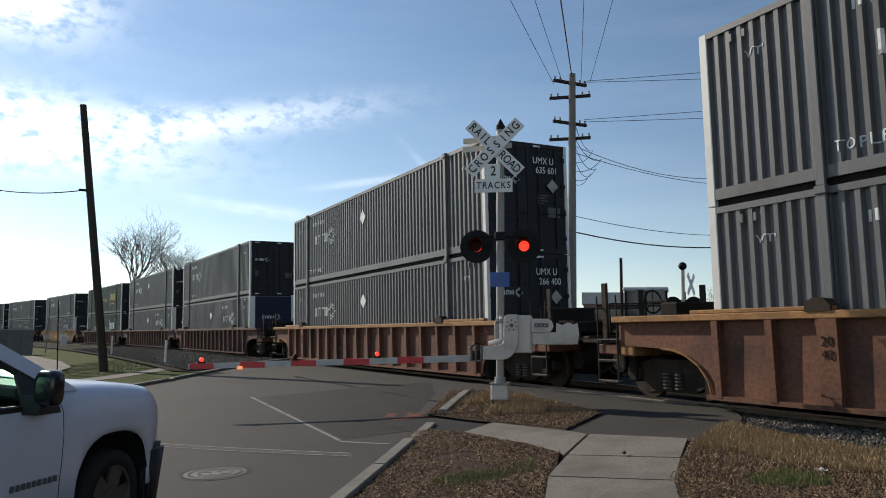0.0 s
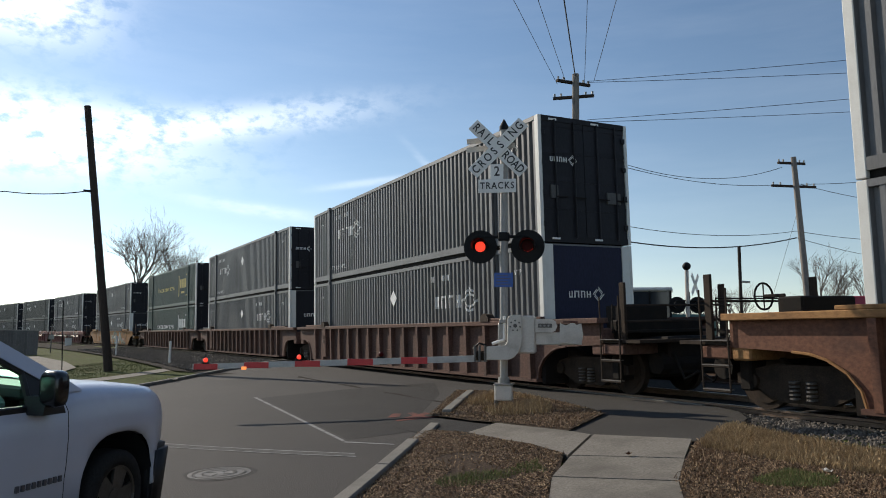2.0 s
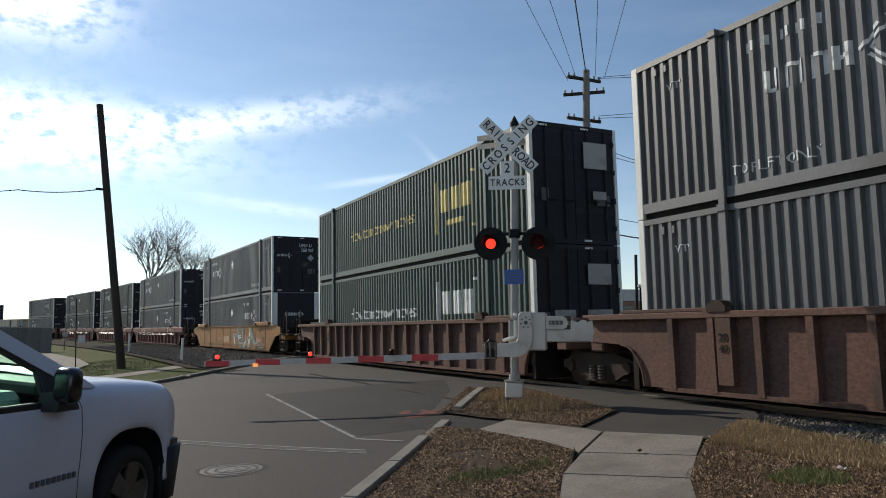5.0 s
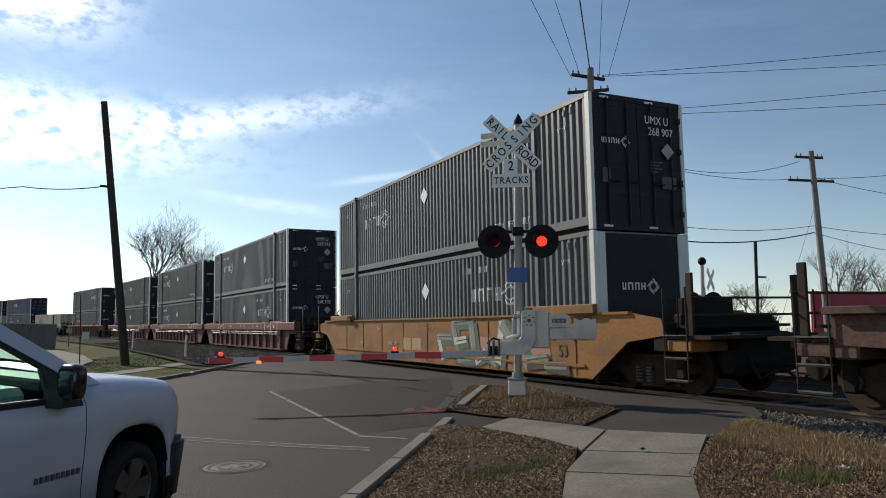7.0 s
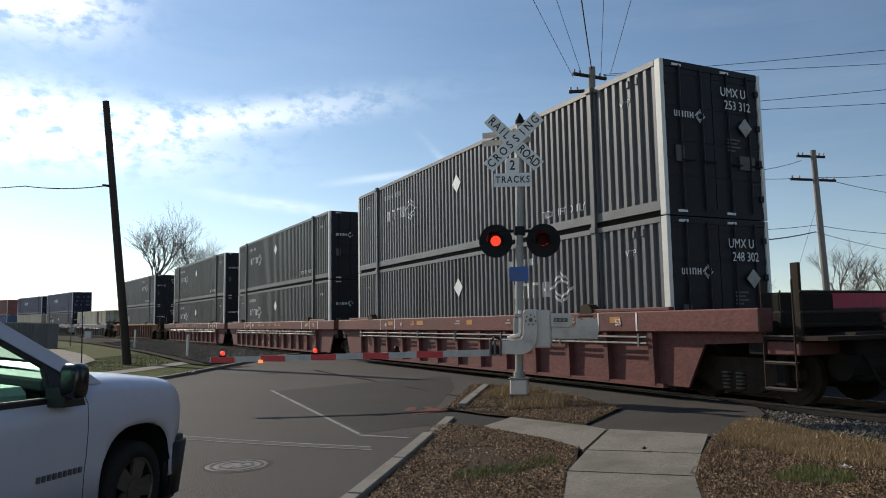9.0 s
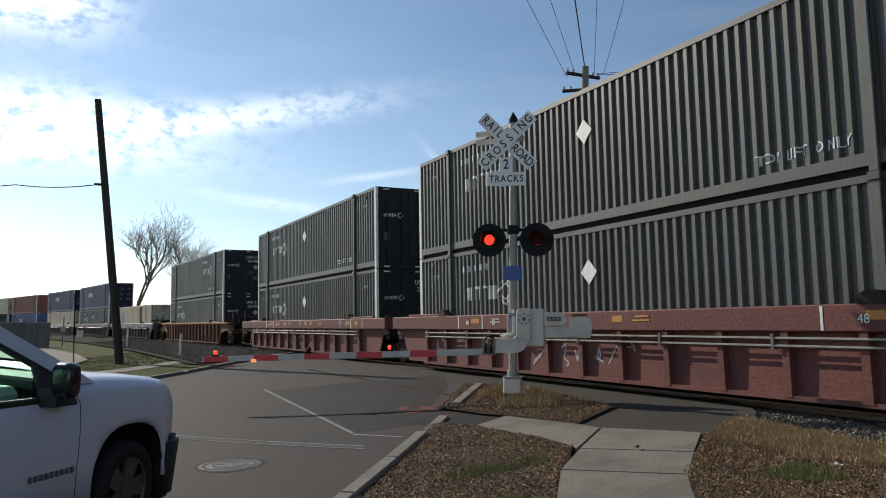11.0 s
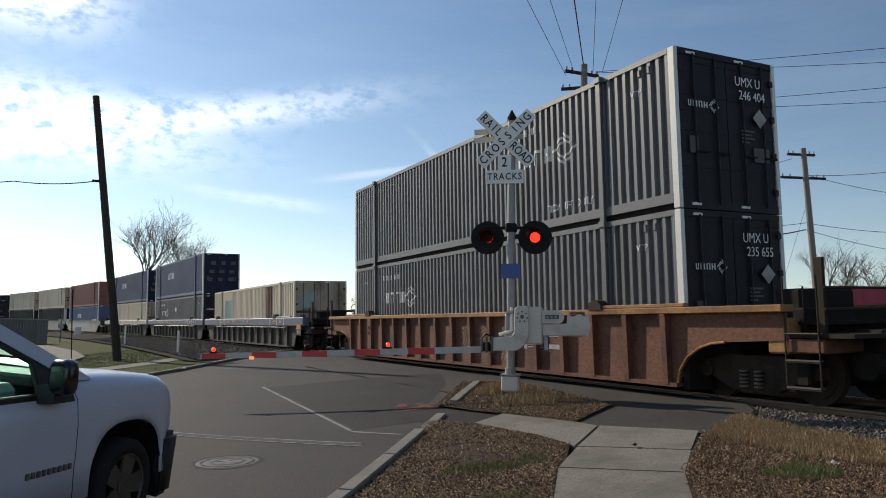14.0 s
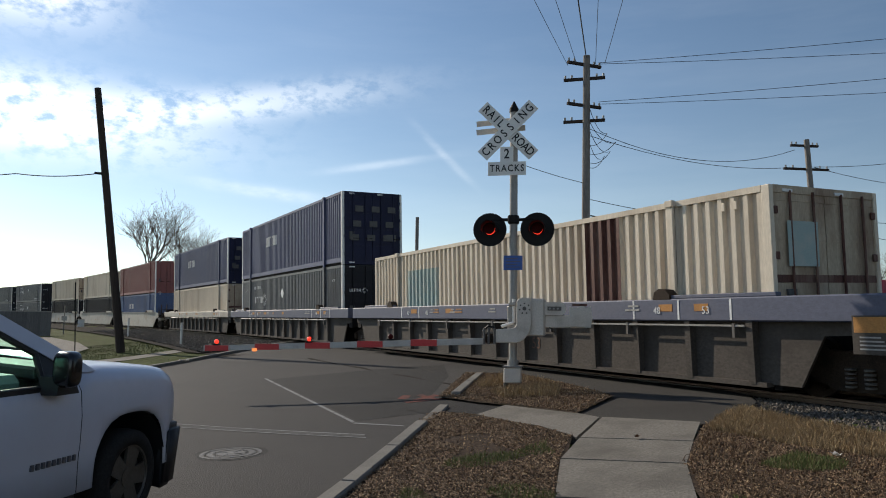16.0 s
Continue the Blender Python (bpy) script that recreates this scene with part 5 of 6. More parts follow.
# ---- pickup truck ----
def pickup():
    ux = KERB0 + RD * -5.2 + RN * 2.3
    ang = math.degrees(math.atan2(RD.y, RD.x))
    g = thing("pickup_truck", "white pickup truck with black bumper waiting at the crossing", "pickup truck", at=pose(ux.x, ux.y, ground_z(ux.x, ux.y) + 0.0, 0, 0, ang))
    wh = M["truckwhite"]

    def half(x):
        return 1.0 - 0.17 * ((x - 0.3) / 0.52) ** 2.2 if x > 0.3 else 1.0

    def arch(x, c=0.0, r=0.49):
        d = abs(x - c) / r
        return 0.36 + 0.49 * (1 - d ** 2.7) ** (1 / 2.7) if d < 1 else 0.0

    def section(x, side):
        w = half(x)
        low = max(0.36, arch(x), arch(x, -3.64))
        if x > 0.55:
            low = max(low, 0.68)
        hood = 1.245 if x < -0.62 else 1.245 - 0.10 * ((x + 0.62) / 1.44) ** 2 - 0.10 * max(0, (x - 0.45) / 0.37) ** 2.5
        edge = 1.13 if x < -0.62 else hood - 0.07
        zs = [low, low + 0.012, max(low + 0.02, 0.62), max(low + 0.03, 0.70), max(low + 0.04, 0.9)]
        pts = [(w - 0.035, zs[0]), (w - 0.01, zs[1]), (w - 0.008, zs[2]), (w, zs[3]), (w + 0.004, zs[4]), (w - 0.012, edge - 0.06), (w - 0.045, edge), (w - 0.11, edge + 0.05), (w - 0.22, hood), (0.45, hood + 0.02), (0.0, hood + 0.03)]
        return [(x, side * y, z) for y, z in pts]

    def skin(name, xs, label="", upto=11, sides=(-1, 1)):
        bm = bmesh.new()
        for side in sides:
            rows = [[bm.verts.new(p) for p in section(x, side)[:upto]] for x in xs]
            for a, b in zip(rows, rows[1:]):
                for i in range(upto - 1):
                    f = (a[i], b[i], b[i + 1], a[i + 1])
                    bm.faces.new(f[::-1] if side > 0 else f)
        bmesh.ops.remove_doubles(bm, verts=bm.verts, dist=0.0005)
        bmesh.ops.recalc_face_normals(bm, faces=bm.faces)
        return part(name, bm, wh, g, label, smooth=True)

    skin("fender_and_hood", [-0.66, -0.6, -0.52, -0.491, -0.485, -0.475, -0.46, -0.43, -0.38, -0.3, -0.2, -0.1, 0, 0.1, 0.2, 0.3, 0.38, 0.43, 0.46, 0.475, 0.485, 0.491, 0.55, 0.56, 0.62, 0.68, 0.74, 0.79, 0.82])
    doors = {sd: skin("door", [-1.72, -1.4, -1.1, -0.9, -0.75, -0.668], upto=7, sides=(sd,)) for sd in (-1, 1)}
    for one in (-1, 1):
        skin("bed_side", [-5.3, -4.4, -4.11, -4.05, -3.9, -3.64, -3.4, -3.2, -3.17, -2.6, -2.2, -1.728], upto=7, sides=(one,))
    part("nose", boxes((0.72, 0.83, -0.8, 0.8, 0.66, 1.0), bevel=0.02), M["signblack"], g, "dark grille")
    for sd in (-1, 1):
        part("headlight", boxes((0.66, 0.845, min(sd * 0.56, sd * 0.835), max(sd * 0.56, sd * 0.835), 0.74, 0.98), bevel=0.03), M["lampglass"], g, "clear headlight")
    # black bumper with its wrapped corner
    bm = prism(bmesh.new(), [(0.47, -0.97), (0.54, -1.005), (0.76, -0.97), (0.9, -0.8), (0.97, -0.5), (0.98, 0), (0.97, 0.5), (0.9, 0.8), (0.76, 0.97), (0.54, 1.005), (0.47, 0.97), (0.56, 0.8), (0.56, -0.8)], "z", 0.15, 0.68)
    for v in bm.verts:
        if v.co.z < 0.4:
            v.co.x, v.co.y = 0.4 + (v.co.x - 0.4) * 0.9, v.co.y * 0.96
    bmesh.ops.bevel(bm, geom=list(bm.edges), offset=0.045, segments=3, affect="EDGES")
    part("bumper", bm, M["blackplastic"], g, "black plastic bumper", smooth=True)
    for cx in (0.0, -3.64):
        for sd in (-1, 1):
            bm = bmesh.new()
            n = 20
            for i in range(n):
                a, b = math.pi * (0.02 + 0.96 * i / n), math.pi * (0.02 + 0.96 * (i + 1) / n)
                p = [bm.verts.new((cx + r * math.cos(q), sd * y, 0.36 + r * math.sin(q))) for q in (a, b) for r, y in ((0.505, 0.96), (0.505, 0.3))]
                bm.faces.new((p[0], p[1], p[3], p[2]))
            part("wheel_well", bm, M["blackplastic"], g)
            w = new("wheel")
            w.parent = g
            w.matrix_basis = pose(cx, sd * 0.85, 0.345)
            bm = bmesh.new()
            prof = [(0.25, -0.12), (0.31, -0.13), (0.365, -0.10), (0.372, -0.05), (0.372, 0.05), (0.365, 0.10), (0.31, 0.13), (0.25, 0.12)]
            rows = [[bm.verts.new((r * math.cos(q), y, r * math.sin(q))) for r, y in prof] for q in [2 * math.pi * i / 40 for i in range(40)]]
            for i in range(40):
                for j in range(len(prof)):
                    k = (j + 1) % len(prof)
                    bm.faces.new((rows[i][j], rows[(i + 1) % 40][j], rows[(i + 1) % 40][k], rows[i][k]))
            bmesh.ops.recalc_face_normals(bm, faces=bm.faces)
            part("tyre", bm, M["rubber"], w, "black tyre", smooth=True)
            bm = rods(((0, sd * 0.09, 0), (0, sd * 0.105, 0), 0.08), n=16)
            for i in range(5):
                q = pose(0, 0, 0, 0, 72 * i, 0)
                sp = prism(bmesh.new(), [(0.05, -0.06), (0.24, -0.085), (0.24, 0.085), (0.05, 0.06)], "y", min(sd * 0.075, sd * 0.1), max(sd * 0.075, sd * 0.1))
                turned(sp, q)
                me = bpy.data.meshes.new("tmp")
                sp.to_mesh(me)
                sp.free()
                bm.from_mesh(me)
                bpy.data.meshes.remove(me)
            for i in range(40):
                a, b = 2 * math.pi * i / 40, 2 * math.pi * (i + 1) / 40
                rod(bm, (0.245 * math.cos(a), sd * 0.1, 0.245 * math.sin(a)), (0.245 * math.cos(b), sd * 0.1, 0.245 * math.sin(b)), 0.014, n=5)
            part("rim", bm, M["alloy"], w, "dull alloy rim")
            part("brake_disc", rods(((0, sd * 0.0, 0), (0, sd * 0.03, 0), 0.25), n=24), M["blackplastic"], w)
    # cab: pillars, roof, glass
    roof = 1.86
    bm = prism(bmesh.new(), [(-1.72, -0.7), (-2.9, -0.7), (-2.9, 0.7), (-1.72, 0.7)], "z", roof - 0.05, roof)
    bmesh.ops.bevel(bm, geom=list(bm.edges), offset=0.02, segments=2, affect="EDGES")
    part("roof", bm, wh, g)
    part("windscreen", (lambda b: (b.faces.new([b.verts.new(p) for p in ((-0.6, -0.86, 1.265), (-0.6, 0.86, 1.265), (-1.72, 0.68, roof - 0.03), (-1.72, -0.68, roof - 0.03))]), b)[1])(bmesh.new()), M["carglass"], g, "tinted windscreen").visible_shadow = False
    part("cowl", boxes((-1.0, -0.58, -0.88, 0.88, 1.16, 1.255), bevel=0.02), M["blackplastic"], g)
    part("dashboard", boxes((-1.35, -1.02, -0.8, 0.8, 0.95, 1.2), bevel=0.05), M["interior"], g)
    part("cab_floor", boxes((-3.0, -0.9, -0.9, 0.9, 0.45, 0.55)), M["interior"], g)
    part("rear_wall", boxes((-3.0, -2.95, -0.9, 0.9, 0.5, 1.4)), M["interior"], g)
    for k in (-0.42, 0.42):
        part("seat", boxes((-2.5, -1.95, k - 0.26, k + 0.26, 0.6, 0.85), (-2.6, -2.4, k - 0.26, k + 0.26, 0.85, 1.5), bevel=0.05), M["interior"], g)
    bm = bmesh.new()
    for i in range(20):
        a, b = 2 * math.pi * i / 20, 2 * math.pi * (i + 1) / 20
        rod(bm, (-1.55 + 0.06 * math.sin(a), 0.42 + 0.19 * math.cos(a), 1.12 + 0.17 * math.sin(a)), (-1.55 + 0.06 * math.sin(b), 0.42 + 0.19 * math.cos(b), 1.12 + 0.17 * math.sin(b)), 0.016, n=6)
    part("steering_wheel", bm, M["blackplastic"], g)
    for sd in (-1, 1):
        bm = prism(bmesh.new(), [(-0.46, 1.2), (-0.6, 1.285), (-1.74, roof - 0.0), (-1.86, roof - 0.06), (-0.84, 1.285), (-0.68, 1.2)], "y", -0.02, 0.02)
        for v in bm.verts:
            v.co.y = sd * (0.955 - 0.38 * max(0, v.co.z - 1.12)) + (v.co.y if sd > 0 else v.co.y)
        part("pillar", bm, wh, g)
        bm = bmesh.new()
        out = [(-1.0, 1.13), (-1.0, 1.345), (-1.84, roof - 0.085), (-2.05, roof - 0.085), (-2.05, 1.13)]
        sail = prism(bmesh.new(), [(-0.68, 1.13), (-0.74, 1.23), (-1.0, 1.365), (-1.0, 1.13)], "y", -0.015, 0.015)
        for v in sail.verts:
            v.co.y += sd * (0.95 - 0.38 * max(0, v.co.z - 1.12))
        part("mirror_patch", sail, M["blackplastic"], doors[sd])
        bm.faces.new([bm.verts.new((x, sd * (0.945 - 0.38 * (z - 1.12)), z)) for x, z in out])
        part("side_glass", bm, M["carglass"], g, "green-tinted side window").visible_shadow = False
        part("window_frame", rods(*[((x0, sd * (0.955 - 0.38 * (z0 - 1.12)), z0), (x1, sd * (0.955 - 0.38 * (z1 - 1.12)), z1), 0.022) for (x0, z0), (x1, z1) in zip(out, out[1:])], n=6), M["blackplastic"], doors[sd])
        part("belt_trim", boxes((-2.1, -0.7, min(sd * 0.93, sd * 0.975), max(sd * 0.93, sd * 0.975), 1.09, 1.14), bevel=0.01), M["blackplastic"], doors[sd])
        part("rear_pillar", boxes((-2.2, -2.05, min(sd * 0.7, sd * 0.93), max(sd * 0.7, sd * 0.93), 1.12, roof - 0.03)), wh, g)
        # mirror
        bm = bmesh.new()
        bmesh.ops.create_uvsphere(bm, u_segments=24, v_segments=14, radius=1)
        for v in bm.verts:
            v.co = Vector([math.copysign(abs(q) ** 0.55, q) for q in v.co])
            v.co = Vector((-1.0 + 0.075 * v.co.x + 0.03 * v.co.y * sd * -1, sd * 1.12 + 0.10 * v.co.y, 1.25 + 0.12 * v.co.z))
        mir = part("mirror", bm, M["blackgloss"], g, "black door mirror", smooth=True)
        part("mirror_foot", prism(bmesh.new(), [(-1.06, 1.08), (-0.84, 1.08), (-0.9, 1.2), (-1.04, 1.2)], "y", min(sd * 0.95, sd * 1.1), max(sd * 0.95, sd * 1.1)), M["blackplastic"], mir)
        for i in range(9):
            xx = -0.72 - 0.05 * (8 - i)
            part("badge_bar", boxes((xx - 0.012, xx + 0.012, min(sd * 0.99, sd * 1.008), max(sd * 0.99, sd * 1.008), 0.605, 0.645)), M["badge"], doors[sd])
    part("antenna", rods(((-0.5, -0.8, 1.2), (-0.55, -0.8, 1.85), 0.004), n=5), M["signblack"], g)
    part("chassis", boxes((-5.2, 0.5, -0.6, 0.6, 0.3, 0.55)), M["blackplastic"], g)
    part("tailgate", boxes((-5.33, -5.28, -0.95, 0.95, 0.5, 1.12)), wh, g)
    part("bumper", boxes((-5.5, -5.33, -0.95, 0.95, 0.4, 0.62), bevel=0.03), M["alloy"], g)
    part("bed_floor", boxes((-5.28, -3.02, -0.9, 0.9, 0.7, 0.76)), wh, g)


# ---- verge, kerbs and road marks ----
VERGE_A = [(2.2, 6.4), (4.69, 9.74), (4.9, 9.71), (5.1, 9.15), (5.25, 7.77), (5.2, 7.02), (4.46, 6.23), (3.6, 5.1), (2.6, 3.6), (-0.4, 3.0)]
VERGE_B = [(3.9, 3.6), (5.2, 5.23), (6.67, 6.45), (7.1, 6.66), (7.9, 6.95), (7.75, 6.2), (7.55, 5.4), (7.5, 4.0), (7.45, -1.0), (3.0, -1.0)]
ISLAND = [(5.62, 11.2), (7.72, 14.2), (8.42, 13.09), (8.03, 10.9), (7.58, 9.23), (6.25, 8.3), (5.95, 9.62), (5.81, 10.16)]


def inside(p, poly):
    r = False
    for (x0, y0), (x1, y1) in zip(poly, poly[1:] + poly[:1]):
        if (y0 > p[1]) != (y1 > p[1]) and p[0] < (x1 - x0) * (p[1] - y0) / (y1 - y0) + x0:
            r = not r
    return r


def blades(name, poly, count, dz, material, label, tall=(0.03, 0.09), wide=0.007, seed=1, flat_share=0.5, where=None, green=False):
    """Many small blades or leaves scattered over an outline, as one object."""
    rng = random.Random(seed)
    xs, ys = [p[0] for p in poly], [p[1] for p in poly]
    vs, fs = [], []
    made = 0
    while made < count:
        x, y = rng.uniform(min(xs), max(xs)), rng.uniform(min(ys), max(ys))
        made += 1
        if not inside((x, y), poly):
            continue
        d = noise.noise((x * 1.1, y * 1.1, seed))
        if where is not None and d < where:
            continue
        z = ground_z(x, y) + dz
        a = rng.uniform(0, 2 * math.pi)
        h = rng.uniform(*tall) * (0.7 + 0.6 * max(0, d + 0.5))
        w = wide * rng.uniform(0.6, 1.5)
        c, s = math.cos(a), math.sin(a)
        k = len(vs)
        if rng.random() < flat_share:      # a fallen leaf or lying stalk
            l = rng.uniform(0.009, 0.024)
            t = rng.uniform(-0.3, 0.6)
            vs += [(x - s * w, y + c * w, z + 0.01), (x + c * l, y + s * l, z + 0.012 + l * t), (x + s * w, y - c * w, z + 0.015), (x - c * l, y - s * l, z + 0.006)]
            fs.append((k, k + 1, k + 2, k + 3))
        else:
            lean = rng.uniform(-0.6, 0.6) * h
            lean2 = rng.uniform(-0.6, 0.6) * h
            vs += [(x - s * w, y + c * w, z), (x + s * w, y - c * w, z), (x + lean, y + lean2, z + h)]
            fs.append((k, k + 1, k + 2))
    me = bpy.data.meshes.new(name)
    me.from_pydata(vs, [], fs)
    me.materials.append(material)
    return tagged(new(name, me), label, "grass", kind="stuff")


def island_mat(name, cols, rough=0.9):
    """Colour picked leaf by leaf from a few tones."""
    m = bpy.data.materials.new(name)
    m.use_nodes = True
    nd, lk = m.node_tree.nodes, m.node_tree.links
    gm, rp = nd.new("ShaderNodeNewGeometry"), nd.new("ShaderNodeValToRGB")
    el = rp.color_ramp.elements
    el[0].color, el[1].color = (*cols[0], 1), (*cols[-1], 1)
    for i, c in enumerate(cols[1:-1]):
        e = el.new((i + 1) / (len(cols) - 1))
        e.color = (*c, 1)
    lk.new(gm.outputs["Random Per Island"], rp.inputs["Fac"])
    lk.new(rp.outputs["Color"], nd["Principled BSDF"].inputs["Base Color"])
    nd["Principled BSDF"].inputs["Roughness"].default_value = rough
    return m


def roadside():
    # earth under the grass
    for pts, lab in ((VERGE_A, "leaf-strewn brown grass verge beside the kerb"), (VERGE_B, "dry brown grass verge beside the tracks"), (ISLAND, "small patch of dead grass around the signal")):
        mx, my = sum(p[0] for p in pts) / len(pts), sum(p[1] for p in pts) / len(pts)
        wide = [(p[0] + 0.05 * (1 if p[0] > mx else -1), p[1] + 0.05 * (1 if p[1] > my else -1)) for p in pts]
        flat("verge", wide, 0.044, M["soil"], lab, "verge", "structure", cell=0.25, rough=0.014)
    # kerb stones
    base = None
    for name_u, v, lab in ((list(np.arange(-13.6, -0.2, 1.6)), -0.08, ""), ([1.86, 3.36], -0.08, ""), (list(np.arange(6, 28, 1.6)), 10.68, "")):
        for u in name_u:
            L = 1.58 if len(name_u) != 2 else 1.48
            a, b = road_at(u, v), road_at(u + L, v)
            bm = bmesh.new()
            box(bm, 0, L, -0.08, 0.08, -0.2, 0.0, bevel=0.015)
            z0, z1 = ground_z(*a), ground_z(*b)
            up = 0.10 if u < -2 or v > 1 or u > 1 else 0.055
            for w in bm.verts:
                w.co.z += z0 + (z1 - z0) * w.co.x / L + up
            turned(bm, pose(a[0], a[1], 0, 0, 0, math.degrees(math.atan2(RD.y, RD.x))))
            k = part("kerb_stone", bm, M["kerb"], None)
            tagged(k, "worn pale concrete kerb stone along the road", "kerb", "kerb stones", "structure")
    # the footway slabs
    slabs = [[(5.12, 9.17), (5.9, 9.62), (6.22, 8.17), (6.22, 7.79), (5.22, 6.95), (5.27, 7.77)],
             [(5.22, 6.90), (6.23, 7.75), (6.84, 6.66), (5.98, 5.93)],
             [(4.47, 6.22), (5.20, 6.88), (5.96, 5.91), (5.22, 5.26)],
             [(3.62, 5.12), (4.45, 6.20), (5.20, 5.24), (4.4, 4.32)],
             [(2.62, 3.62), (3.60, 5.10), (4.38, 4.30), (3.4, 2.9)], [(1.4, 1.8), (2.6, 3.6), (3.38, 2.88), (2.3, 1.0)]]
    way = new("pavement")
    tagged(way, "pale worn concrete footway of cast slabs", "pavement", kind="structure")
    for n, pts in enumerate(slabs):
        c = Vector((sum(p[0] for p in pts) / len(pts), sum(p[1] for p in pts) / len(pts)))
        part("slab", sheet([tuple(c + (Vector(p) - c) * 0.992) for p in pts], 0.04 if n == 0 else 0.046, 0.1, 0.5, 0.004), M["concrete"], way)
    flat("pavement", [(0.1, 26.9), (12, 42.5), (11, 43.3), (-0.9, 27.6)], 0.0, M["concrete"], "concrete footway across the far verge", "pavement", cell=1.0)
    flat("driveway", [(-1.2, 63.0), (0.5, 49.9), (0.9, 41.0), (0.0, 34.5), (-6, 33), (-14, 60)], 0.0, M["concrete"], "pale worn concrete driveway", "driveway", cell=2.0)
    flat("verge", [road_at(4, 10.8), road_at(22, 10.8), road_at(24, 15), road_at(4, 15)], -0.02, M["lawn"], "short green grass verge across the road", "verge", cell=0.7, rough=0.04)
    # marks on the road
    def stripe(pts, name="road_marking", lab="worn white line painted on the asphalt", m="roadline", dz=0.006):
        flat(name, pts, dz, M[m], lab, "road marking", cell=0.5)
    for dv in (0.0, 0.2):
        stripe([(1.47 - 1.6 + dv * 0.8, 11.55 + 2.0 + dv), (3.40 + dv * 0.3, 8.87 + dv), (3.415 + dv * 0.3, 8.92 + dv), (1.485 - 1.6 + dv * 0.8, 11.6 + 2.0 + dv)])
    stripe([(-0.1, 13.62), (3.42, 8.95), (3.46, 9.06), (0.02, 13.72)], m="ghostline", dz=0.004)
    stripe([(4.17, 17.7), (4.24, 17.7), (3.72, 10.15), (3.66, 10.1)])
    stripe([(3.64, 10.02), (4.1, 9.3), (4.13, 9.34), (3.69, 10.08)])
    for pts in ([(5.05, 11.75), (5.3, 12.1), (5.42, 12.0), (5.2, 11.6)], [(5.2, 11.45), (5.75, 11.75), (5.78, 11.55), (5.25, 11.3)], [(5.4, 11.2), (5.5, 11.95), (5.62, 11.95), (5.56, 11.15)], [(5.0, 11.35), (5.9, 11.15), (5.9, 11.02), (5.0, 11.2)]):
        stripe(pts, "paint_mark", "faded red utility mark sprayed on asphalt", "redspray", 0.013)
    stripe([(4.25, 17.4), (8.6, 17.0), (7.3, 14.2), (5.4, 11.3), (4.75, 10.1), (3.78, 10.2)], "asphalt_patch", "darker newer asphalt patch in the road", "newasphalt", 0.003)
    stripe([(5.0, 12.3), (6.0, 11.1), (5.95, 10.1), (5.95, 9.5), (5.3, 9.05), (5.05, 9.3), (4.75, 9.85), (4.72, 10.6)], "asphalt_patch", "dark asphalt patch at the kerb ramp", "newasphalt", 0.008)
    # manhole
    x, y = 1.76, 8.97
    z = ground_z(x, y)
    mh = thing("manhole", "round pale iron manhole cover in the road", "manhole cover", at=pose(x, y, z - 0.002, 0, -math.degrees(math.atan((ground_z(x + 0.3, y) - ground_z(x - 0.3, y)) / 0.6)), 0))
    part("ring", rods(((0, 0, -0.05), (0, 0, 0.006), 0.43), n=40), M["newasphalt"], mh)
    part("cover", rods(((0, 0, -0.05), (0, 0, 0.009), 0.355), n=40), M["iron"], mh)
    for r in (0.31, 0.2):
        bm = bmesh.new()
        for i in range(36):
            q, w = 2 * math.pi * i / 36, 2 * math.pi * (i + 1) / 36
            bm.faces.new([bm.verts.new((k * math.cos(v), k * math.sin(v), 0.0125)) for k, v in ((r, q), (r, w), (r - 0.03, w), (r - 0.03, q))][::-1])
        bmesh.ops.solidify(bm, geom=bm.faces, thickness=0.004)
        part("cover_ring", bm, M["iron"], mh)
    for i in range(4):
        part("cover_rib", turned(boxes((0.06, 0.2, -0.015, 0.015, 0.008, 0.013)), pose(0, 0, 0, 0, 0, 45 + 90 * i)), M["iron"], mh)
    # pale concrete edge beside the rail
    flat("crossing_edge", [(9.86, 9.35), (9.93, 9.35), (9.93, 16.4), (9.86, 16.4)], 0.03, M["kerb"], "pale concrete edge beam beside the rail", "crossing edge", thick=0.1, cell=1.0)
    # grass, leaves
    dry = island_mat("dry_leaves", [(0.055, 0.031, 0.017), (0.15, 0.083, 0.042), (0.25, 0.155, 0.08), (0.09, 0.052, 0.026), (0.42, 0.29, 0.16)])
    straw = island_mat("dry_straw", [(0.19, 0.12, 0.055), (0.34, 0.235, 0.115), (0.12, 0.075, 0.038), (0.5, 0.37, 0.2)])
    grn = island_mat("grass_blades", [(0.06, 0.075, 0.018), (0.1, 0.125, 0.03), (0.15, 0.165, 0.05), (0.2, 0.15, 0.065)])
    blades("dry_grass", VERGE_A, 150000, 0.044, dry, "brown leaves and dry grass stalks", (0.012, 0.035), 0.006, 1, 0.85, -0.42)
    blades("grass", [(1.9, 4.5), (2.6, 6.0), (3.6, 6.9), (4.75, 6.9), (4.46, 6.23), (3.6, 5.1), (2.8, 3.9)], 30000, 0.044, grn, "short green grass tufts", (0.02, 0.055), 0.004, 2, 0.1, 0.02)
    blades("dry_grass", VERGE_B, 200000, 0.044, dry, "dry brown leaves and stalks", (0.012, 0.05), 0.0055, 3, 0.7)
    blades("dry_grass", [(6.5, 6.2), (7.1, 6.62), (7.85, 6.9), (7.72, 6.1), (7.5, 5.2), (7.45, 3.4), (6.75, 3.4), (6.5, 4.9)], 60000, 0.044, straw, "standing straw-coloured dead grass", (0.03, 0.10), 0.005, 13, 0.15)
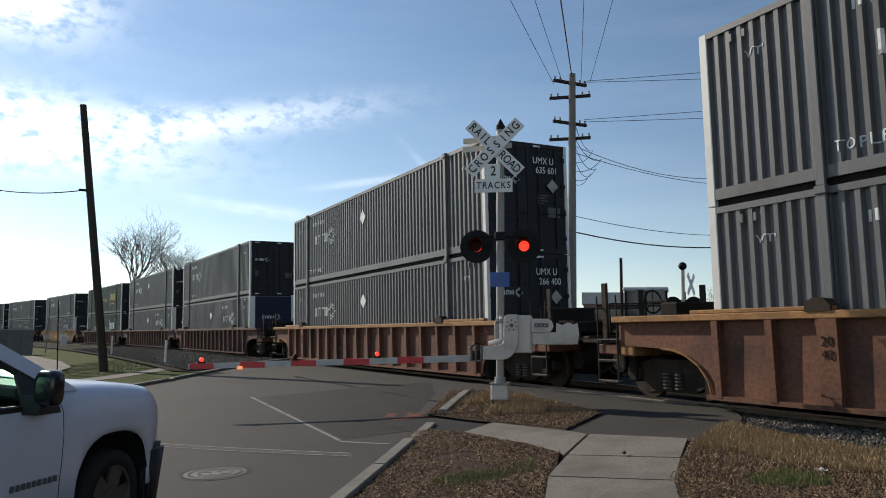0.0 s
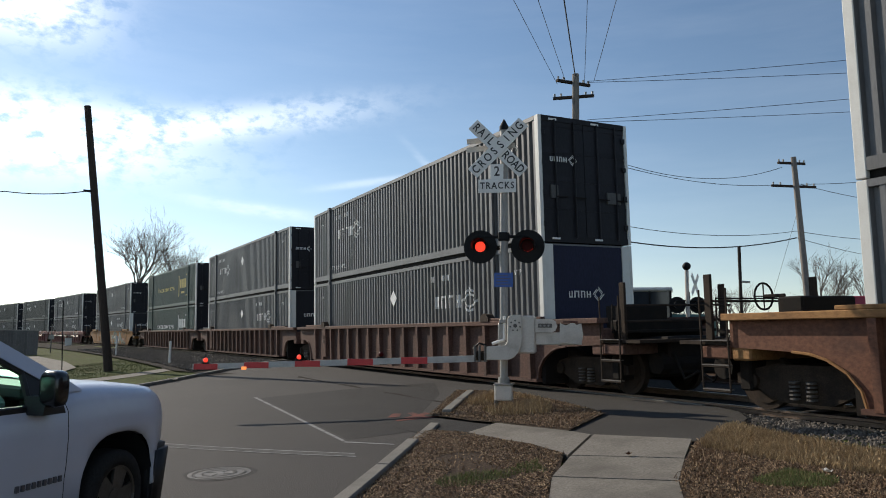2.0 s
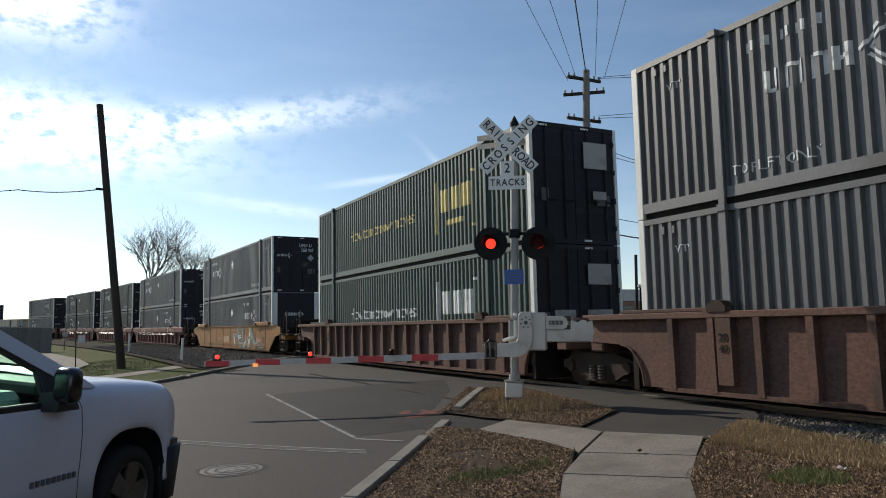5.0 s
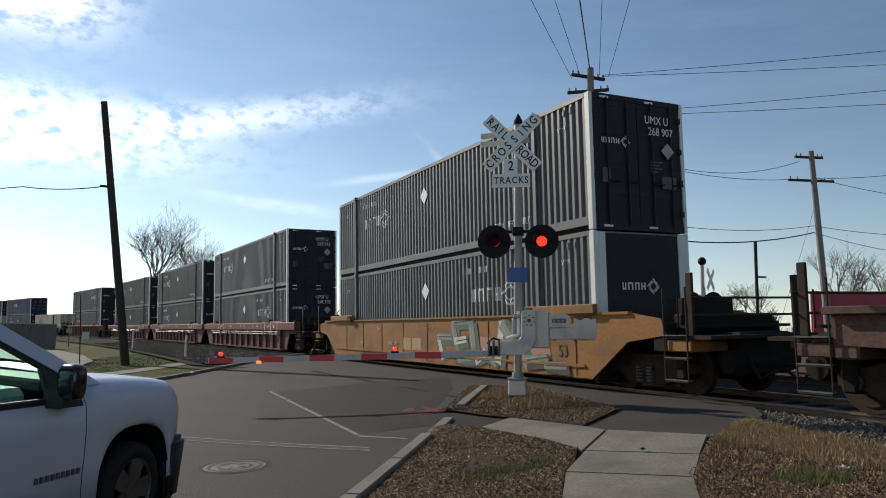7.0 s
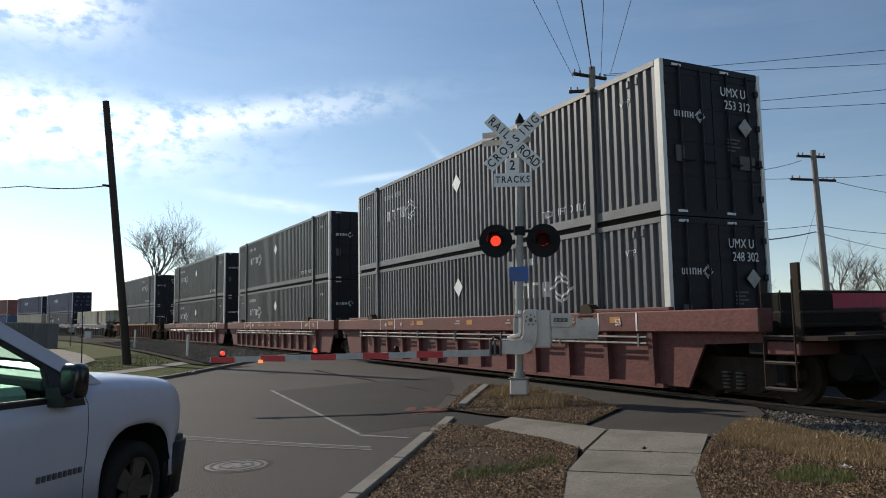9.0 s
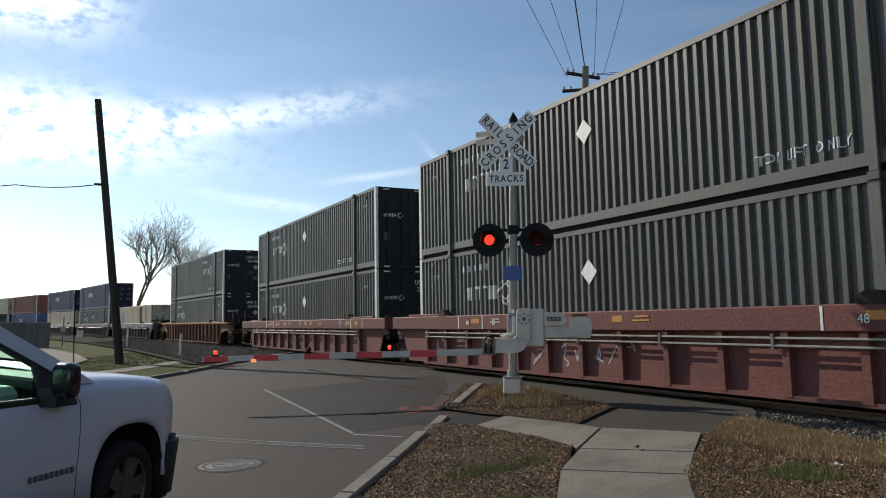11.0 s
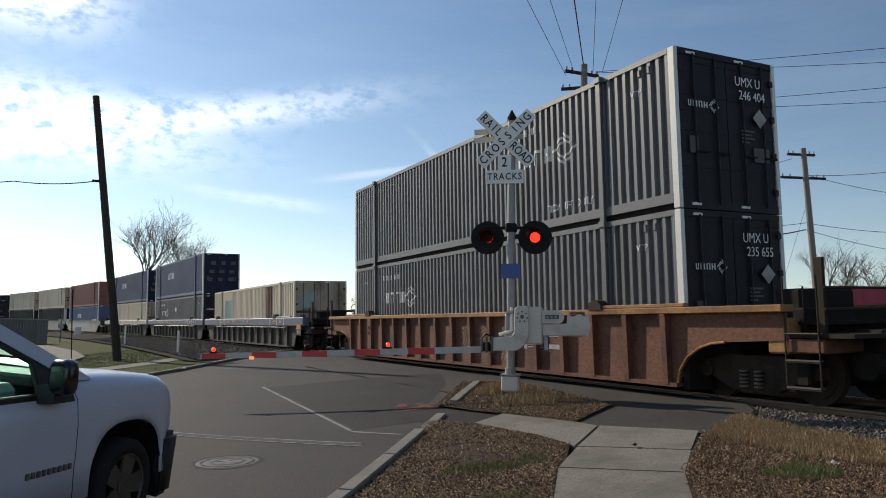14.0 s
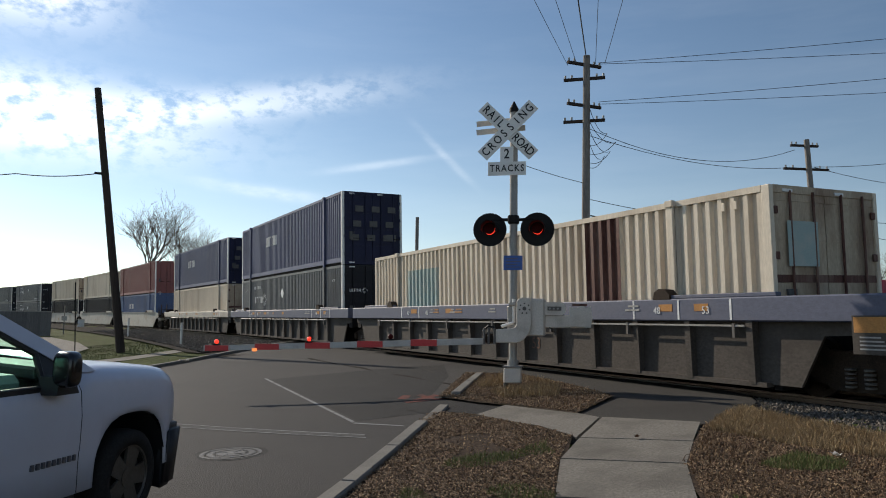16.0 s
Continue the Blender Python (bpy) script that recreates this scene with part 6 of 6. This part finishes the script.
    blades("grass", [(4.4, 4.0), (5.3, 4.75), (6.2, 4.85), (6.5, 4.4), (6.2, 3.0), (4.4, 3.0)], 40000, 0.044, grn, "short green grass tufts", (0.02, 0.055), 0.004, 4, 0.1, 0.22)
    blades("dry_grass", ISLAND, 50000, 0.044, dry, "dead leaves round the signal", (0.015, 0.05), 0.006, 5, 0.75)
    blades("dry_grass", [(6.2, 10.2), (6.7, 11.9), (7.6, 12.6), (8.0, 11.8), (7.5, 10.4), (6.9, 9.7)], 16000, 0.044, straw, "straw-coloured dead grass round the signal's foot", (0.04, 0.14), 0.006, 15, 0.2, -0.1)
    def grown(poly, k):
        cx, cy = sum(q[0] for q in poly) / len(poly), sum(q[1] for q in poly) / len(poly)
        return [(cx + (q[0] - cx) * k, cy + (q[1] - cy) * k) for q in poly]
    for k, poly in enumerate((VERGE_A, VERGE_B, ISLAND)):
        blades("dry_grass", grown(poly, 1.035), 6000, 0.045, dry, "stray leaves and stalks along the verge's edge", (0.02, 0.06), 0.008, 30 + k, 0.7)
    for x, y, r, a, lab, m in ((5.62, 6.4, 0.05, 20, "curled brown leaf on the footway", "leafbrown"), (6.35, 4.55, 0.06, 70, "scrap of white paper in the grass", "white"), (3.4, 25.6, 0.16, 10, "scrap of white paper by the far kerb", "white")):
        bm = bmesh.new()
        pts = [bm.verts.new((r * math.cos(q) * (1 + 0.3 * (j % 2)), 0.6 * r * math.sin(q), 0.02 + 0.35 * r * (j % 2))) for j, q in enumerate([2 * math.pi * i / 8 for i in range(8)])]
        mid = bm.verts.new((0, 0, 0.008))
        for j in range(8):
            bm.faces.new((mid, pts[j], pts[(j + 1) % 8]))
        bmesh.ops.solidify(bm, geom=bm.faces, thickness=0.002)
        ob = part("leaf" if m == "leafbrown" else "paper_scrap", bm, M[m], None)
        ob.matrix_basis = pose(x, y, ground_z(x, y) + 0.055, 0, 0, a)
        tagged(ob, lab, "leaf" if m == "leafbrown" else "litter")
    far = [road_at(4, 10.8), road_at(26, 10.8), road_at(30, 24), road_at(4, 26)]
    grn2 = island_mat("far_grass_blades", [(0.06, 0.075, 0.02), (0.09, 0.105, 0.03), (0.13, 0.13, 0.05)])
    blades("grass", far, 60000, -0.05, grn2, "short green grass across the road", (0.03, 0.06), 0.014, 6, 0.0, -0.3)
    # loose ballast stones
    rng = random.Random(9)
    vs, fs = [], []
    for n in range(21000):
        s, o = rng.uniform(-2, 9.2), rng.uniform(-3.0, -0.4)
        o = -0.4 - abs(o + 0.4) * rng.uniform(0.3, 1.0)
        zz = -0.1 + (min(0, o + 1.5)) * 0.03
        r = rng.uniform(0.018, 0.042)
        if n >= 9000:       # along the bank beyond the road
            s, o, r = 30 + 45 * rng.random() ** 1.5, rng.uniform(-5.3, -0.6), rng.uniform(0.03, 0.07)
            zz = -0.07 + (o + 2.9) * 0.016
        p = on_track(s) @ Vector((o, 0, zz + 0.02))
        k = len(vs)
        q = Euler((rng.uniform(0, 6), rng.uniform(0, 6), rng.uniform(0, 6))).to_matrix()
        for c in ((1, 0, 0), (-0.9, 0.2, 0), (0, 0.8, 0.2), (0.1, -0.9, 0), (0, 0.1, 0.8), (0.2, 0, -0.7)):
            vs.append(tuple(p + q @ (Vector(c) * r * rng.uniform(0.8, 1.2))))
        fs += [(k + a, k + b, k + c) for a, b, c in ((0, 2, 4), (2, 1, 4), (1, 3, 4), (3, 0, 4), (2, 0, 5), (1, 2, 5), (3, 1, 5), (0, 3, 5))]
    me = bpy.data.meshes.new("ballast_stones")
    me.from_pydata(vs, [], fs)
    me.materials.append(island_mat("ballast_tones", [(0.028, 0.022, 0.017), (0.1, 0.083, 0.066), (0.045, 0.036, 0.028), (0.19, 0.165, 0.135)]))
    tagged(new("ballast_stones", me), "loose grey crushed stone beside the rail", "gravel", kind="stuff")
    # sleepers where the bed shows
    bm0 = None
    for k in range(34):
        s = -8 + 0.52 * k
        m = on_track(s) @ pose(0.72, 0, -0.2)
        if bm0 is None:
            bm0 = part("sleeper", boxes((-1.3, 1.3, -0.11, 0.11, -0.09, 0.09), bevel=0.01), M["tie"], None)
            bm0.matrix_basis = m
        o = bm0 if k == 0 else share(bm0, m)
        tagged(o, "weathered timber railway sleeper in the ballast", "sleeper", "sleepers", "structure")


# ---- across the road and behind the train ----
def post(x, y, h, r, material, label, name="marker_post"):
    z = ground_z(x, y)
    g = thing(name, label, "post", at=pose(x, y, z - 0.05))
    part("shaft", rods(((0, 0, 0), (0, 0, h), r), n=10), material, g)
    return g


def backdrop_things():
    post(4.82, 37.7, 1.15, 0.06, M["white"], "short white marker post beside the tracks")
    post(3.54, 54.7, 1.35, 0.06, M["white"], "short white marker post beside the tracks")
    g = post(-0.5, 72.5, 2.5, 0.05, M["pole"], "thin post with a small square plate", "sign_post")
    part("plate", boxes((-0.22, 0.22, -0.06, -0.04, 1.2, 1.6)), M["steel"], g)
    g = thing("relay_box", "white trackside equipment cabinet on the grass", "cabinet", at=pose(1.1, 95.5, -0.05))
    part("body", boxes((-0.35, 0.35, -0.3, 0.3, 0, 1.25), bevel=0.04), M["white"], g)
    part("lid", boxes((-0.38, 0.38, -0.33, 0.33, 1.25, 1.32), bevel=0.02), M["alu"], g)
    # plank fence
    f = thing("fence", "weathered grey plank fence with a pale top rail", "fence", at=pose(-1.4, 68.4, -0.05, 0, 0, 195))
    plank = None
    for k in range(90):
        m = pose(0.2 * k, 0, 0)
        if plank is None:
            plank = part("plank", boxes((0.005, 0.195, -0.015, 0.015, 0, 1.95)), M["fence"], f)
        else:
            share(plank, m, f)
    part("top_rail", boxes((0, 18, -0.05, 0.05, 1.95, 2.03)), M["steel"], f)
    # the signal on the far side of the line
    g = thing("crossing_signal", "far crossing signal seen from behind, grey mast", "crossing signal", at=pose(20.05, 19.54, 0.15, 0, 0, -37))
    part("mast", rods(((0, 0, 0), (0, 0, 4.0), 0.07), n=12), M["alu"], g)
    bm = bmesh.new()
    bmesh.ops.create_uvsphere(bm, u_segments=14, v_segments=8, radius=0.15, matrix=pose(0, 0, 4.15))
    part("bell", bm, M["signblack"], g, smooth=True)
    for a in (45, -45):
        part("crossbuck_blade", turned(boxes((-0.5, 0.5, -0.008, 0.008, -0.09, 0.09)), pose(0.3, 0.12, 3.5, 0, 0, 62) @ pose(0, 0, 0, 0, a, 0)), M["sign"], g)
    for k in (-0.36, 0.36):
        part("flasher_disc", rods(((k, 0.02, 2.75), (k, 0.04, 2.75), 0.3), n=24), M["signblack"], g)
        part("lamp_housing", rods(((k, 0.0, 2.75), (k, -0.18, 2.75), 0.13), n=12), M["signblack"], g)
    part("light_arm", rods(((-0.4, 0, 2.9), (0.4, 0, 2.9), 0.03)), M["signblack"], g)
    # wheel loader
    g = thing("wheel_loader", "green and white wheel loader parked behind the tracks", "loader", at=pose(22.3, 23.6, 0.15, 0, 0, -45))
    part("chassis", boxes((-2.4, 2.0, -0.8, 0.8, 0.8, 1.7), bevel=0.08), M["loadergreen"], g)
    part("engine_hood", boxes((0.6, 2.4, -0.75, 0.75, 1.6, 2.55), bevel=0.12), M["loadergreen"], g)
    part("cab_roof", boxes((-1.1, 0.75, -0.85, 0.85, 3.5, 3.66), bevel=0.05), M["white"], g)
    for xx in (-1.0, -0.2, 0.62):
        for yy in (-0.78, 0.74):
            part("cab_pillar", boxes((xx, xx + 0.08, yy, yy + 0.06, 1.7, 3.5)), M["signblack"], g)
    for k, (a, b) in enumerate((((-0.92, -0.2), -0.75), ((-0.12, 0.62), -0.75), ((-0.92, 0.62), 0.75))):
        part("cab_glass", boxes((a[0], a[1], b - 0.008, b + 0.008, 1.9, 3.48)), M["darkglass"], g)
    part("exhaust", rods(((1.4, 0.3, 2.5), (1.4, 0.3, 3.5), 0.05)), M["signblack"], g)
    for xx in (-1.5, 1.4):
        for yy in (-1.0, 1.0):
            w = part("wheel", rods(((xx, yy - 0.25, 0.75), (xx, yy + 0.25, 0.75), 0.75), n=24), M["rubber"], g)
            part("rim", rods(((xx, yy - 0.27, 0.75), (xx, yy + 0.27, 0.75), 0.36), n=16), M["white"], w)
    # red trailer with an excavator behind it
    g = thing("box_trailer", "faded red box trailer parked beyond the tracks", "trailer", at=pose(39.2, 27.8, 0.1, 0, 0, -52))
    part("box", boxes((-1.5, 10.5, -1.25, 1.25, 1.1, 4.1), bevel=0.04), M["trailerred"], g)
    rib = None
    for k in range(13):
        if rib is None:
            rib = part("side_rib", boxes((-1.42, -1.34, -1.3, -1.25, 1.15, 4.05)), M["trailerred"], g)
        else:
            share(rib, pose(0.96 * k, 0, 0), g)
    part("door", boxes((-1.56, -1.5, -1.2, 1.2, 1.2, 4.0)), M["trailerpink"], g)
    part("placard", boxes((-1.58, -1.555, -0.8, -0.3, 3.3, 3.6)), M["white"], g)
    for xx in (1.0, 2.3, 8.5):
        for yy in (-1.0, 1.0):
            part("wheel", rods(((xx, yy - 0.14, 0.5), (xx, yy + 0.14, 0.5), 0.5), n=18), M["rubber"], g)
    part("axle_frame", boxes((-1.2, 10, -0.5, 0.5, 0.6, 1.1)), M["black"], g)
    g = thing("excavator", "yellow excavator with a folded boom", "excavator", at=pose(47.5, 29.3, 0.1, 0, 0, 20))
    part("boom", prism(bmesh.new(), [(0, 1.8), (0.5, 1.8), (2.6, 4.9), (4.6, 5.3), (4.6, 5.7), (2.3, 5.5)], "y", -0.25, 0.25), M["yellowpaint"], g)
    part("stick", prism(bmesh.new(), [(4.4, 5.8), (4.8, 5.6), (4.0, 2.9), (3.7, 3.0)], "y", -0.18, 0.18), M["yellowpaint"], g)
    part("house", boxes((-2.2, 1.0, -1.2, 1.2, 1.1, 2.6), bevel=0.1), M["yellowpaint"], g)
    part("cab", boxes((-0.2, 1.1, 0.3, 1.25, 1.2, 3.1), bevel=0.1), M["signblack"], g)
    for yy in (-1.1, 1.1):
        part("crawler", boxes((-2.2, 2.0, yy - 0.3, yy + 0.3, 0.1, 1.0), bevel=0.2), M["black"], g)
    flat("yard", [(18.4, -30), (18.6, 20), (17.5, 40), (15, 60), (8, 95), (90, 120), (120, 40), (110, -30)], 0.02, M["yard"], "bare trodden dirt yard beyond the tracks", "yard", cell=4.0)
    rng = random.Random(21)
    for n, (x0, y0, x1, y1, count, high) in enumerate(((24, 52, 40, 62, 26, 2.6), (44, 52, 62, 42, 34, 3.0), (58, 38, 70, 24, 24, 3.2))):
        vs, fs = [], []
        for _ in range(count):
            u = rng.random()
            foot = Vector((x0 + (x1 - x0) * u + rng.uniform(-1, 1), y0 + (y1 - y0) * u + rng.uniform(-1, 1), -0.2))
            for _ in range(30):
                lean = Vector((rng.uniform(-0.8, 0.8), rng.uniform(-0.8, 0.8), rng.uniform(0.5, 1.0) * high))
                mid = foot + lean * 0.55 + Vector((rng.uniform(-0.2, 0.2), rng.uniform(-0.2, 0.2), 0))
                twig(vs, fs, foot, mid, 0.022, 0.014)
                for _ in range(3):
                    twig(vs, fs, mid, mid + lean * 0.45 + Vector((rng.uniform(-0.5, 0.5), rng.uniform(-0.5, 0.5), rng.uniform(-0.2, 0.3))), 0.013, 0.006)
        tagged(sticks("brush", vs, fs, M["brush"], None), "thicket of bare brown scrub behind the yard", "scrub", kind="stuff")
    # low building
    g = thing("building", "low flat-roofed brick building with a pale fascia", "building", at=pose(58.5, 68.3, 0.1, 0, 0, -40))
    part("wall", boxes((-3.2, 3.2, -4, 4, 0, 5.6)), M["brick"], g)
    part("fascia", boxes((-3.4, 3.4, -4.2, 4.2, 5.6, 6.9)), M["fascia"], g)
    for k in range(3):
        w = part("window", boxes((-2.4 + 1.9 * k, -1.2 + 1.9 * k, -4.05, -3.98, 3.2, 5.0)), M["darkglass"], g)
        part("window_sill", boxes((-2.5 + 1.9 * k, -1.1 + 1.9 * k, -4.12, -4.0, 3.1, 3.2)), M["white"], w)
    # street lamps and bare poles
    for x, y, h, lab in ((26.6, 22.8, 5.7, "slim dark lamp post with a small head"), (23.1, 26.3, 5.3, "slim dark lamp post with a small head")):
        g = post(x, y, h, 0.07, M["darkpole"], lab, "lamp_post")
        part("lamp_head", boxes((0.0, 0.55, -0.09, 0.09, h * 0.72, h * 0.72 + 0.08), bevel=0.02), M["steel"], g)
    post(21.5, 47.0, 8.8, 0.12, M["pole"], "bare grey timber pole", "utility_pole")
    # bare trees
    for i, (x, y, h) in enumerate(((6.6, 88, 17.5), (12.0, 91, 16.5), (25, 55, 8.5), (22.5, 57, 7.5), (51, 47.5, 8.0), (53.5, 46, 8.4), (48, 50, 7), (57.3, 40.2, 11.5), (62, 40, 11.0), (60, 35.5, 10.5), (33, 72, 8), (64, 62, 9), (70, 30, 10))):
        tree((x, y, 0), h, 11 + i, 0.55 if h < 13 else 0.47, "tall bare deciduous tree in late autumn" if h > 9 else "small bare tree with fine twigs", 7 if h > 13 else 6, 0.013)
    rng = random.Random(77)
    for i in range(16):
        a = radians(rng.uniform(-8, 14))
        d = rng.uniform(190, 330)
        tree((math.sin(a) * d - 8, math.cos(a) * d, 0), rng.uniform(7, 11), 100 + i, 0.6, "distant bare tree on the horizon", 5, 0.03)
    for i in range(14):
        a = radians(rng.uniform(34, 62))
        d = rng.uniform(90, 150)
        tree((math.sin(a) * d, math.cos(a) * d, 0), rng.uniform(6, 9), 200 + i, 0.6, "distant bare tree behind the yard", 5, 0.03)
    # wires
    tops = ((-0.8, 12.9, (13.0, 20.0)), (-0.4, 12.9, (13.7, 19.6)), (0.0, 13.2, (14.44, 19.18)), (0.4, 12.9, (15.11, 18.81)), (0.8, 12.9, (15.94, 18.35)))
    for off, z, (ex, ey) in tops:
        a = Vector((19.6 + off * 0.75, 25.3 - off * 0.65, z))
        b = Vector((ex, ey, 13.0))
        wire((a, a + (b - a) * 3.4), 0.12, 0.026 if off == 0 else 0.011)
    for z, e in ((12.95, (27.64, 17.17, 13.0)), (12.9, (29.07, 18.1, 13.0)), (11.2, (27.83, 17.38, 11.5)), (11.1, (29.5, 18.46, 11.5))):
        a = Vector((20.0, 25.0, z))
        wire((a, a + (Vector(e) - a) * 2.6), 0.25, 0.012)
    for z, e, sg in ((10.0, (34.9, 26.8, 11.2), 1.0), (9.7, (34.6, 26.9, 10.2), 0.5), (6.9, (35.24, 26.35, 7.61), 0.5), (6.2, (35.23, 26.36, 7.24), 0.6)):
        wire(((19.7, 25.2, z), e), sg, 0.03 if z < 6.5 else 0.015)
    for a, e in (((35.3, 26.3, 10.2), (42.28, 26.69, 11.63)), ((35.6, 26.2, 10.2), (42.25, 26.73, 10.55)), ((35.24, 26.35, 7.61), (42.19, 26.83, 8.13)), ((35.23, 26.36, 7.24), (42.17, 26.87, 7.2))):
        a = Vector(a)
        wire((a, a + (Vector(e) - a) * 3), 0.5, 0.016)
    wire(((35.3, 26.3, 8.6), (33.6, 28.2, 0.3)), 0.0, 0.01, "thin guy wire to the ground")
    wire(((19.6, 25.3, 7.6), (17.3, 26.9, 8.5)), 0.05, 0.014)
    for za, zb, out in ((10.3, 9.4, 0.9), (9.9, 9.0, 0.7), (9.3, 8.8, 0.5), (10.9, 9.8, 0.6)):
        wire(((19.7, 25.2, za), (19.7 + out, 25.2 - out * 0.7, zb)), 0.35, 0.014, "loose cable loop at the pole")
        wire(((19.7 + out, 25.2 - out * 0.7, zb), (19.68, 25.2, zb - 0.5)), 0.2, 0.014, "loose cable loop at the pole")
    wire(((0.64, 36.05, 7.96), (-2.68, 39.91, 8.3)), 0.12, 0.025, "single black cable from the leaning pole")
    wire(((-2.68, 39.91, 8.3), (-14, 53, 9.6)), 0.3, 0.025, "single black cable from the leaning pole")
    a = thing("cable_bracket", "small bracket on the leaning pole", "bracket", at=pose(0.98, 36.0, 7.98))
    part("arm", boxes((-0.4, 0.1, -0.04, 0.04, -0.05, 0.05)), M["signblack"], a)


M.update(
    truckwhite=mat("truck_white", (0.52, 0.525, 0.59), 0.22, 0.0, 0.03, 2, 0.0, (0.45, 0.455, 0.5), 0.4, fine=8),
    blackplastic=mat("black_plastic", (0.012, 0.012, 0.013), 0.55, 0, 0.2, 6, 0.05),
    blackgloss=mat("black_gloss", (0.01, 0.01, 0.011), 0.18, 0, 0.1, 6, 0.0),
    rubber=mat("rubber", (0.018, 0.017, 0.016), 0.8, 0, 0.3, 8, 0.15, spec=0.2),
    alloy=mat("alloy", (0.085, 0.075, 0.062), 0.5, 0.4, 0.2, 8, 0.05, (0.05, 0.04, 0.03), 0.7),
    lampglass=mat("headlight_glass", (0.5, 0.5, 0.52), 0.1, 0.3, 0.1, 10, 0.0),
    interior=mat("cab_interior", (0.3, 0.31, 0.3), 0.7, 0, 0.1, 6, 0.05),
    plate=mat("dull_plate", (0.09, 0.088, 0.085), 0.6, 0, 0.2, 8, 0.05, spec=0.2),
    spray=mat("sprayed_paint", (0.33, 0.32, 0.3), 0.6, 0, 0.2, 2.5, 0.03, (0.15, 0.13, 0.11), 0.7, spec=0.2),
    leafbrown=mat("leaf_brown", (0.12, 0.06, 0.03), 0.8, 0, 0.2, 8, 0.05),
    fadedgreen=mat("faded_green", (0.28, 0.36, 0.34), 0.6, 0, 0.1, 3, 0.05, (0.45, 0.42, 0.36), 0.6),
    ghostline=mat("scuffed_line_paint", (0.085, 0.082, 0.078), 0.85, 0, 0.4, 6, 0.3, (0.045, 0.043, 0.04), 0.9, spec=0.1),
    badge=mat("badge_grey", (0.12, 0.12, 0.13), 0.4, 0.4, 0.1, 10, 0.0),
    redspray=mat("red_spray", (0.12, 0.042, 0.033), 0.85, 0, 0.5, 5, 0.3, (0.036, 0.034, 0.033), 1.0, spec=0.12),
    fadedbar=mat("faded_bar", (0.36, 0.25, 0.14), 0.6, 0, 0.2, 2.5, 0.03, (0.26, 0.14, 0.06), 0.8, spec=0.2),
    teal=mat("sprayed_teal", (0.075, 0.125, 0.11), 0.6, 0, 0.25, 2.5, 0.03, (0.16, 0.12, 0.07), 0.6, spec=0.2),
    mint=mat("sprayed_pale_green", (0.2, 0.225, 0.185), 0.65, 0, 0.3, 2.5, 0.03, (0.14, 0.11, 0.065), 0.9, spec=0.2),
    pink=mat("sprayed_pink", (0.36, 0.19, 0.15), 0.6, 0, 0.2, 2.5, 0.03, (0.25, 0.13, 0.06), 0.6, spec=0.2),
    newasphalt=mat("new_asphalt", (0.026, 0.0245, 0.0235), 0.8, 0, 0.4, 1.0, 0.5, (0.034, 0.032, 0.03), 0.6, fine=70, spec=0.12),
    iron=mat("cast_iron", (0.062, 0.059, 0.056), 0.65, 0.1, 0.35, 8, 0.3, (0.035, 0.033, 0.03), 0.8),
    fence=mat("fence_wood", (0.13, 0.125, 0.12), 0.9, 0, 0.2, 3, 0.2, rnd=0.15),
    loadergreen=mat("loader_green", (0.05, 0.11, 0.085), 0.5, 0, 0.15, 3, 0.05),
    trailerred=mat("trailer_red", (0.33, 0.035, 0.06), 0.5, 0, 0.15, 1, 0.05),
    trailerpink=mat("trailer_door", (0.5, 0.1, 0.14), 0.5, 0, 0.15, 1, 0.05),
    yellowpaint=mat("machine_yellow", (0.5, 0.38, 0.05), 0.5, 0, 0.15, 2, 0.05),
    brick=mat("brick_wall", (0.22, 0.13, 0.1), 0.9, 0, 0.25, 2, 0.2),
    fascia=mat("fascia", (0.4, 0.38, 0.36), 0.7, 0, 0.1, 1, 0.05),
    darkglass=mat("dark_window", (0.03, 0.035, 0.04), 0.08, 0, 0.1, 3, 0.0),
)


def glass_mat(name, col):
    m = bpy.data.materials.new(name)
    m.use_nodes = True
    nd, lk = m.node_tree.nodes, m.node_tree.links
    b = nd["Principled BSDF"]
    b.inputs["Base Color"].default_value = (*col, 1)
    b.inputs["Roughness"].default_value = 0.02
    b.inputs["Transmission Weight"].default_value = 1.0
    b.inputs["IOR"].default_value = 1.1
    return m


M["carglass"] = glass_mat("green_tinted_glass", (0.3, 0.8, 0.58))


ground()
streets()
track_bed()
train()
signal()
pickup()
wood_pole("utility_pole", "dark leaning timber pole with one cable", (2.12, 36.0, -0.05), (0.51, 36.07, 11.87), 0.19, 0.14, M["darkpole"])
wood_pole("utility_pole", "tall weathered timber pole with four crossarms", (19.5, 25.36, 0.2), (19.62, 25.3, 13.3), 0.2, 0.15, M["pole"], ((12.75, 0.85, -5), (12.1, 0.9, -42), (10.9, 0.85, -5), (10.2, 0.9, -42)))
wood_pole("utility_pole", "leaning weathered timber pole with two crossarms", (35.6, 25.9, 0.1), (35.25, 26.33, 11.71), 0.2, 0.14, M["pole"], ((11.3, 0.8, -20), (10.0, 1.3, -20)))
backdrop_things()
roadside()
motions()
